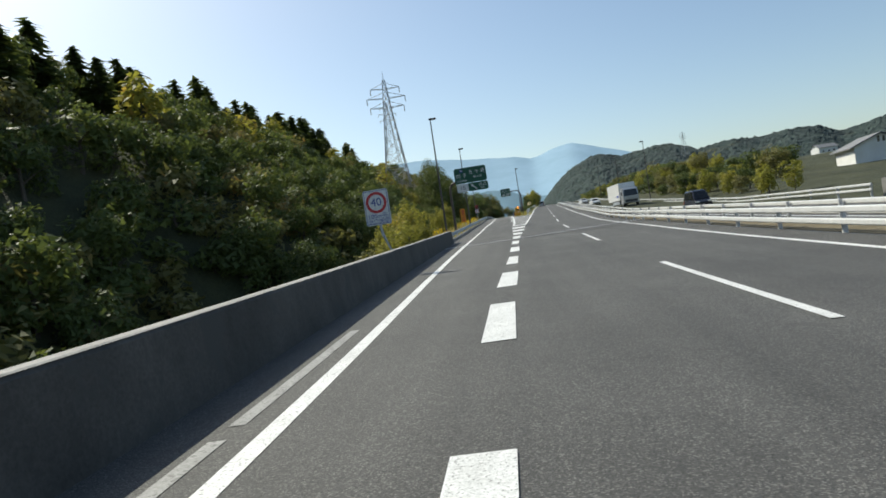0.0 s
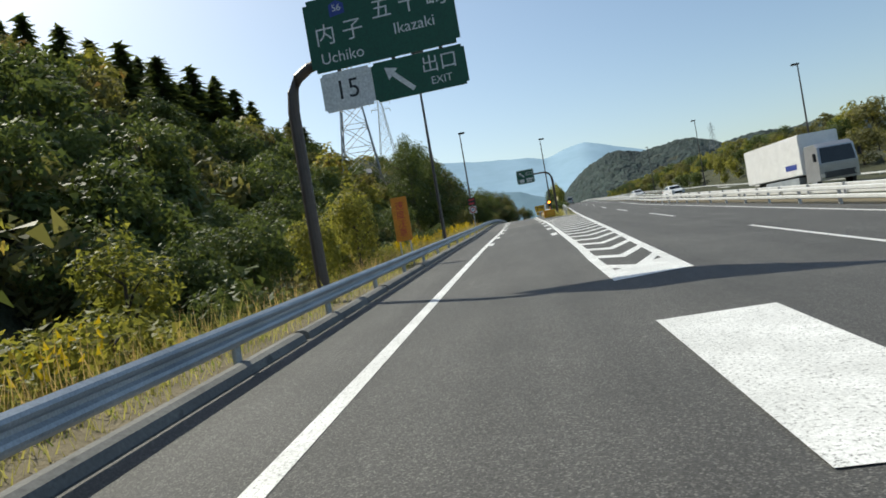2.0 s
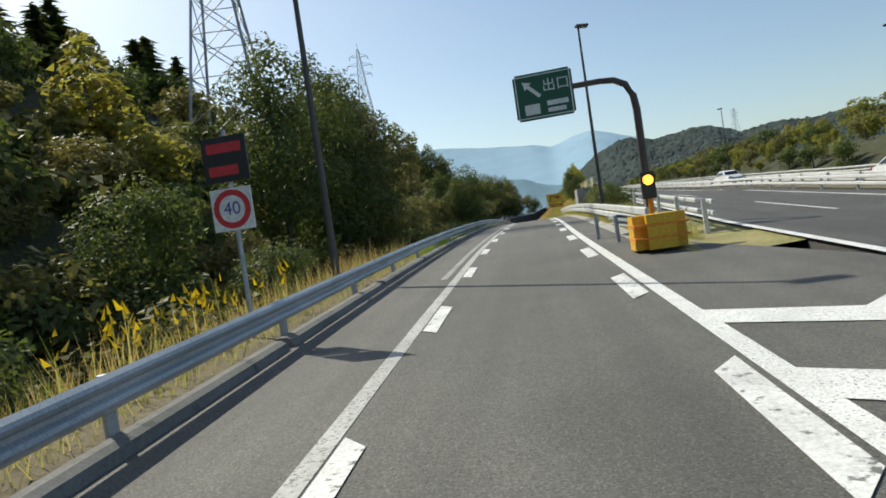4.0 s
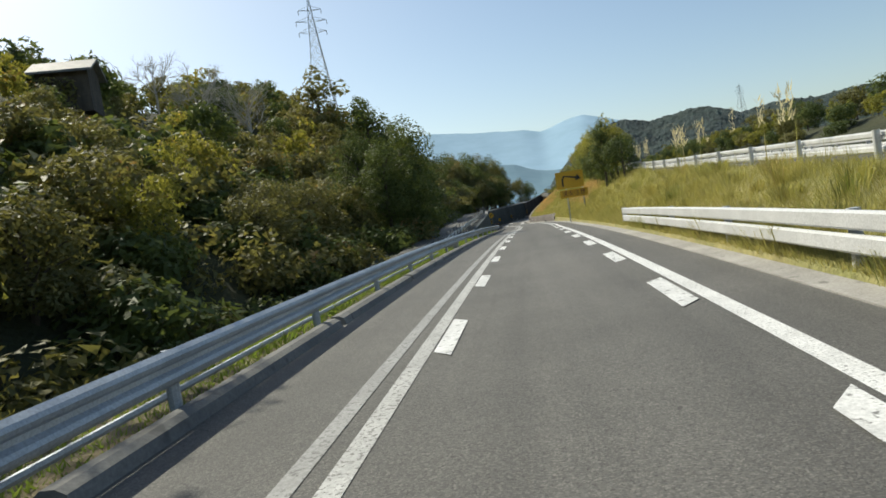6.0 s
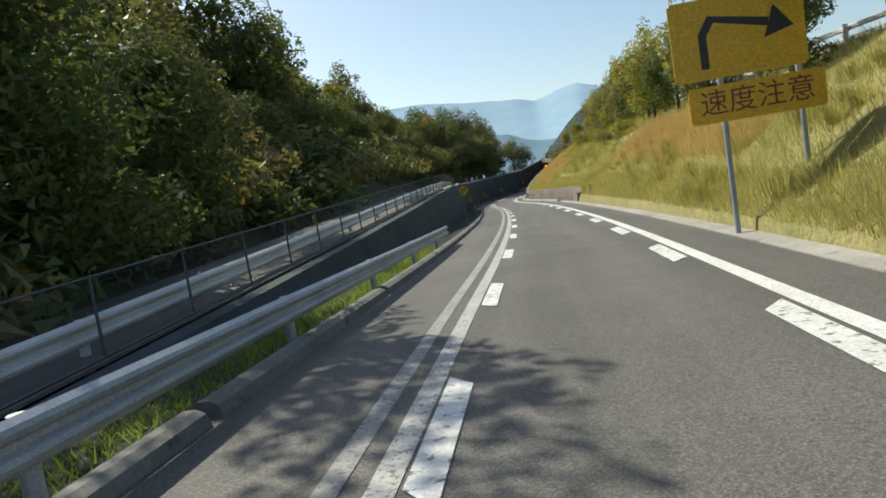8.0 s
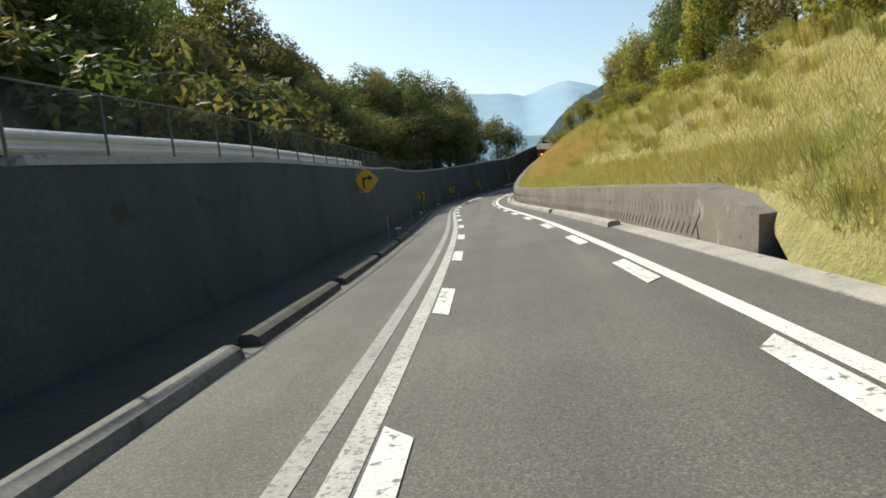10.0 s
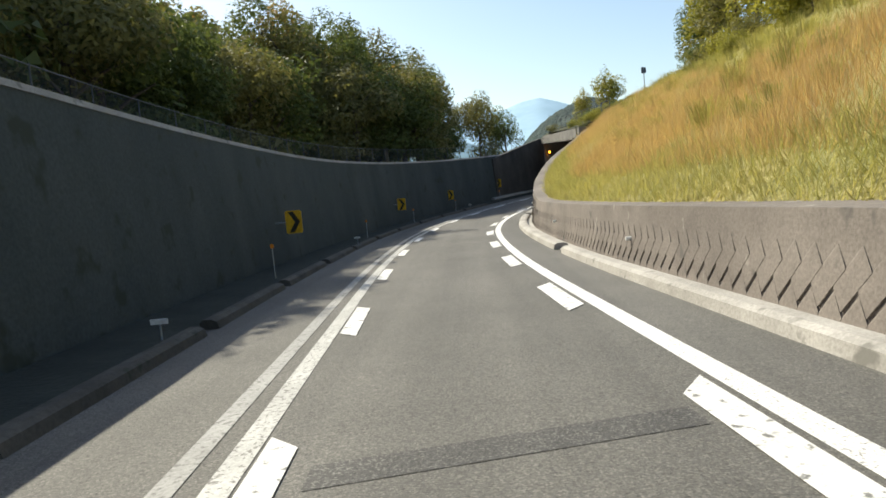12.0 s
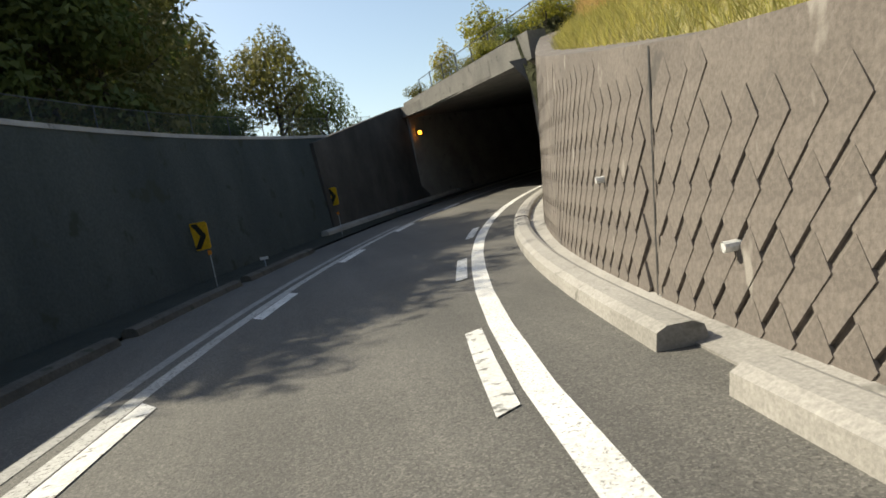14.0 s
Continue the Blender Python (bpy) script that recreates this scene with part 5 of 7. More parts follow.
# wooded hillside left of the road
for j, y in enumerate(np.arange(-14, 430, 5.4)):
    for i, d in enumerate(np.arange(4.0, 58.0, 5.4)):
        yy = float(y + tree_rng.uniform(-2.3, 2.3))
        dd = float(d + tree_rng.uniform(-2.3, 2.3))
        c = on_ramp(min(yy, 300), 0)
        x = c.x - dd - (0 if yy < 300 else 6.0)
        near = 9 if yy < 44 else 11 if yy < 120 else 12.5 if yy < 196 else 10.5
        if dd < near or (yy > 310 and x > -15):
            continue
        z = ground_z(x, yy)
        ridge = dd > 38
        r = tree_rng.random()
        if yy < 190 and ridge and r < 0.75:
            kind, sc, w, sink = "conifer", float(tree_rng.uniform(0.65, 0.95)), 1.35, 0.4
        elif yy > 150 and r < 0.30:
            kind, sc, w, sink = "plumed", float(tree_rng.uniform(0.7, 1.0)), 1.0, 0.3
        elif r < (0.06 if dd < 16 else 0.14):
            kind, sc, w, sink = "light", float(tree_rng.uniform(1.2, 1.7)), 1.4, 0.2
        else:
            kind, sc, w, sink = "broad", float(tree_rng.uniform(0.62, 0.98)), float(tree_rng.uniform(0.9, 1.15)), 0.5
        if yy < 130 and dd < 30 and kind in ("light", "broad"):      # darker leaves stand in for the shade on the lower slope
            kind, sc, w, sink = "dark", min(sc, 0.9), 1.0, 0.5
        if 128 < yy < 196 and dd < 27 and r > 0.25:
            kind, sc, w, sink = "olive", float(tree_rng.uniform(0.45, 0.72)), 1.15, 0.4
        if yy > 236 and dd < 28 and r > 0.35:
            kind, sc, w, sink = "tall", float(tree_rng.uniform(0.68, 0.85)) * (1.0 if dd < 16 else 1.2), 1.15, 0.5
        if 205 < yy < 320 and kind != "conifer":      # low enough to leave the ramp in the sun
            room = (0.85 if 292 < yy < 307 else 1.3 if yy > 288 else 1.2 if yy < 240 or yy > 281 else 0.92) * dd - (z - zr(min(yy, 320)))
            full = {"tall": 14.0, "dark": 7.3, "olive": 7.3, "broad": 7.3, "light": 5.0, "plumed": 7.5}[kind]
            if full * sc > room:
                kind = "broad" if room < 8 else kind
                sc = max(0.4, room / (7.3 if kind == "broad" else full))
        if 186 < yy < 207 and 20 < dd < 44 or 210 < yy < 232 and 24 < dd < 42:      # low growth below the ridge house and the bare trees
            sc *= 0.6
        if dd < 15.5 and 40 < yy < 320:
            plant(kind, x, yy, z - sink, sc, w)
        else:
            plant_far(kind, x, yy, z - sink, sc, w, "woods", (2 if 118 < yy < 205 else 3) if dd < 22 else 5 if dd < 34 else 8)

# undergrowth between the trees
for y in np.arange(-10, 330, 2.9):
    for d in np.arange(6.5, 27, 2.9):
        yy, dd = float(y + tree_rng.uniform(-1.2, 1.2)), float(d + tree_rng.uniform(-1.2, 1.2))
        c = on_ramp(min(yy, 300), 0)
        x = c.x - dd - (0 if yy < 300 else 6.0)
        if dd < (7.5 if yy < 44 else 7.0 if yy < 190 else 9.3) or (yy > 310 and x > -15) or (dd < 11 and 74 < yy < 190):
            continue
        plant_far("scrub", x, yy, ground_z(x, yy) - 0.2, float(tree_rng.uniform(1.2, 1.9)), 1.1, "woods", 2 if 118 < yy < 205 and dd < 19 else 3 if dd < 13 else 7)

# saplings and bushes behind the guard rail
for s, o, k, sc in ((46, -5.4, "light", 0.85), (49, -6.5, "light", 0.9), (51.5, -5.8, "light", 0.9), (54, -6.8, "light", 1.0), (57, -5.2, "bush", 1.1), (60, -6.3, "light", 1.1), (63, -5.4, "bush", 1.2), (66, -7.0, "light", 1.0), (70, -6.2, "bush", 1.3), (73.5, -5.0, "light", 0.7),
                    (77.5, -4.6, "light", 0.95), (79.5, -6.0, "light", 1.0), (81, -4.4, "bush", 0.7), (24, -2.6, "bush", 0.7), (30, -3.4, "light", 0.55), (34, -3.0, "light", 0.6), (37, -3.6, "light", 0.75), (40, -3.2, "light", 0.7), (42.5, -4.2, "light", 0.95),
                    (47, -7.5, "broad", 0.5), (56, -8.5, "light", 1.2), (68, -9, "broad", 0.5), (98, -8, "broad", 0.5), (106, -7.5, "bush", 1.5), (112, -8, "broad", 0.55), (118, -7, "bush", 1.5), (126, -8, "broad", 0.6)):
    p = on_ramp(s, o)
    plant(k, p.x, p.y, ground_z(p.x, p.y) - 0.1 if s > 44 else p.z - 1.2, sc * float(tree_rng.uniform(0.9, 1.1)))
for s, o, sc in ((151.8, -10.6, 1.17), (147, -11.4, 1.14), (141, -13, 1.15)):
    p = on_ramp(s, o)
    plant("tall", p.x, p.y, ground_z(p.x, p.y) - 0.4, sc)
for s, o, high, w in ((162, -14.6, 17.0, 1.1), (159, -16.5, 18.0, 1.0), (165.2, -17.5, 17.5, 1.05), (157, -12.8, 14.0, 1.0)):      # the tall group that overhangs the slope
    p = on_ramp(s, o)
    base = ground_z(p.x, p.y) - 0.4
    plant("tall", p.x, p.y, base, (p.z + high - base) / 14.0, w)
for s, o, sc in ((205, -10, 1.05), (212, -10.5, 1.15), (262, -10, 0.5), (272, -10.5, 0.52), (281, -11, 0.75), (290, -9.8, 0.8)):
    p = on_ramp(s, o)
    plant("broad", p.x, p.y, ground_z(p.x, p.y) - 0.3, sc, 1.0)
for x, y, k, sc, w in ((-8.6, 205.6, "tall", 0.8, 1.1), (-10.4, 215, "tall", 0.66, 1.0), (-12.6, 206, "tall", 0.7, 1.0), (-9.4, 201.5, "tall", 0.68, 1.0), (-9.4, 313.5, "tall", 0.74, 1.0), (-13.5, 313, "tall", 1.0, 1.1), (-16, 316, "tall", 1.15, 1.1), (-9.5, 321, "tall", 0.95, 1.0), (-12, 318, "tall", 1.02, 1.1), (-9.5, 315.5, "tall", 0.9, 1.0), (-14.5, 320, "tall", 1.12, 1.1), (-13, 322, "tall", 0.95, 1.1), (-9, 338, "tall", 1.25, 1.1), (-14, 344, "tall", 1.35, 1.1), (-5.4, 342, "tall", 1.1, 1.0), (-17, 333, "tall", 1.3, 1.1), (-10.5, 330, "tall", 1.0, 1.1), (-7, 349, "tall", 1.25, 1.1), (-12, 337, "tall", 1.3, 1.1), (-20, 341, "tall", 1.4, 1.1), (-3.4, 345, "tall", 0.9, 1.0), (-16, 324, "tall", 1.1, 1.1), (0.9, 329.5, "broad", 1.12, 0.72), (3.8, 335.5, "broad", 0.98, 0.7), (-3, 336, "broad", 0.8, 1.0)):
    plant(k, x, y, max(6.2, ground_z(x, y) - 0.4) if y > 290 else ground_z(x, y) - 0.4, sc, w)

# close row of trees behind the wall, which shades the outside of the curve
for row in (0, 1):
    for k in range(18):
        q = 271.5 + 2.6 * k + 1.3 * row + float(tree_rng.uniform(-0.6, 0.6))
        o = -8.6 - 2.8 * row + float(tree_rng.uniform(-0.5, 0.5))
        high = float(np.interp(q, [270, 276, 281, 285, 287, 289, 291.5, 294, 296, 302, 308, 318], [5.8, 6.6, 9.3, 10.9, 9.9, 8.7, 9.6, 10.1, 10.4, 10.6, 11.4, 12.0])) + float(tree_rng.uniform(-0.7, 0.3)) + 1.6 * row
        if 300.0 < q < 307.6:
            continue
        p = on_ramp(q, o, wall_h(q) - 0.2)
        plant("broad", p.x, p.y, p.z, (high - wall_h(q)) / 7.2, 1.0)

# right bank: trees, bushes
for s, t, k, sc in ((204.6, 0.62, "tall", 0.41), (204.5, 0.85, "light", 1.0), (200.5, 0.85, "broad", 0.45), (208, 0.8, "light", 1.1), (213, 0.75, "broad", 0.5), (217, 0.85, "light", 1.2), (221, 0.7, "broad", 0.55), (226, 0.78, "light", 1.15), (231, 0.86, "broad", 0.55), (236, 0.78, "light", 1.1), (241, 0.85, "broad", 0.6),
                    (292, 0.96, "light", 1.4), (296, 0.99, "broad", 0.72), (300, 0.97, "light", 1.5), (304, 0.99, "broad", 0.75), (308, 0.96, "light", 1.4), (312, 0.98, "broad", 0.7), (286, 0.9, "light", 1.2), (274, 0.7, "bush", 0.8), (278, 0.82, "bush", 0.9), (283.5, 0.66, "bush", 0.75), (289, 0.8, "bush", 0.9), (293, 0.68, "bush", 0.7), (296, 0.84, "bush", 0.85), (300, 0.72, "bush", 0.8), (304, 0.8, "bush", 0.8), (265, 0.72, "bush", 0.8), (258, 0.66, "bush", 0.8), (251, 0.6, "bush", 0.7), (245, 0.7, "bush", 0.8), (256, 1.0, "light", 1.5), (261, 0.97, "broad", 0.75), (266, 1.0, "light", 1.6), (271, 0.98, "broad", 0.8), (277, 1.0, "light", 1.5), (283, 0.99, "broad", 0.7), (288, 0.98, "light", 1.2), (250, 0.97, "broad", 0.7), (243, 0.95, "light", 1.5), (247, 0.9, "light", 1.2), (252, 0.84, "broad", 0.55), (258, 0.92, "broad", 0.6), (263, 0.86, "light", 1.0), (268, 0.94, "broad", 0.55), (274, 0.9, "bush", 1.2), (281, 0.85, "bush", 1.1), (287, 0.75, "bush", 1.0), (291, 0.9, "bush", 1.1), (297, 0.8, "bush", 0.9), (305, 0.9, "bush", 1.0),
                    (139, 0.8, "scrub", 0.8), (142, 0.75, "scrub", 0.75), (144.5, 0.8, "scrub", 0.9), (147, 0.6, "scrub", 0.75), (148, 0.85, "scrub", 0.9), (149.5, 0.7, "scrub", 0.85), (150.5, 0.5, "scrub", 0.6), (151.0, 0.8, "scrub", 0.8), (151.3, 0.35, "scrub", 0.45), (145.5, 0.45, "scrub", 0.5), (142.5, 0.4, "scrub", 0.5), (140, 0.45, "scrub", 0.5)):
    p = bank_at(s, t)
    plant(k, p.x, p.y, p.z - 0.15, sc * float(tree_rng.uniform(0.92, 1.08)), label="" if k in ("bush", "scrub") else "leafy tree on the grassy bank")
for k in range(26):
    y = 309 + 26 * tree_rng.random()
    x = 6.9 + 5.5 * tree_rng.random()
    plant("bush", float(x) + 1.5, float(y), ground_z(float(x) + 1.5, float(y)) - 0.1, float(tree_rng.uniform(0.4, 0.6)), label="scrubby bush on the embankment over the culvert")
plant("light", 15.4, 337, 11.0, 1.15, 1.3, "leafy tree on the grassy bank")
plant("light", 13.6, 341, 11.0, 0.85, 1.2, "leafy tree on the grassy bank")
# trees along the far side of the expressway
for y in np.arange(50, 430, 5.0):
    for d in (24.5, 29.5, 36.0):
        p = on_main(float(y + tree_rng.uniform(-2, 2)), d + float(tree_rng.uniform(-1.8, 1.8)))
        r = tree_rng.random()
        if p.y < 112 and p.x - 2 > 0.43 * (p.y + 3):      # the house stands clear of the trees
            continue
        plant_far("light" if r < 0.45 else "broad" if r < 0.85 else "plumed", p.x, p.y, ground_z(p.x, p.y) - 0.2, float(tree_rng.uniform(0.45, 0.75)) * (1.35 if r < 0.45 else 1.0) * (1.1 if d > 30 else 0.75), 1.15, "roadside", 4)
WOOD_MATS = [M["leaf"], M["leaf_light"], M["leaf_olive"], M["needle"], M["bark"]]
join_woods("hillside_woods", "woods", "dense mixed woods covering the hillside, conifers on the ridge", WOOD_MATS)
join_woods("roadside_woods", "roadside", "yellow-green young trees along the far roadside", WOOD_MATS)


# ---- grass ----
def blades(name, points, hmin, hmax, width, lean, material, label, category="grass", seed=1):
    """Pointed blades; they stand taller in some patches than in others."""
    rng = np.random.default_rng(seed)
    n = len(points)
    P = np.array(points)
    a = rng.uniform(0, 6.28, n)
    mound = np.array([0.95 + 0.75 * noise.noise((x * 0.55, y * 0.55, seed)) for x, y, z in points])
    h = rng.uniform(hmin, hmax, n) * np.clip(mound, 0.35, 1.7)
    side = np.stack([np.cos(a), np.sin(a), 0 * a], 1) * (width * rng.uniform(0.6, 1.3, n))[:, None]
    b = rng.uniform(0, 6.28, n)
    bend = np.stack([np.cos(b), np.sin(b), 0 * b], 1) * (h * lean * rng.uniform(0.2, 1, n))[:, None]
    up = np.stack([0 * h, 0 * h, h], 1)
    verts = np.stack([P - side, P + side, P + bend + up], 1).reshape(-1, 3)
    faces = np.arange(3 * n).reshape(n, 3)
    me = bpy.data.meshes.new(name)
    me.from_pydata(verts.tolist(), [], faces.tolist())
    me.materials.append(material)
    return tagged(new(name, me), label, category, kind="stuff")


def arching_clumps(name, bases, material, label, seed, height=0.9, count=90):
    """Clumps of long leaves that rise and arch over outwards."""
    rng = np.random.default_rng(seed)
    verts, faces = [], []
    for x, y, z, k in bases:
        for _ in range(count):
            a, q = rng.uniform(0, 6.28), rng.uniform(0.15, 0.75)
            h = height * k * rng.uniform(0.55, 1.1)
            d = np.array([math.cos(a), math.sin(a), 0.0])
            w = np.array([-d[1], d[0], 0.0]) * rng.uniform(0.004, 0.008)
            root = np.array([x, y, z]) + d * rng.uniform(0, 0.4) * k
            mid = root + d * q * h * 0.5 + np.array([0, 0, h * 0.8])
            tip = root + d * q * h * 1.3 + np.array([0, 0, h * rng.uniform(0.6, 1.0)])
            i = len(verts)
            verts += [root - w, root + w, mid + w, mid - w, tip]
            faces += [(i, i + 1, i + 2, i + 3), (i + 3, i + 2, i + 4)]
    me = bpy.data.meshes.new(name)
    me.from_pydata([tuple(v) for v in verts], [], faces)
    me.materials.append(material)
    return tagged(new(name, me), label, "grass", kind="stuff")


g = np.random.default_rng(9)


def bank_points(n, s0, s1, t0, t1, patch=None, fill=1.0):
    out = []
    while len(out) < n:
        s, t = g.uniform(s0, s1), g.uniform(t0, t1)
        if patch is not None and noise.noise((s * 0.13, t * 2.2, patch)) < fill - 0.5 - 0.5 * g.random():
            continue
        p = bank_at(s, t)
        out.append((p.x, p.y, p.z - 0.03))
    return out


M["grass_mid"] = leaf_material("yellowing_grass", (0.24, 0.25, 0.085), (0.40, 0.36, 0.16), (0.42, 0.33, 0.17), trans=0.5, dry_at=0.84)
blades("bank_grass", bank_points(60000, 128, 317, 0.0, 0.5) + bank_points(50000, 150, 240, 0.0, 0.2) + bank_points(46000, 240, 316, 0.0, 0.14), 0.14, 0.36, 0.008, 0.9, M["grass_green"], "fresh green grass on the lower bank", seed=2)
blades("bank_yellow_grass", bank_points(110000, 124, 317, 0.02, 1.0), 0.13, 0.34, 0.0065, 0.9, M["grass_mid"], "yellowing green grass over the bank", seed=12)
blades("bank_straw_grass", bank_points(44000, 120, 317, 0.2, 1.0, 3.0, 0.7), 0.2, 0.5, 0.007, 0.7, M["grass_straw"], "straw-coloured dry grass on the bank", seed=3)
blades("bank_rusty_grass", bank_points(28000, 268, 292, 0.08, 0.42, 6.0, 0.6) + bank_points(26000, 290, 317, 0.1, 0.55, 6.0, 0.6) + bank_points(24000, 211, 236, 0.28, 0.72, 8.0, 0.4), 0.3, 0.65, 0.005, 0.5, M["grass_rust"], "rusty orange tall grass on the bank", seed=4)
clump_at = lambda s0, s1, t0, t1, k0, k1: (*bank_at(g.uniform(s0, s1), g.uniform(t0, t1), -0.05), g.uniform(k0, k1))
clumps = [clump_at(155, 240, 0.03, 0.95, 0.5, 1.1) for _ in range(190)] + [clump_at(242, 290, 0.15, 0.95, 0.6, 1.25) for _ in range(230)] + [clump_at(290, 314, 0.35, 0.95, 0.6, 1.2) for _ in range(80)]
arching_clumps("bank_green_clumps", clumps[::2], M["grass_green"], "arching green clumps of tall grass on the bank", 14, 0.55, 110)
arching_clumps("bank_yellow_clumps", clumps[1::2], M["grass_mid"], "arching yellowed clumps of tall grass on the bank", 15, 0.55, 110)


def verge_points(n, s0, s1, o0, o1, drop=False):
    out = []
    for _ in range(n):
        s, o = g.uniform(s0, s1), g.uniform(o0, o1)
        z = float(np.interp(-o, [2.0, 2.2, 3.2, 4.2, 5.6], [0.02, 0.07, 0.04, -0.35, -1.6]))
        p = on_ramp(s, o, z - 0.02)
        out.append(tuple(p))
    return out


blades("verge_grass", verge_points(16000, 46, 130, -4.6, -2.15), 0.08, 0.34, 0.008, 0.6, M["grass_straw"], "dry yellowed grass on the verge", seed=5)
blades("verge_tall_grass", verge_points(9000, 46, 128, -5.4, -2.9), 0.4, 0.95, 0.008, 0.4, M["grass_rust"], "tall withered weeds behind the guard rail", seed=6)
blades("verge_weeds", verge_points(6000, 46, 128, -5.2, -2.6), 0.3, 0.8, 0.012, 0.6, M["grass_green"], "green weeds among the dry grass behind the guard rail", seed=26)
M["weed"] = leaf_material("fresh_weed", (0.13, 0.20, 0.045), (0.27, 0.34, 0.09), (0.34, 0.32, 0.12), trans=0.5, dry_at=0.85)
blades("verge_green_grass", verge_points(34000, 126, 214, -3.0, -2.05) + verge_points(9000, 46, 214, -5.5, -2.4), 0.05, 0.2, 0.012, 1.1, M["weed"], "short green grass along the kerb", seed=7)
gold = verge_points(120, 78, 116, -4.8, -2.9) + verge_points(60, 48, 60, -5, -3)
blades("goldenrod_stems", gold, 0.8, 1.35, 0.02, 0.15, M["grass_green"], "green stems of goldenrod", seed=8)
heads = []
for x, y, z in gold:
    for k in range(7):
        heads.append((x + g.normal() * 0.06, y + g.normal() * 0.06, z + 0.62 + 0.06 * k))
blades("goldenrod_heads", heads, 0.12, 0.2, 0.035, 0.9, M["goldenrod"], "yellow goldenrod flower heads on the verge", "flowers", seed=8)
plumes = [tuple(bank_at(g.uniform(168, 196), g.uniform(0.86, 1.0))) for _ in range(18)]
blades("pampas_stems", plumes, 1.2, 1.9, 0.02, 0.12, M["grass_straw"], "pale stems of pampas grass", seed=10)
tops = []
for i, (x, y, z) in enumerate(plumes):
    for k in range(22):
        tops.append((x + g.normal() * 0.05, y + g.normal() * 0.05, z + 1.1 + 0.035 * k))
blades("pampas_plumes", tops, 0.15, 0.3, 0.02, 0.8, M["plume"], "silvery pampas plumes along the top of the bank", "grass", seed=10)

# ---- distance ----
# Aerial haze is put into the bluish colour and lifted by emission.
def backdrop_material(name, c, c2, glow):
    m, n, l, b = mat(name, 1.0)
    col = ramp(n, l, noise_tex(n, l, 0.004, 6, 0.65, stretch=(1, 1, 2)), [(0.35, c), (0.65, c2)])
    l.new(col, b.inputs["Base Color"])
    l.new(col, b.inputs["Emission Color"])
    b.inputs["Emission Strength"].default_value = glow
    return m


def ridge_sheet(name, profile, dist, foot, material, label, rough, seed, steps=260, kind="structure", lines=9, crowns=0.0):
    """A mountain flank seen from afar: profile of (azimuth, elevation) in degrees; crowns: height of the tree tops that break its outline."""
    az = np.linspace(profile[0][0], profile[-1][0], steps)
    el = np.interp(az, [p[0] for p in profile], [p[1] for p in profile])
    bm = bmesh.new()
    rows = []
    for k in range(lines):
        f = k / (lines - 1)
        row = []
        for i, (a, e) in enumerate(zip(az, el)):
            d = dist * (foot + (1 - foot) * f)
            x, y = d * math.sin(radians(a)), d * math.cos(radians(a))
            z = 3 + (dist * math.tan(radians(e)) - 3) * (f ** 1.15)
            z += rough * noise.fractal((x * 0.006, y * 0.006, seed), 1.0, 2.0, 5) * (0.35 + 0.65 * f)
            if crowns:
                z += crowns * (noise.noise((x * 0.11, y * 0.11, seed)) + 0.7 * noise.noise((x * 0.27, y * 0.27, seed)))
            row.append(bm.verts.new((x, y, z)))
        rows.append(row)
    for u, v in zip(rows, rows[1:]):
        for i in range(steps - 1):
            bm.faces.new((u[i], u[i + 1], v[i + 1], v[i]))
    return thing(name, bm, material, label, "mountain", kind=kind, smooth=not crowns)


M["far_mountain"] = backdrop_material("haze_tinted_mountain", (0.20, 0.31, 0.40), (0.24, 0.36, 0.46), 0.42)
M["mid_mountain"] = backdrop_material("haze_tinted_ridge", (0.08, 0.15, 0.20), (0.11, 0.19, 0.24), 0.35)
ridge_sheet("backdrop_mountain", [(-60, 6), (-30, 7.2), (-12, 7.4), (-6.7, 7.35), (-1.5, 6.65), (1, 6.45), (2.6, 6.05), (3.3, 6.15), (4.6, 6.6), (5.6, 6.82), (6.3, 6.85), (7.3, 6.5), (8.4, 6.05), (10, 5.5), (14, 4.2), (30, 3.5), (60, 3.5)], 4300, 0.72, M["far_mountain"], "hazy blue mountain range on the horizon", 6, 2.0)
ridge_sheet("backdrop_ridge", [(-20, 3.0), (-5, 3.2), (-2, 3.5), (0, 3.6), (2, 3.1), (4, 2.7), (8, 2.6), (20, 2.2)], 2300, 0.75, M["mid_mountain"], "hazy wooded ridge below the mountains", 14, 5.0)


def wood_material(name, c1, c2, c3):
    m, n, l, b = mat(name, 1.0)
    a = ramp(n, l, noise_tex(n, l, 0.012, 4, 0.6), [(0.38, c1), (0.62, c2)])
    f = ramp(n, l, noise_tex(n, l, 0.09, 5, 0.7), [(0.35, (0.45, 0.45, 0.45)), (0.65, (1.4, 1.4, 1.3))])
    col = mixc(n, l, 0.8, a, f, "MULTIPLY")
    col = mixc(n, l, ramp(n, l, noise_tex(n, l, 0.02, 4, 0.6), [(0.62, (0, 0, 0)), (0.72, (1, 1, 1))]), col, c3)
    l.new(col, b.inputs["Base Color"])
    bump(n, l, b, noise_tex(n, l, 0.11, 4, 0.7), 1.0, 6.0)
    return m


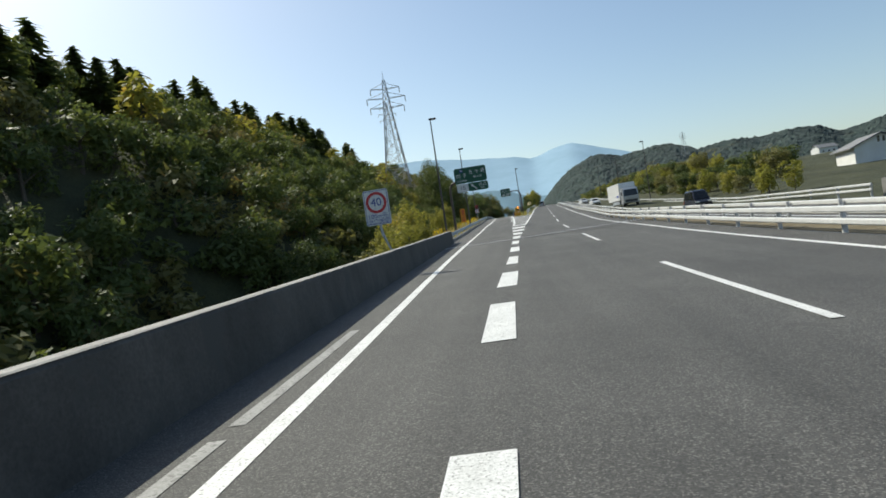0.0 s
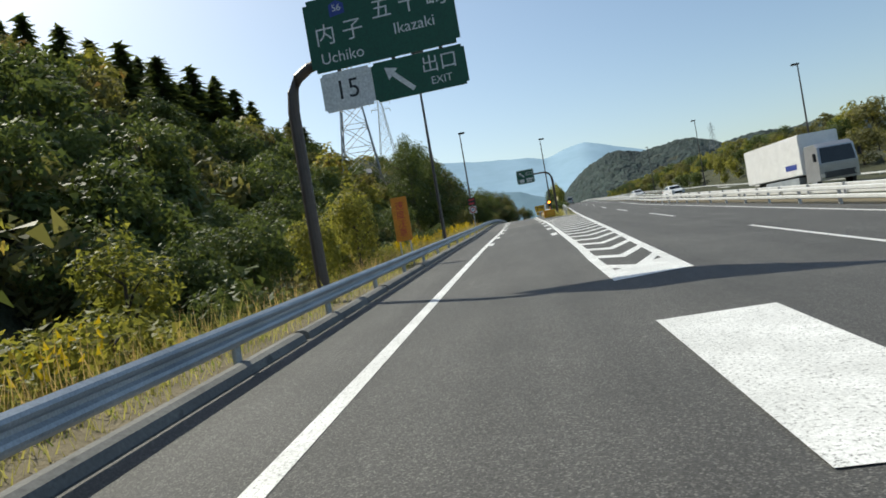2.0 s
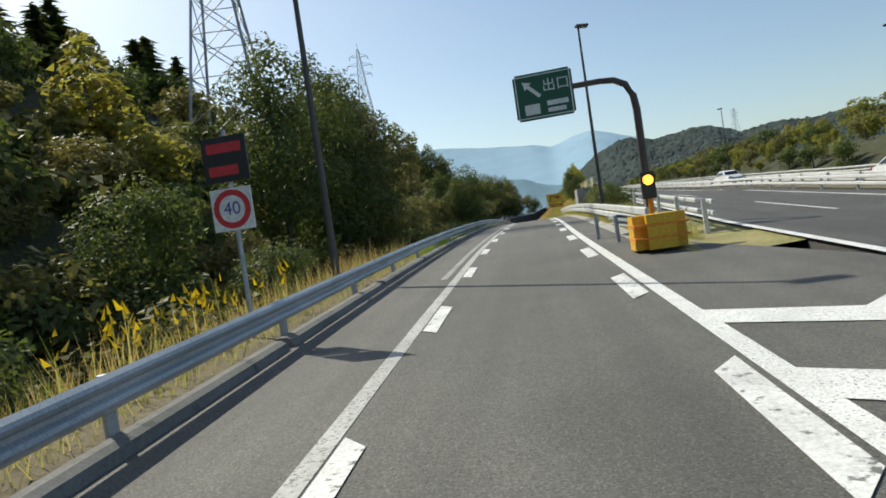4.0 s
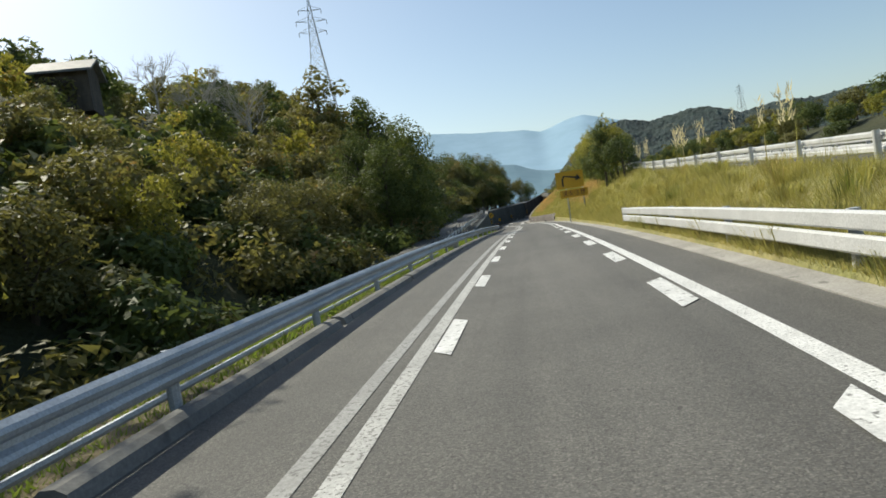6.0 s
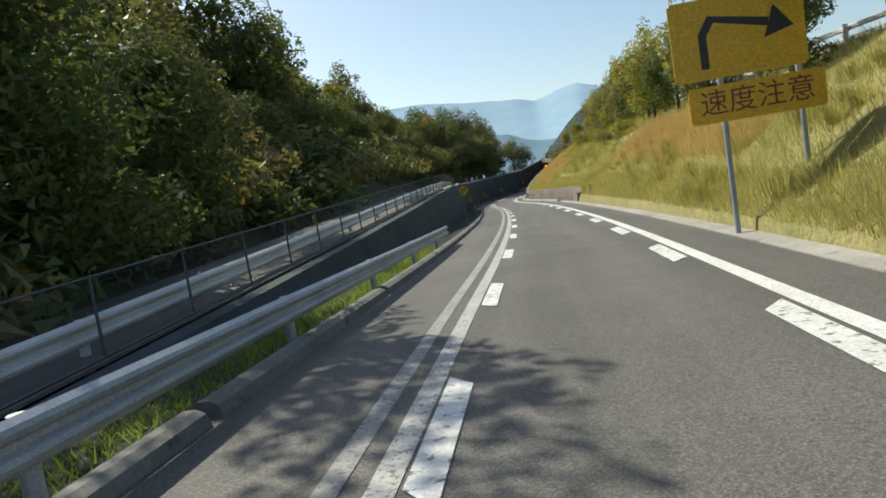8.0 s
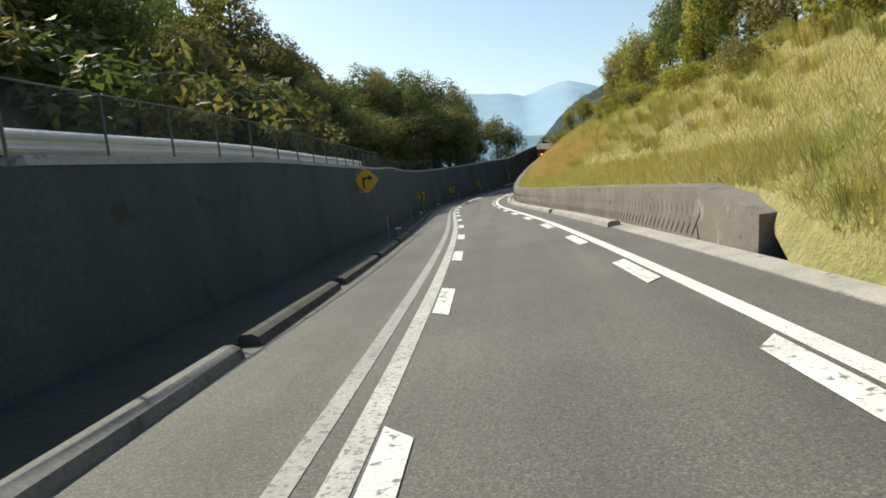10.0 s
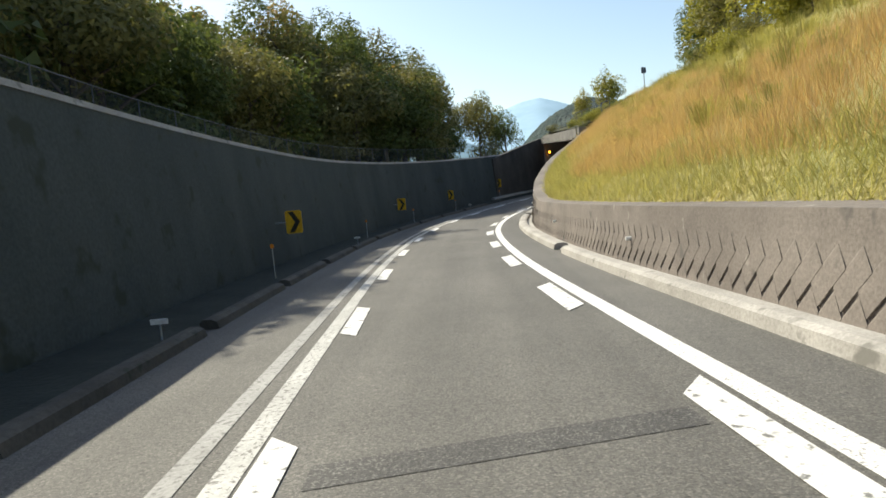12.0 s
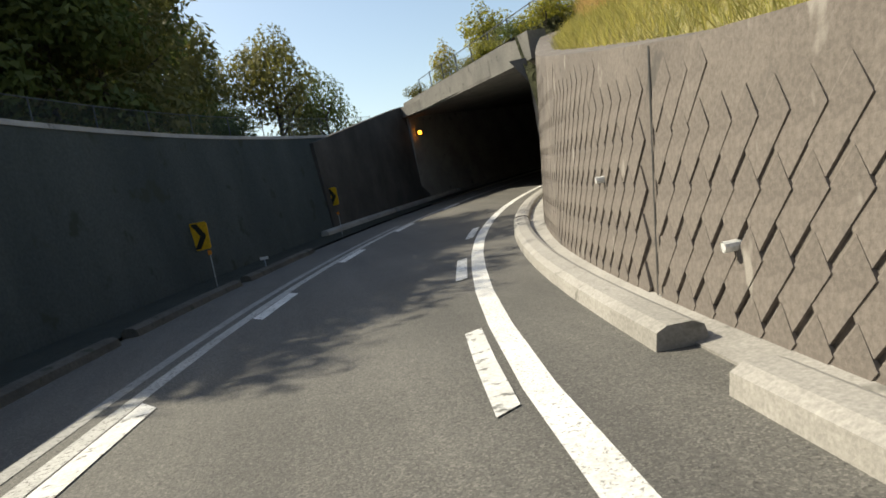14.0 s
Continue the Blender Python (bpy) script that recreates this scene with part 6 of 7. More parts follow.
# A bluish cast for the hazy distance is put into these colours.
M["woods"] = wood_material("far_woods", (0.020, 0.038, 0.038), (0.036, 0.058, 0.052), (0.075, 0.08, 0.05))
HILL = [(2.5, 1.5), (4.2, 3.4), (5.8, 4.7), (7.3, 5.35), (8.6, 5.55), (10.2, 5.1), (13, 5.35), (14.5, 5.2), (16.4, 4.5), (19, 4.9), (21, 4.6), (23, 4.85), (25, 4.7), (26.6, 3.9), (29, 4.3), (33, 4.9), (40, 4.4), (60, 4.0), (80, 3.0)]
ridge_sheet("far_woods", HILL, 1190, 0.52, M["woods"], "wooded hills beyond the expressway", 7, 8.0, steps=560, kind="stuff", lines=70, crowns=3.2)
# ---- power pylons on the ridge ----
def pylon(x, y, z, h, w, turn):
    py = tagged(new("pylon"), "tall grey steel lattice power pylon on the wooded ridge", "pylon", "power pylons")
    py.matrix_basis = pose(x, y, z, 0, 0, turn)

    def half(t):
        return w * ((1 - t) ** 1.15 * 0.5) + 0.35 if t < 0.7 else 0.35 + w * 0.5 * 0.3 ** 1.15 * (1 - (t - 0.7) / 0.3)
    levels = [0, 0.16, 0.31, 0.44, 0.55, 0.64, 0.72, 0.79, 0.86, 0.93, 1.0]
    for sx, sy in ((1, 1), (1, -1), (-1, 1), (-1, -1)):
        bm = bmesh.new()
        tube(bm, [(sx * half(t), sy * half(t), t * h) for t in levels], 0.15, 0.08, n=4)
        part("leg", bm, M["pylon_steel"], py)
    bm = bmesh.new()
    for a, b in zip(levels, levels[1:]):
        ra, rb = half(a), half(b)
        for p, q in (((-1, -1), (1, -1)), ((1, -1), (1, 1)), ((1, 1), (-1, 1)), ((-1, 1), (-1, -1))):
            tube(bm, [(p[0] * ra, p[1] * ra, a * h), (q[0] * rb, q[1] * rb, b * h)], 0.05, n=4)
            tube(bm, [(q[0] * ra, q[1] * ra, a * h), (p[0] * rb, p[1] * rb, b * h)], 0.05, n=4)
            tube(bm, [(p[0] * rb, p[1] * rb, b * h), (q[0] * rb, q[1] * rb, b * h)], 0.05, n=4)
    part("bracing", bm, M["pylon_steel"], py)
    for t, r in ((0.74, 3.4), (0.83, 4.2), (0.92, 3.2)):
        for side in (-1, 1):
            bm = bmesh.new()
            g = half(t)
            tube(bm, [(side * g, -g, t * h), (side * (g + r), 0, t * h + 0.2)], 0.07, n=4)
            tube(bm, [(side * g, g, t * h), (side * (g + r), 0, t * h + 0.2)], 0.07, n=4)
            tube(bm, [(side * g, 0, t * h + 1.5), (side * (g + r), 0, t * h + 0.2)], 0.06, n=4)
            arm = part("cross_arm", bm, M["pylon_steel"], py)
            bm = bmesh.new()
            tube(bm, [(side * (g + r), 0, t * h + 0.15), (side * (g + r), 0, t * h - 1.3)], 0.1, n=6)
            part("insulator", bm, M["concrete"], arm)
    bm = bmesh.new()
    tube(bm, [(0, 0, h), (0, 0, h + 2.2)], 0.09, 0.04, n=4)
    part("peak", bm, M["pylon_steel"], py)


M["pylon_steel"] = surface("pylon_steel", (0.30, 0.32, 0.34), (0.42, 0.44, 0.46), 1.0, 0.55, 0.3, strength=0.05)
pylon(-25.0, 160.8, 17.5, 27.0, 5.6, 12)
pylon(-60.0, 367.0, 45.2, 41.0, 8.3, 18)
pylon(218.0, 790.0, 58.0, 30.0, 7.0, 30)

# ---- vehicles on the expressway ----
M["car_white"] = surface("white_car_paint", (0.70, 0.71, 0.72), (0.78, 0.79, 0.80), 1.5, 0.25, strength=0.01)
M["car_silver"] = surface("silver_car_paint", (0.38, 0.39, 0.41), (0.46, 0.47, 0.49), 1.5, 0.28, 0.5, strength=0.01)
M["car_dark"] = surface("dark_blue_car_paint", (0.018, 0.022, 0.035), (0.03, 0.035, 0.05), 1.5, 0.25, strength=0.01)
M["car_glass"] = surface("dark_car_glass", (0.012, 0.014, 0.016), (0.02, 0.023, 0.026), 1.0, 0.08, strength=0.0)
M["tyre"] = surface("tyre_rubber", (0.015, 0.015, 0.016), (0.03, 0.03, 0.03), 6, 0.9)
M["headlight"] = surface("headlight_glass", (0.6, 0.62, 0.64), (0.75, 0.77, 0.8), 3, 0.1, 0.4, strength=0.0)
M["tail_red"] = flat_material("tail_light_red", (0.45, 0.02, 0.02), 0.2)


def wheel(car, x, y, r):
    bm = bmesh.new()
    bmesh.ops.create_cone(bm, cap_ends=True, segments=20, radius1=r, radius2=r, depth=0.22, matrix=Matrix.Translation((x, y, r)) @ Matrix.Rotation(radians(90), 4, "Y"))
    bmesh.ops.bevel(bm, geom=[e for e in bm.edges if len(e.link_faces) == 2 and e.calc_face_angle(0) > 1.0], offset=0.03, segments=2, affect="EDGES")
    w = part("wheel", bm, M["tyre"], car)
    bm = bmesh.new()
    bmesh.ops.create_cone(bm, cap_ends=True, segments=14, radius1=r * 0.62, radius2=r * 0.55, depth=0.02, matrix=Matrix.Translation((x + math.copysign(0.12, x), y, r)) @ Matrix.Rotation(radians(90), 4, "Y"))
    part("rim", bm, M["galv"], w)


def side_loft(bm, outline, half, tuck=0.0, top=None):
    """A body from a side outline of (y, z), rounded in at its top."""
    hi = max(z for y, z in outline)
    lo = min(z for y, z in outline)
    rings = []
    for k in (-1, -0.86, 0.86, 1):
        ring = []
        for y, z in outline:
            f = (z - lo) / max(0.01, hi - lo)
            inset = tuck * f * f
            e = 1.0 if abs(k) < 1 else 0.0
            yc = sum(p[0] for p in outline) / len(outline)
            ring.append(bm.verts.new((k * (half - inset), y + (yc - y) * (0.0 if e else 0.03), z - (0.0 if e else 0.04 * f))))
        rings.append(ring)
    n = len(outline)
    for u, v in zip(rings, rings[1:]):
        for i in range(n):
            bm.faces.new((u[i], u[(i + 1) % n], v[(i + 1) % n], v[i]))
    bm.faces.new(rings[0][::-1])
    bm.faces.new(rings[-1])


def motor_car(x, y, z, turn, paint, label, kind="saloon"):
    """The car's nose points along its local -y."""
    car = tagged(new("car"), label, "car", "cars on the expressway")
    car.matrix_basis = pose(x, y, z, 0, 0, turn)
    van = kind == "van"
    L = 4.3 if not van else 3.5
    hgt = 1.45 if not van else 1.8
    wide = 0.85 if not van else 0.76
    bm = bmesh.new()
    side_loft(bm, [(-L / 2, 0.3), (-L / 2 - 0.02, 0.62), (-L / 2 + 0.2, 0.78), (-L / 2 + (1.2 if not van else 0.5), 0.95), (L / 2 - (0.5 if not van else 0.05), 0.98), (L / 2, 0.9), (L / 2 + 0.02, 0.45), (L / 2 - 0.1, 0.28)], wide, 0.05)
    part("body", bm, paint, car, smooth=False)
    bm = bmesh.new()
    a, b, c, d = (-L / 2 + 1.15, -0.45, 1.0, 1.75) if not van else (-L / 2 + 0.42, -0.75, 1.66, 1.74)
    side_loft(bm, [(a, 0.93), (b, hgt - 0.1), (b + 0.3, hgt), (c - 0.2, hgt), (c, hgt - 0.1), (d, 0.95)], wide - 0.03, 0.16)
    cabin = part("cabin", bm, paint, car)
    for nm, pts in (("windscreen", ((a - 0.005, b - 0.03))), ("rear_window", ((d + 0.005, c + 0.03)))):
        y0, y1 = pts
        bm = bmesh.new()
        s = -0.02 if nm == "windscreen" else 0.02
        q = [(-wide + 0.14, y0 + s, 0.97), (wide - 0.14, y0 + s, 0.97), (wide - 0.24, y1 + s, hgt - 0.12), (-wide + 0.24, y1 + s, hgt - 0.12)]
        bm.faces.new([bm.verts.new(p) for p in q])
        part(nm, bm, M["car_glass"], cabin)
    for sx in (-1, 1):
        bm = bmesh.new()
        q = [(sx * (wide - 0.015), a + 0.25, 1.0), (sx * (wide - 0.015), d - 0.3, 1.0), (sx * (wide - 0.135), c - 0.15, hgt - 0.13), (sx * (wide - 0.135), b + 0.25, hgt - 0.13)]
        bm.faces.new([bm.verts.new(p) for p in q])
        part("side_window", bm, M["car_glass"], cabin)
        bm = bmesh.new()
        box(bm, sx * (wide - 0.2) - 0.16, sx * (wide - 0.2) + 0.16, -L / 2 - 0.04, -L / 2 + 0.1, 0.6, 0.74)
        part("headlight", bm, M["headlight"], car)
        bm = bmesh.new()
        box(bm, sx * (wide - 0.12) - 0.1, sx * (wide - 0.12) + 0.1, L / 2 - 0.06, L / 2 + 0.045, 0.66, 0.9)
        part("tail_light", bm, M["tail_red"], car)
        for yy in (-L / 2 + 0.75, L / 2 - 0.75):
            wheel(car, sx * (wide - 0.1), yy, 0.3)
    bm = bmesh.new()
    box(bm, -0.45, 0.45, -L / 2 - 0.045, -L / 2 - 0.01, 0.36, 0.54)
    part("grille", bm, M["tyre"], car)
    return car


def box_truck(x, y, z, turn):
    tr = tagged(new("truck"), "white box lorry with a pale cab on the opposite carriageway", "truck")
    tr.matrix_basis = pose(x, y, z, 0, 0, turn)
    bm = bmesh.new()
    box(bm, -1.22, 1.22, -2.9, 6.2, 1.05, 3.65)
    bmesh.ops.bevel(bm, geom=bm.edges[:], offset=0.06, segments=2, affect="EDGES")
    cargo = part("cargo_box", bm, M["car_white"], tr)
    bm = bmesh.new()
    for sx in (-1, 1):
        box(bm, sx * 1.225 - 0.006, sx * 1.225 + 0.006, -2.2, -0.6, 1.5, 1.85)
    part("stripe", bm, M["blue"], cargo, "blue mark on the white side")
    bm = bmesh.new()
    side_loft(bm, [(-4.85, 0.5), (-4.9, 1.5), (-4.75, 2.55), (-4.4, 2.8), (-3.05, 2.8), (-3.05, 0.5)], 1.15, 0.1)
    cab = part("cab", bm, M["car_silver"], tr)
    bm = bmesh.new()
    q = [(-1.0, -4.925, 1.55), (1.0, -4.925, 1.55), (0.93, -4.79, 2.48), (-0.93, -4.79, 2.48)]
    bm.faces.new([bm.verts.new(p) for p in q])
    part("windscreen", bm, M["car_glass"], cab)
    bm = bmesh.new()
    box(bm, -0.9, 0.9, -4.95, -4.86, 0.62, 1.0)
    part("grille", bm, M["car_dark"], cab)
    for sx in (-1, 1):
        bm = bmesh.new()
        box(bm, sx * 0.95 - 0.14, sx * 0.95 + 0.14, -4.95, -4.84, 0.68, 0.9)
        part("headlight", bm, M["headlight"], cab)
        bm = bmesh.new()
        box(bm, sx * 1.3 - 0.08, sx * 1.3 + 0.08, -4.85, -4.75, 1.7, 2.2)
        part("mirror", bm, M["tyre"], cab)
        for yy in (-4.0, 3.6, 4.7):
            wheel(tr, sx * 1.0, yy, 0.45)
    bm = bmesh.new()
    box(bm, -0.45, 0.45, -4.4, 6.1, 0.6, 1.04)
    part("chassis", bm, M["tyre"], tr)
    bm = bmesh.new()
    box(bm, -1.2, 1.2, -2.2, 3.0, 0.5, 0.95)
    part("side_guard", bm, M["galv"], tr)


p = on_main(99, 14.6)
box_truck(p.x, p.y, p.z, 2)
for y, o, turn, paint, label, kind in ((60, 16.4, 2, "car_dark", "dark blue van on the opposite carriageway", "van"), (140, 13.4, 3, "car_white", "white saloon car on the opposite carriageway", "saloon"), 
                                       (176, 13.2, 4, "car_white", "white saloon car on the opposite carriageway", "saloon"), (226, 1.75, 176, "car_silver", "small silver van ahead on the expressway", "van")):
    p = on_main(y, o)
    motor_car(p.x, p.y, p.z + 0.01, turn, M[paint], label, kind)

# ---- houses ----
M["roof_grey"] = surface("grey_roof_tile", (0.16, 0.16, 0.165), (0.24, 0.24, 0.245), 1.2, 0.7, grain=12, strength=0.4)
M["plaster"] = surface("white_plaster", (0.66, 0.66, 0.63), (0.76, 0.76, 0.74), 0.6, 0.85, grain=14)


def house(x, y, z, turn, lx, ly, eave, top, label, dark=False):
    h = tagged(new("house"), label, "house")
    h.matrix_basis = pose(x, y, z, 0, 0, turn)
    wall_m = M["bark"] if dark else M["plaster"]
    bm = bmesh.new()
    v = [bm.verts.new(q) for q in ((-lx, -ly, -2), (lx, -ly, -2), (lx, ly, -2), (-lx, ly, -2), (-lx, -ly, eave), (lx, -ly, eave), (lx, ly, eave), (-lx, ly, eave), (-lx, 0, top - 0.1), (lx, 0, top - 0.1))]
    for f in ((0, 1, 5, 4), (2, 3, 7, 6), (1, 2, 6, 9, 5), (3, 0, 4, 8, 7), (4, 5, 9, 8), (6, 7, 8, 9), (3, 2, 1, 0)):
        bm.faces.new([v[i] for i in f])
    part("wall", bm, wall_m, h)
    for sy in (-1, 1):
        bm = bmesh.new()
        a = [(-lx - 0.5, sy * (ly + 0.7), eave - 0.3), (lx + 0.5, sy * (ly + 0.7), eave - 0.3), (lx + 0.5, 0, top), (-lx - 0.5, 0, top)]
        lo = [bm.verts.new(q) for q in a]
        hi = [bm.verts.new((q[0], q[1], q[2] + 0.18)) for q in a]
        bm.faces.new(lo)
        bm.faces.new(hi[::-1])
        for i in range(4):
            bm.faces.new((lo[i], lo[(i + 1) % 4], hi[(i + 1) % 4], hi[i]))
        part("roof", bm, M["roof_grey"], h)
    if not dark:
        for k, (wx, wz) in enumerate(((-lx * 0.55, 1.0), (lx * 0.05, 1.0), (lx * 0.6, 1.1))):
            bm = bmesh.new()
            box(bm, wx - 0.6, wx + 0.6, -ly - 0.04, -ly + 0.05, wz, wz + 1.1)
            wd = part("window", bm, M["galv"], h)
            bm = bmesh.new()
            box(bm, wx - 0.52, wx + 0.52, -ly - 0.05, -ly - 0.041, wz + 0.08, wz + 1.02)
            part("pane", bm, M["car_glass"], wd)
        for wy in (-0.35, 0.35):
            bm = bmesh.new()
            box(bm, -lx - 0.05, -lx + 0.02, wy - 0.16, wy + 0.16, eave + 0.2, eave + 1.1)
            part("window", bm, M["car_glass"], h)


house(59.9, 105.9, 2.5, 80, 4.6, 3.7, 3.9, 5.4, "white plastered house with a grey tiled gable roof")
house(-35.5, 203.0, 21.7, 20, 2.0, 1.6, 1.5, 2.5, "dark wooden house with a grey roof on the ridge", True)
house(200.0, 420.0, 20.0, 10, 6.0, 4.0, 4.0, 6.0, "white plastered house with a grey tiled gable roof")

# concrete wall at the start of the far roadside
bm = bmesh.new()
sweep(bm, on_main, span(-70, 36, 6), [(20.5, -0.5), (20.5, 0.95), (20.8, 0.95), (20.9, -0.5)])
thing("wall_far_parapet", bm, M["concrete_dark"], "grimy concrete parapet on the far side of the expressway", "wall", kind="structure")

# concrete panel standing on the bank, and small boxes
bm = bmesh.new()
p = on_ramp(152.3, 5.35)
box(bm, -0.15, 0.85, -0.1, 2.4, -0.6, 1.6, pose(p.x, p.y, p.z + 0.35, 0, 0, 0))
bmesh.ops.bevel(bm, geom=bm.edges[:], offset=0.03, segments=2, affect="EDGES")
thing("concrete_abutment", bm, M["concrete"], "pale weathered concrete block standing in the bank's ivy", "abutment")
bm = bmesh.new()
box(bm, -0.18, 0.18, -0.14, 0.14, -0.1, 0.26, ramp_pose(190.5, 5.25, 0.15, 12))
bmesh.ops.bevel(bm, geom=bm.edges[:], offset=0.03, segments=2, affect="EDGES")
thing("marker_block", bm, M["concrete"], "small pale concrete block in the grass at the bank's foot", "block")
sn = tagged(new("signal_post"), "small dark box on a slim post at the expressway's edge", "signal post")
sn.matrix_basis = pose(16.85, 327.0, ground_z(16.85, 327.0), 0, 0, 10)
zt = 14.0 - ground_z(16.85, 327.0)
bm = bmesh.new()
tube(bm, [(0, 0, -0.3), (0, 0, zt)], 0.05, n=8)
part("post", bm, M["galv"], sn)
bm = bmesh.new()
box(bm, -0.2, 0.2, -0.1, 0.15, zt - 0.1, zt + 0.45)
bmesh.ops.bevel(bm, geom=bm.edges[:], offset=0.03, segments=2, affect="EDGES")
part("housing", bm, M["car_dark"], sn)

# bare pale trees on the ridge
M["pale_bark"] = surface("pale_bark", (0.34, 0.31, 0.27), (0.48, 0.45, 0.40), 2, 0.9, grain=14)


def bare_tree(x, y, z, h, seed):
    rng = np.random.default_rng(seed)
    t = tagged(new("tree"), "bare pale-barked tree with fine upright twigs on the ridge", "tree", "bare ridge trees")
    t.location = (x, y, z)
    bm = bmesh.new()
    tube(bm, [(0, 0, -0.5), (0.1, 0.05, h * 0.4), (0, 0.1, h * 0.62)], 0.16, 0.09, n=6)
    part("trunk", bm, M["pale_bark"], t)
    bm = bmesh.new()

    def grow(base, d, length, r, depth):
        end = base + d * length
        tube(bm, [base, base.lerp(end, 0.5) + Vector(rng.normal(size=3)) * 0.05 * length, end], r, r * 0.5, n=4, cap=False)
        if depth:
            for _ in range(4):
                nd = (d + Vector(rng.normal(size=3)) * 0.55 + Vector((0, 0, 0.15))).normalized()
                grow(base.lerp(end, float(rng.uniform(0.45, 1.0))), nd, length * 0.62, r * 0.5, depth - 1)
    for k in range(6):
        a = rng.uniform(0, 6.28)
        grow(Vector((0, 0, h * rng.uniform(0.28, 0.6))), Vector((math.cos(a) * 0.7, math.sin(a) * 0.7, 0.8)).normalized(), h * 0.32, 0.07, 3)
    part("crown", bm, M["pale_bark"], t)


for k, (x, y, h) in enumerate(((-30.5, 228, 8.5), (-34.5, 225, 8.0), (-27.5, 220, 7.5), (-32, 218, 8.0), (-37.5, 220, 8.0))):
    bare_tree(x, y, ground_z(x, y), h, k)

# ---- repairs in the carriageway ----
M["tar"] = surface("tar_seal", (0.022, 0.022, 0.023), (0.04, 0.04, 0.04), 3, 0.55, grain=20)


def tar_line(name, pts, w, label, seed):
    bm = bmesh.new()
    rng = np.random.default_rng(seed)
    fine = []
    for (s0, o0), (s1, o1) in zip(pts, pts[1:]):
        for k in range(8):
            t = k / 8
            fine.append((s0 + (s1 - s0) * t + rng.normal() * 0.03, o0 + (o1 - o0) * t + rng.normal() * 0.02))
    rows = []
    for i, (s, o) in enumerate(fine):
        a, b = fine[max(0, i - 1)], fine[min(len(fine) - 1, i + 1)]
        d = Vector((b[0] - a[0], b[1] - a[1])).normalized()
        ww = w * rng.uniform(0.5, 1.3)
        rows.append((bm.verts.new(on_ramp(s - d.y * ww, o + d.x * ww, 0.005)), bm.verts.new(on_ramp(s + d.y * ww, o - d.x * ww, 0.005))))
    for (a, b), (c, d) in zip(rows, rows[1:]):
        bm.faces.new((a, b, d, c))
    thing(name, bm, M["tar"], label, "road repair", kind="structure")


tar_line("tar_seam", [(141.5, 1.75), (143.6, 1.95), (146.0, 2.3), (147.0, 2.4)], 0.006, "dark tar seam wandering along the ramp", 1)
tar_line("tar_seam", [(209.9, 0.45), (210.4, 1.3), (211.2, 2.4), (211.7, 3.2)], 0.014, "dark tar seam across the ramp", 2)
tar_line("tar_seam", [(226.0, 0.35), (226.4, 1.5), (227.2, 2.8), (227.6, 4.2)], 0.05, "thin crack across the ramp", 3)
for k, (s0, s1) in enumerate(((-4.5, 0.2), (0.5, 2.3), (2.7, 7.6), (-12.0, -5.0))):
    bm = bmesh.new()
    strip(bm, on_ramp, span(s0, s1, 1.0), -0.52, -0.36, 0.006)
    thing("worn_line", bm, M["paint_worn"], "patchy worn grey line beside the edge line", "road marking", "worn line stretches", "structure")

# ---- diagonal blocks of the inner retaining wall ----
BED, COURSE = 0.282, 0.564        # across and along the climbing courses
ALONG, ACROSS = Vector((-0.17, 0, -0.225)).normalized(), Vector((-0.34, 0, 0.45)).normalized()


def block_mesh():
    """A block laid on the diagonal: its face swells to a proud lower edge and falls off in a chamfer along the upper one."""
    bm = bmesh.new()
    out = Vector((0, 1, 0))
    rings = []
    for a, low, high in ((-0.488, 0.001, 0.001), (-0.44, 0.006, 0.005), (-0.26, 0.007, 0.006), (0.478, 0.007, 0.010)):
        rings.append([bm.verts.new(ALONG * (a * BED * 0.982) + ACROSS * (b * COURSE * 0.985) + out * y) for b, y in ((-0.49, low), (0.49, high))])
    for u, v in zip(rings, rings[1:]):
        bm.faces.new((u[0], u[1], v[1], v[0]))
    front = [r[0] for r in rings] + [r[1] for r in rings[::-1]]
    back = [bm.verts.new(v.co - out * (v.co.y + 0.02)) for v in front]
    for i in range(8):
        bm.faces.new((front[i], front[(i + 1) % 8], back[(i + 1) % 8], back[i]))
    bmesh.ops.recalc_face_normals(bm, faces=bm.faces[:])
    return bm


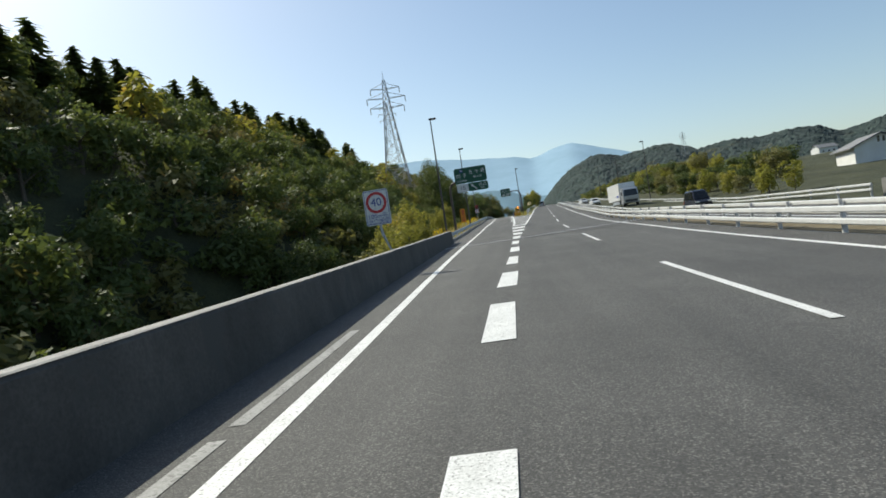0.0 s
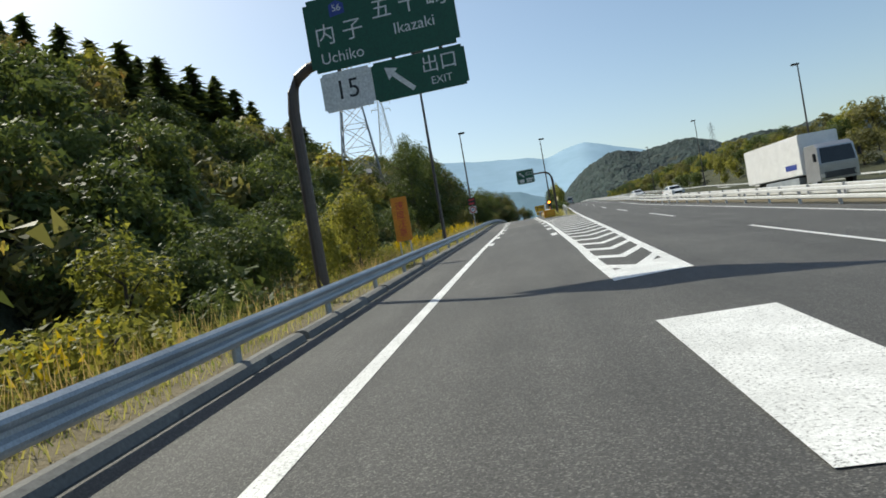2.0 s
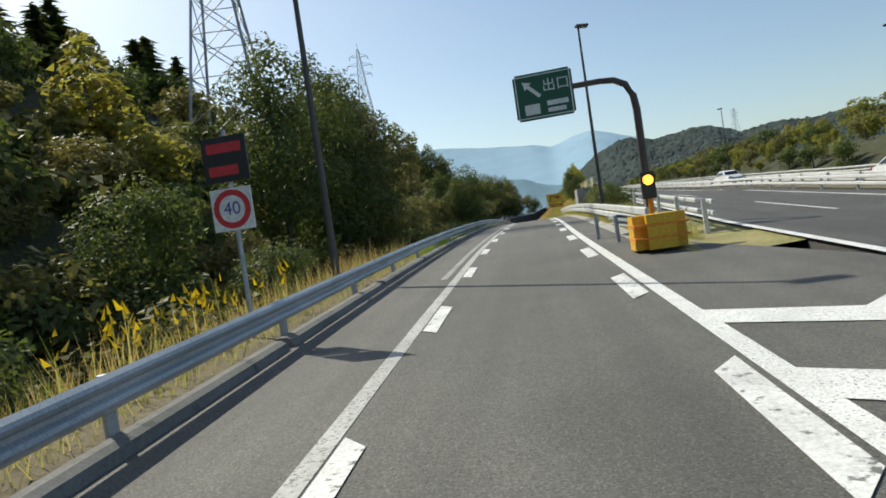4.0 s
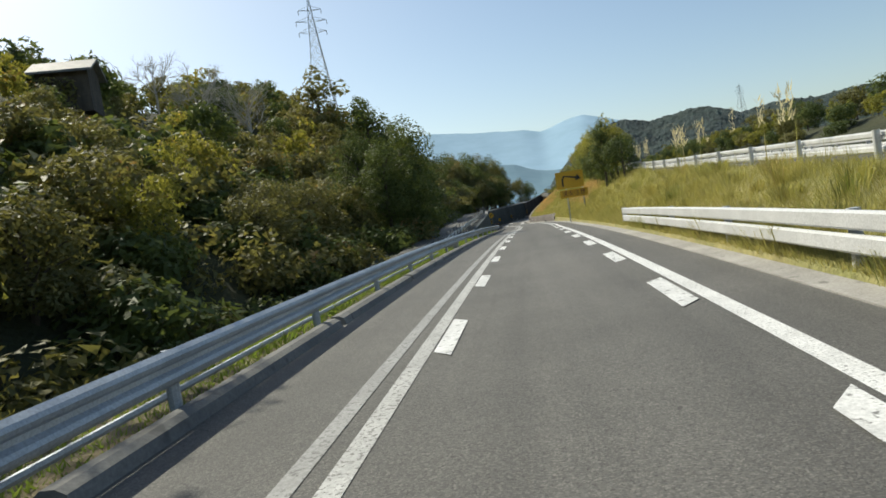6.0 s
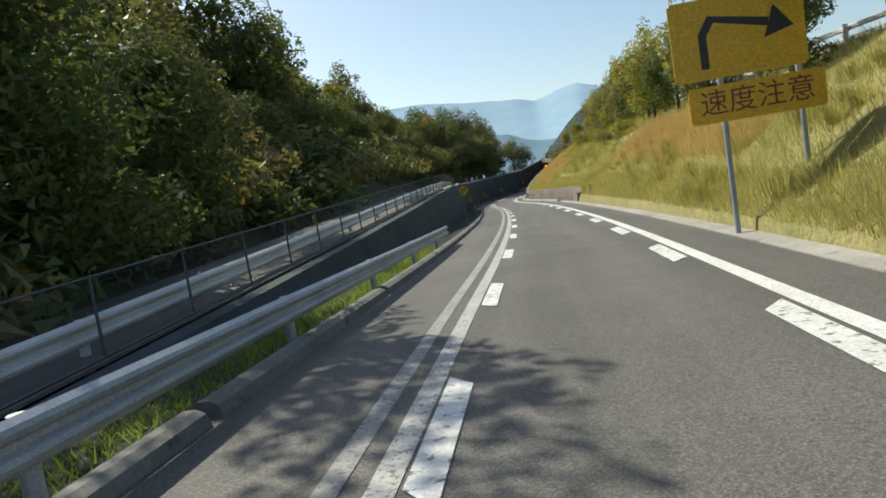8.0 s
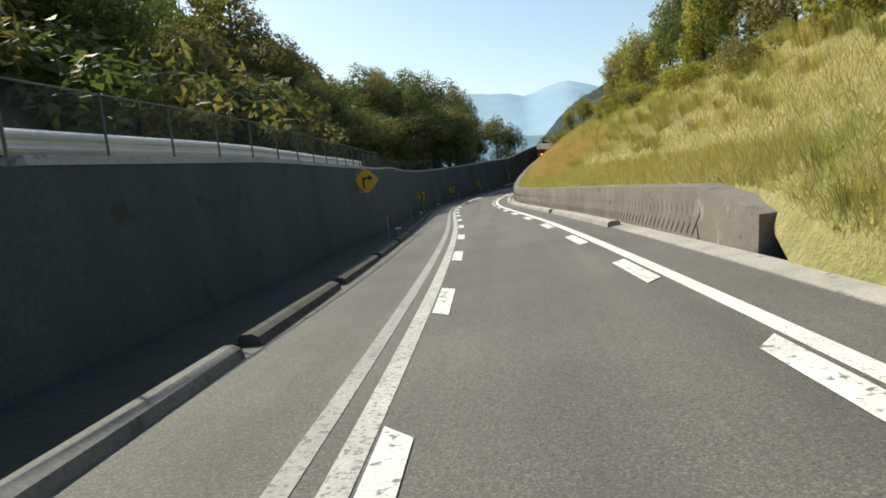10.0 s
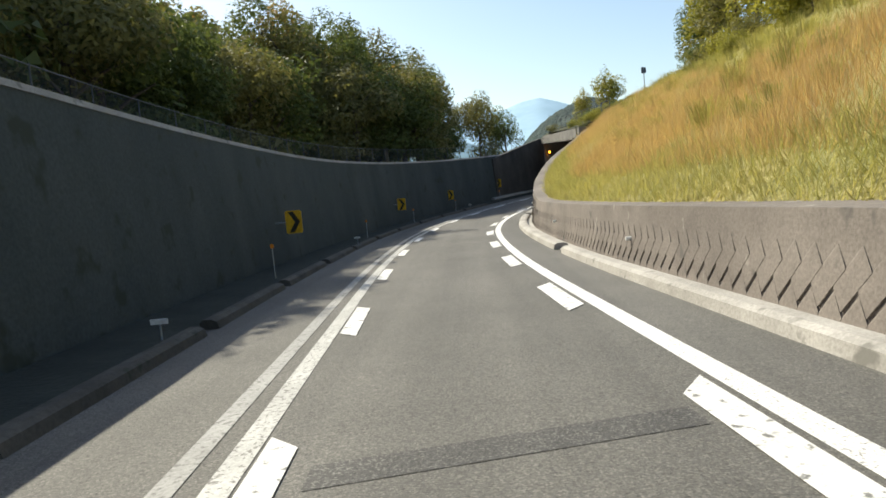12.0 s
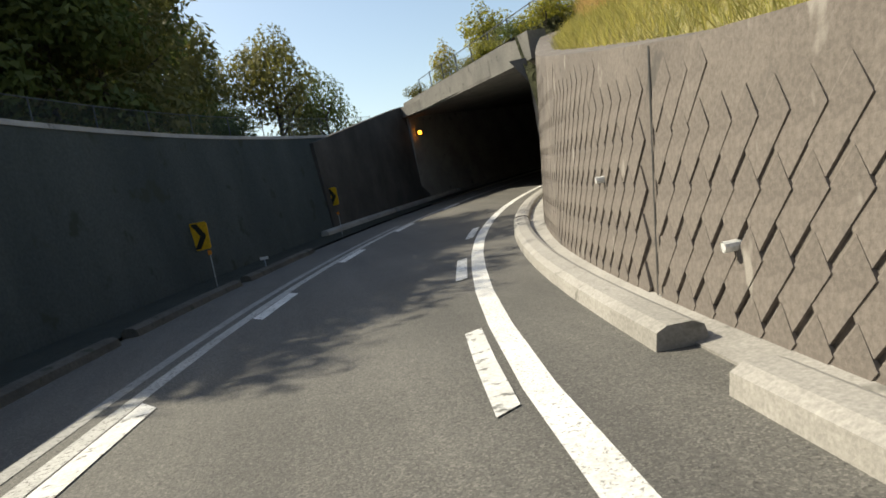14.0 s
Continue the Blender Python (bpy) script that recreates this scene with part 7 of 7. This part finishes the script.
BLOCK_MESH = finish("block", block_mesh(), M["block"])
near_blocks, far_rows = [], []
for j in range(-160, 160):
    for i in range(-420, 20):
        q = ALONG * (i * BED) + ACROSS * ((j + 0.5 * (i % 2)) * COURSE)
        s, h = 242.0 + q.x, q.z
        if not (242.2 < s < 317.2 and -0.05 < h) or h + 0.2 > rwall_h(s) - 0.1 or abs(s - 301.7) < 0.2:
            continue
        base, up = rwall_at(s, h), rwall_at(s, h + 1)
        th = float(np.interp(s, S_GRID, _hd))
        X = Vector((-math.sin(th), math.cos(th), 0))
        Zv = (up - base).normalized()
        Yv = Zv.cross(X)
        m = Matrix((X, Yv, Zv)).transposed().to_4x4()
        m.translation = base
        m = m @ Matrix.Rotation(radians(-5.0), 4, "Y")
        (near_blocks if 289.5 < s < 306.5 and len(near_blocks) < 300 else far_rows).append(m)
for m in near_blocks:
    ob = new("block", BLOCK_MESH)
    ob.parent = WALL_RIGHT
    ob.matrix_basis = m
bm = bmesh.new()
co = [v.co.copy() for v in BLOCK_MESH.vertices]
fc = [tuple(p.vertices) for p in BLOCK_MESH.polygons]
all_v, all_f = [], []
for m in far_rows:
    k = len(all_v)
    all_v += [tuple(m @ c) for c in co]
    all_f += [tuple(i + k for i in f) for f in fc]
me = bpy.data.meshes.new("block_courses")
me.from_pydata(all_v, [], all_f)
me.materials.append(M["block"])
ob = new("block_courses", me)
ob.parent = WALL_RIGHT
ob["kind"] = "stuff"
# upright joint, drain pipe ends
bm = bmesh.new()
for a, b in zip(span(0.05, rwall_h(301.7) - 0.02, 0.4), span(0.05, rwall_h(301.7) - 0.02, 0.4)[1:]):
    q = [rwall_at(s, hh, 0.012) for s, hh in ((301.68, a), (301.72, a), (301.72, b), (301.68, b))]
    bm.faces.new([bm.verts.new(c) for c in q])
part("wall_joint", bm, M["tar"], WALL_RIGHT)
for s, hh in ((293.2, 0.75), (297.2, 0.8), (298.6, 1.35), (300.2, 0.62), (303.4, 1.1), (284, 0.55), (276, 0.5), (267.5, 0.55)):
    bm = bmesh.new()
    a, b = rwall_at(s, hh, 0.10), rwall_at(s, hh, -0.05)
    tube(bm, [b, a], 0.04, n=10, cap=False)
    tube(bm, [a, a.lerp(b, 0.3)], 0.032, n=10)
    part("drain_pipe", bm, M["white"], WALL_RIGHT)
# darker repaired bands across the ramp
for s0, s1, slant in ((178.59, 178.94, 0.34), (267.69, 268.02, 0.15)):
    bm = bmesh.new()
    rows = [[bm.verts.new(on_ramp(q + slant * (o - 0.5), o, 0.004)) for q in (s0, s1)] for o in span(0.48, 2.85, 0.3)]
    for u, v in zip(rows, rows[1:]):
        bm.faces.new((u[0], v[0], v[1], u[1]))
    thing("road_patch", bm, M["asphalt"], "dark narrow repaired band across the ramp", "road repair", "repaired bands", "structure")
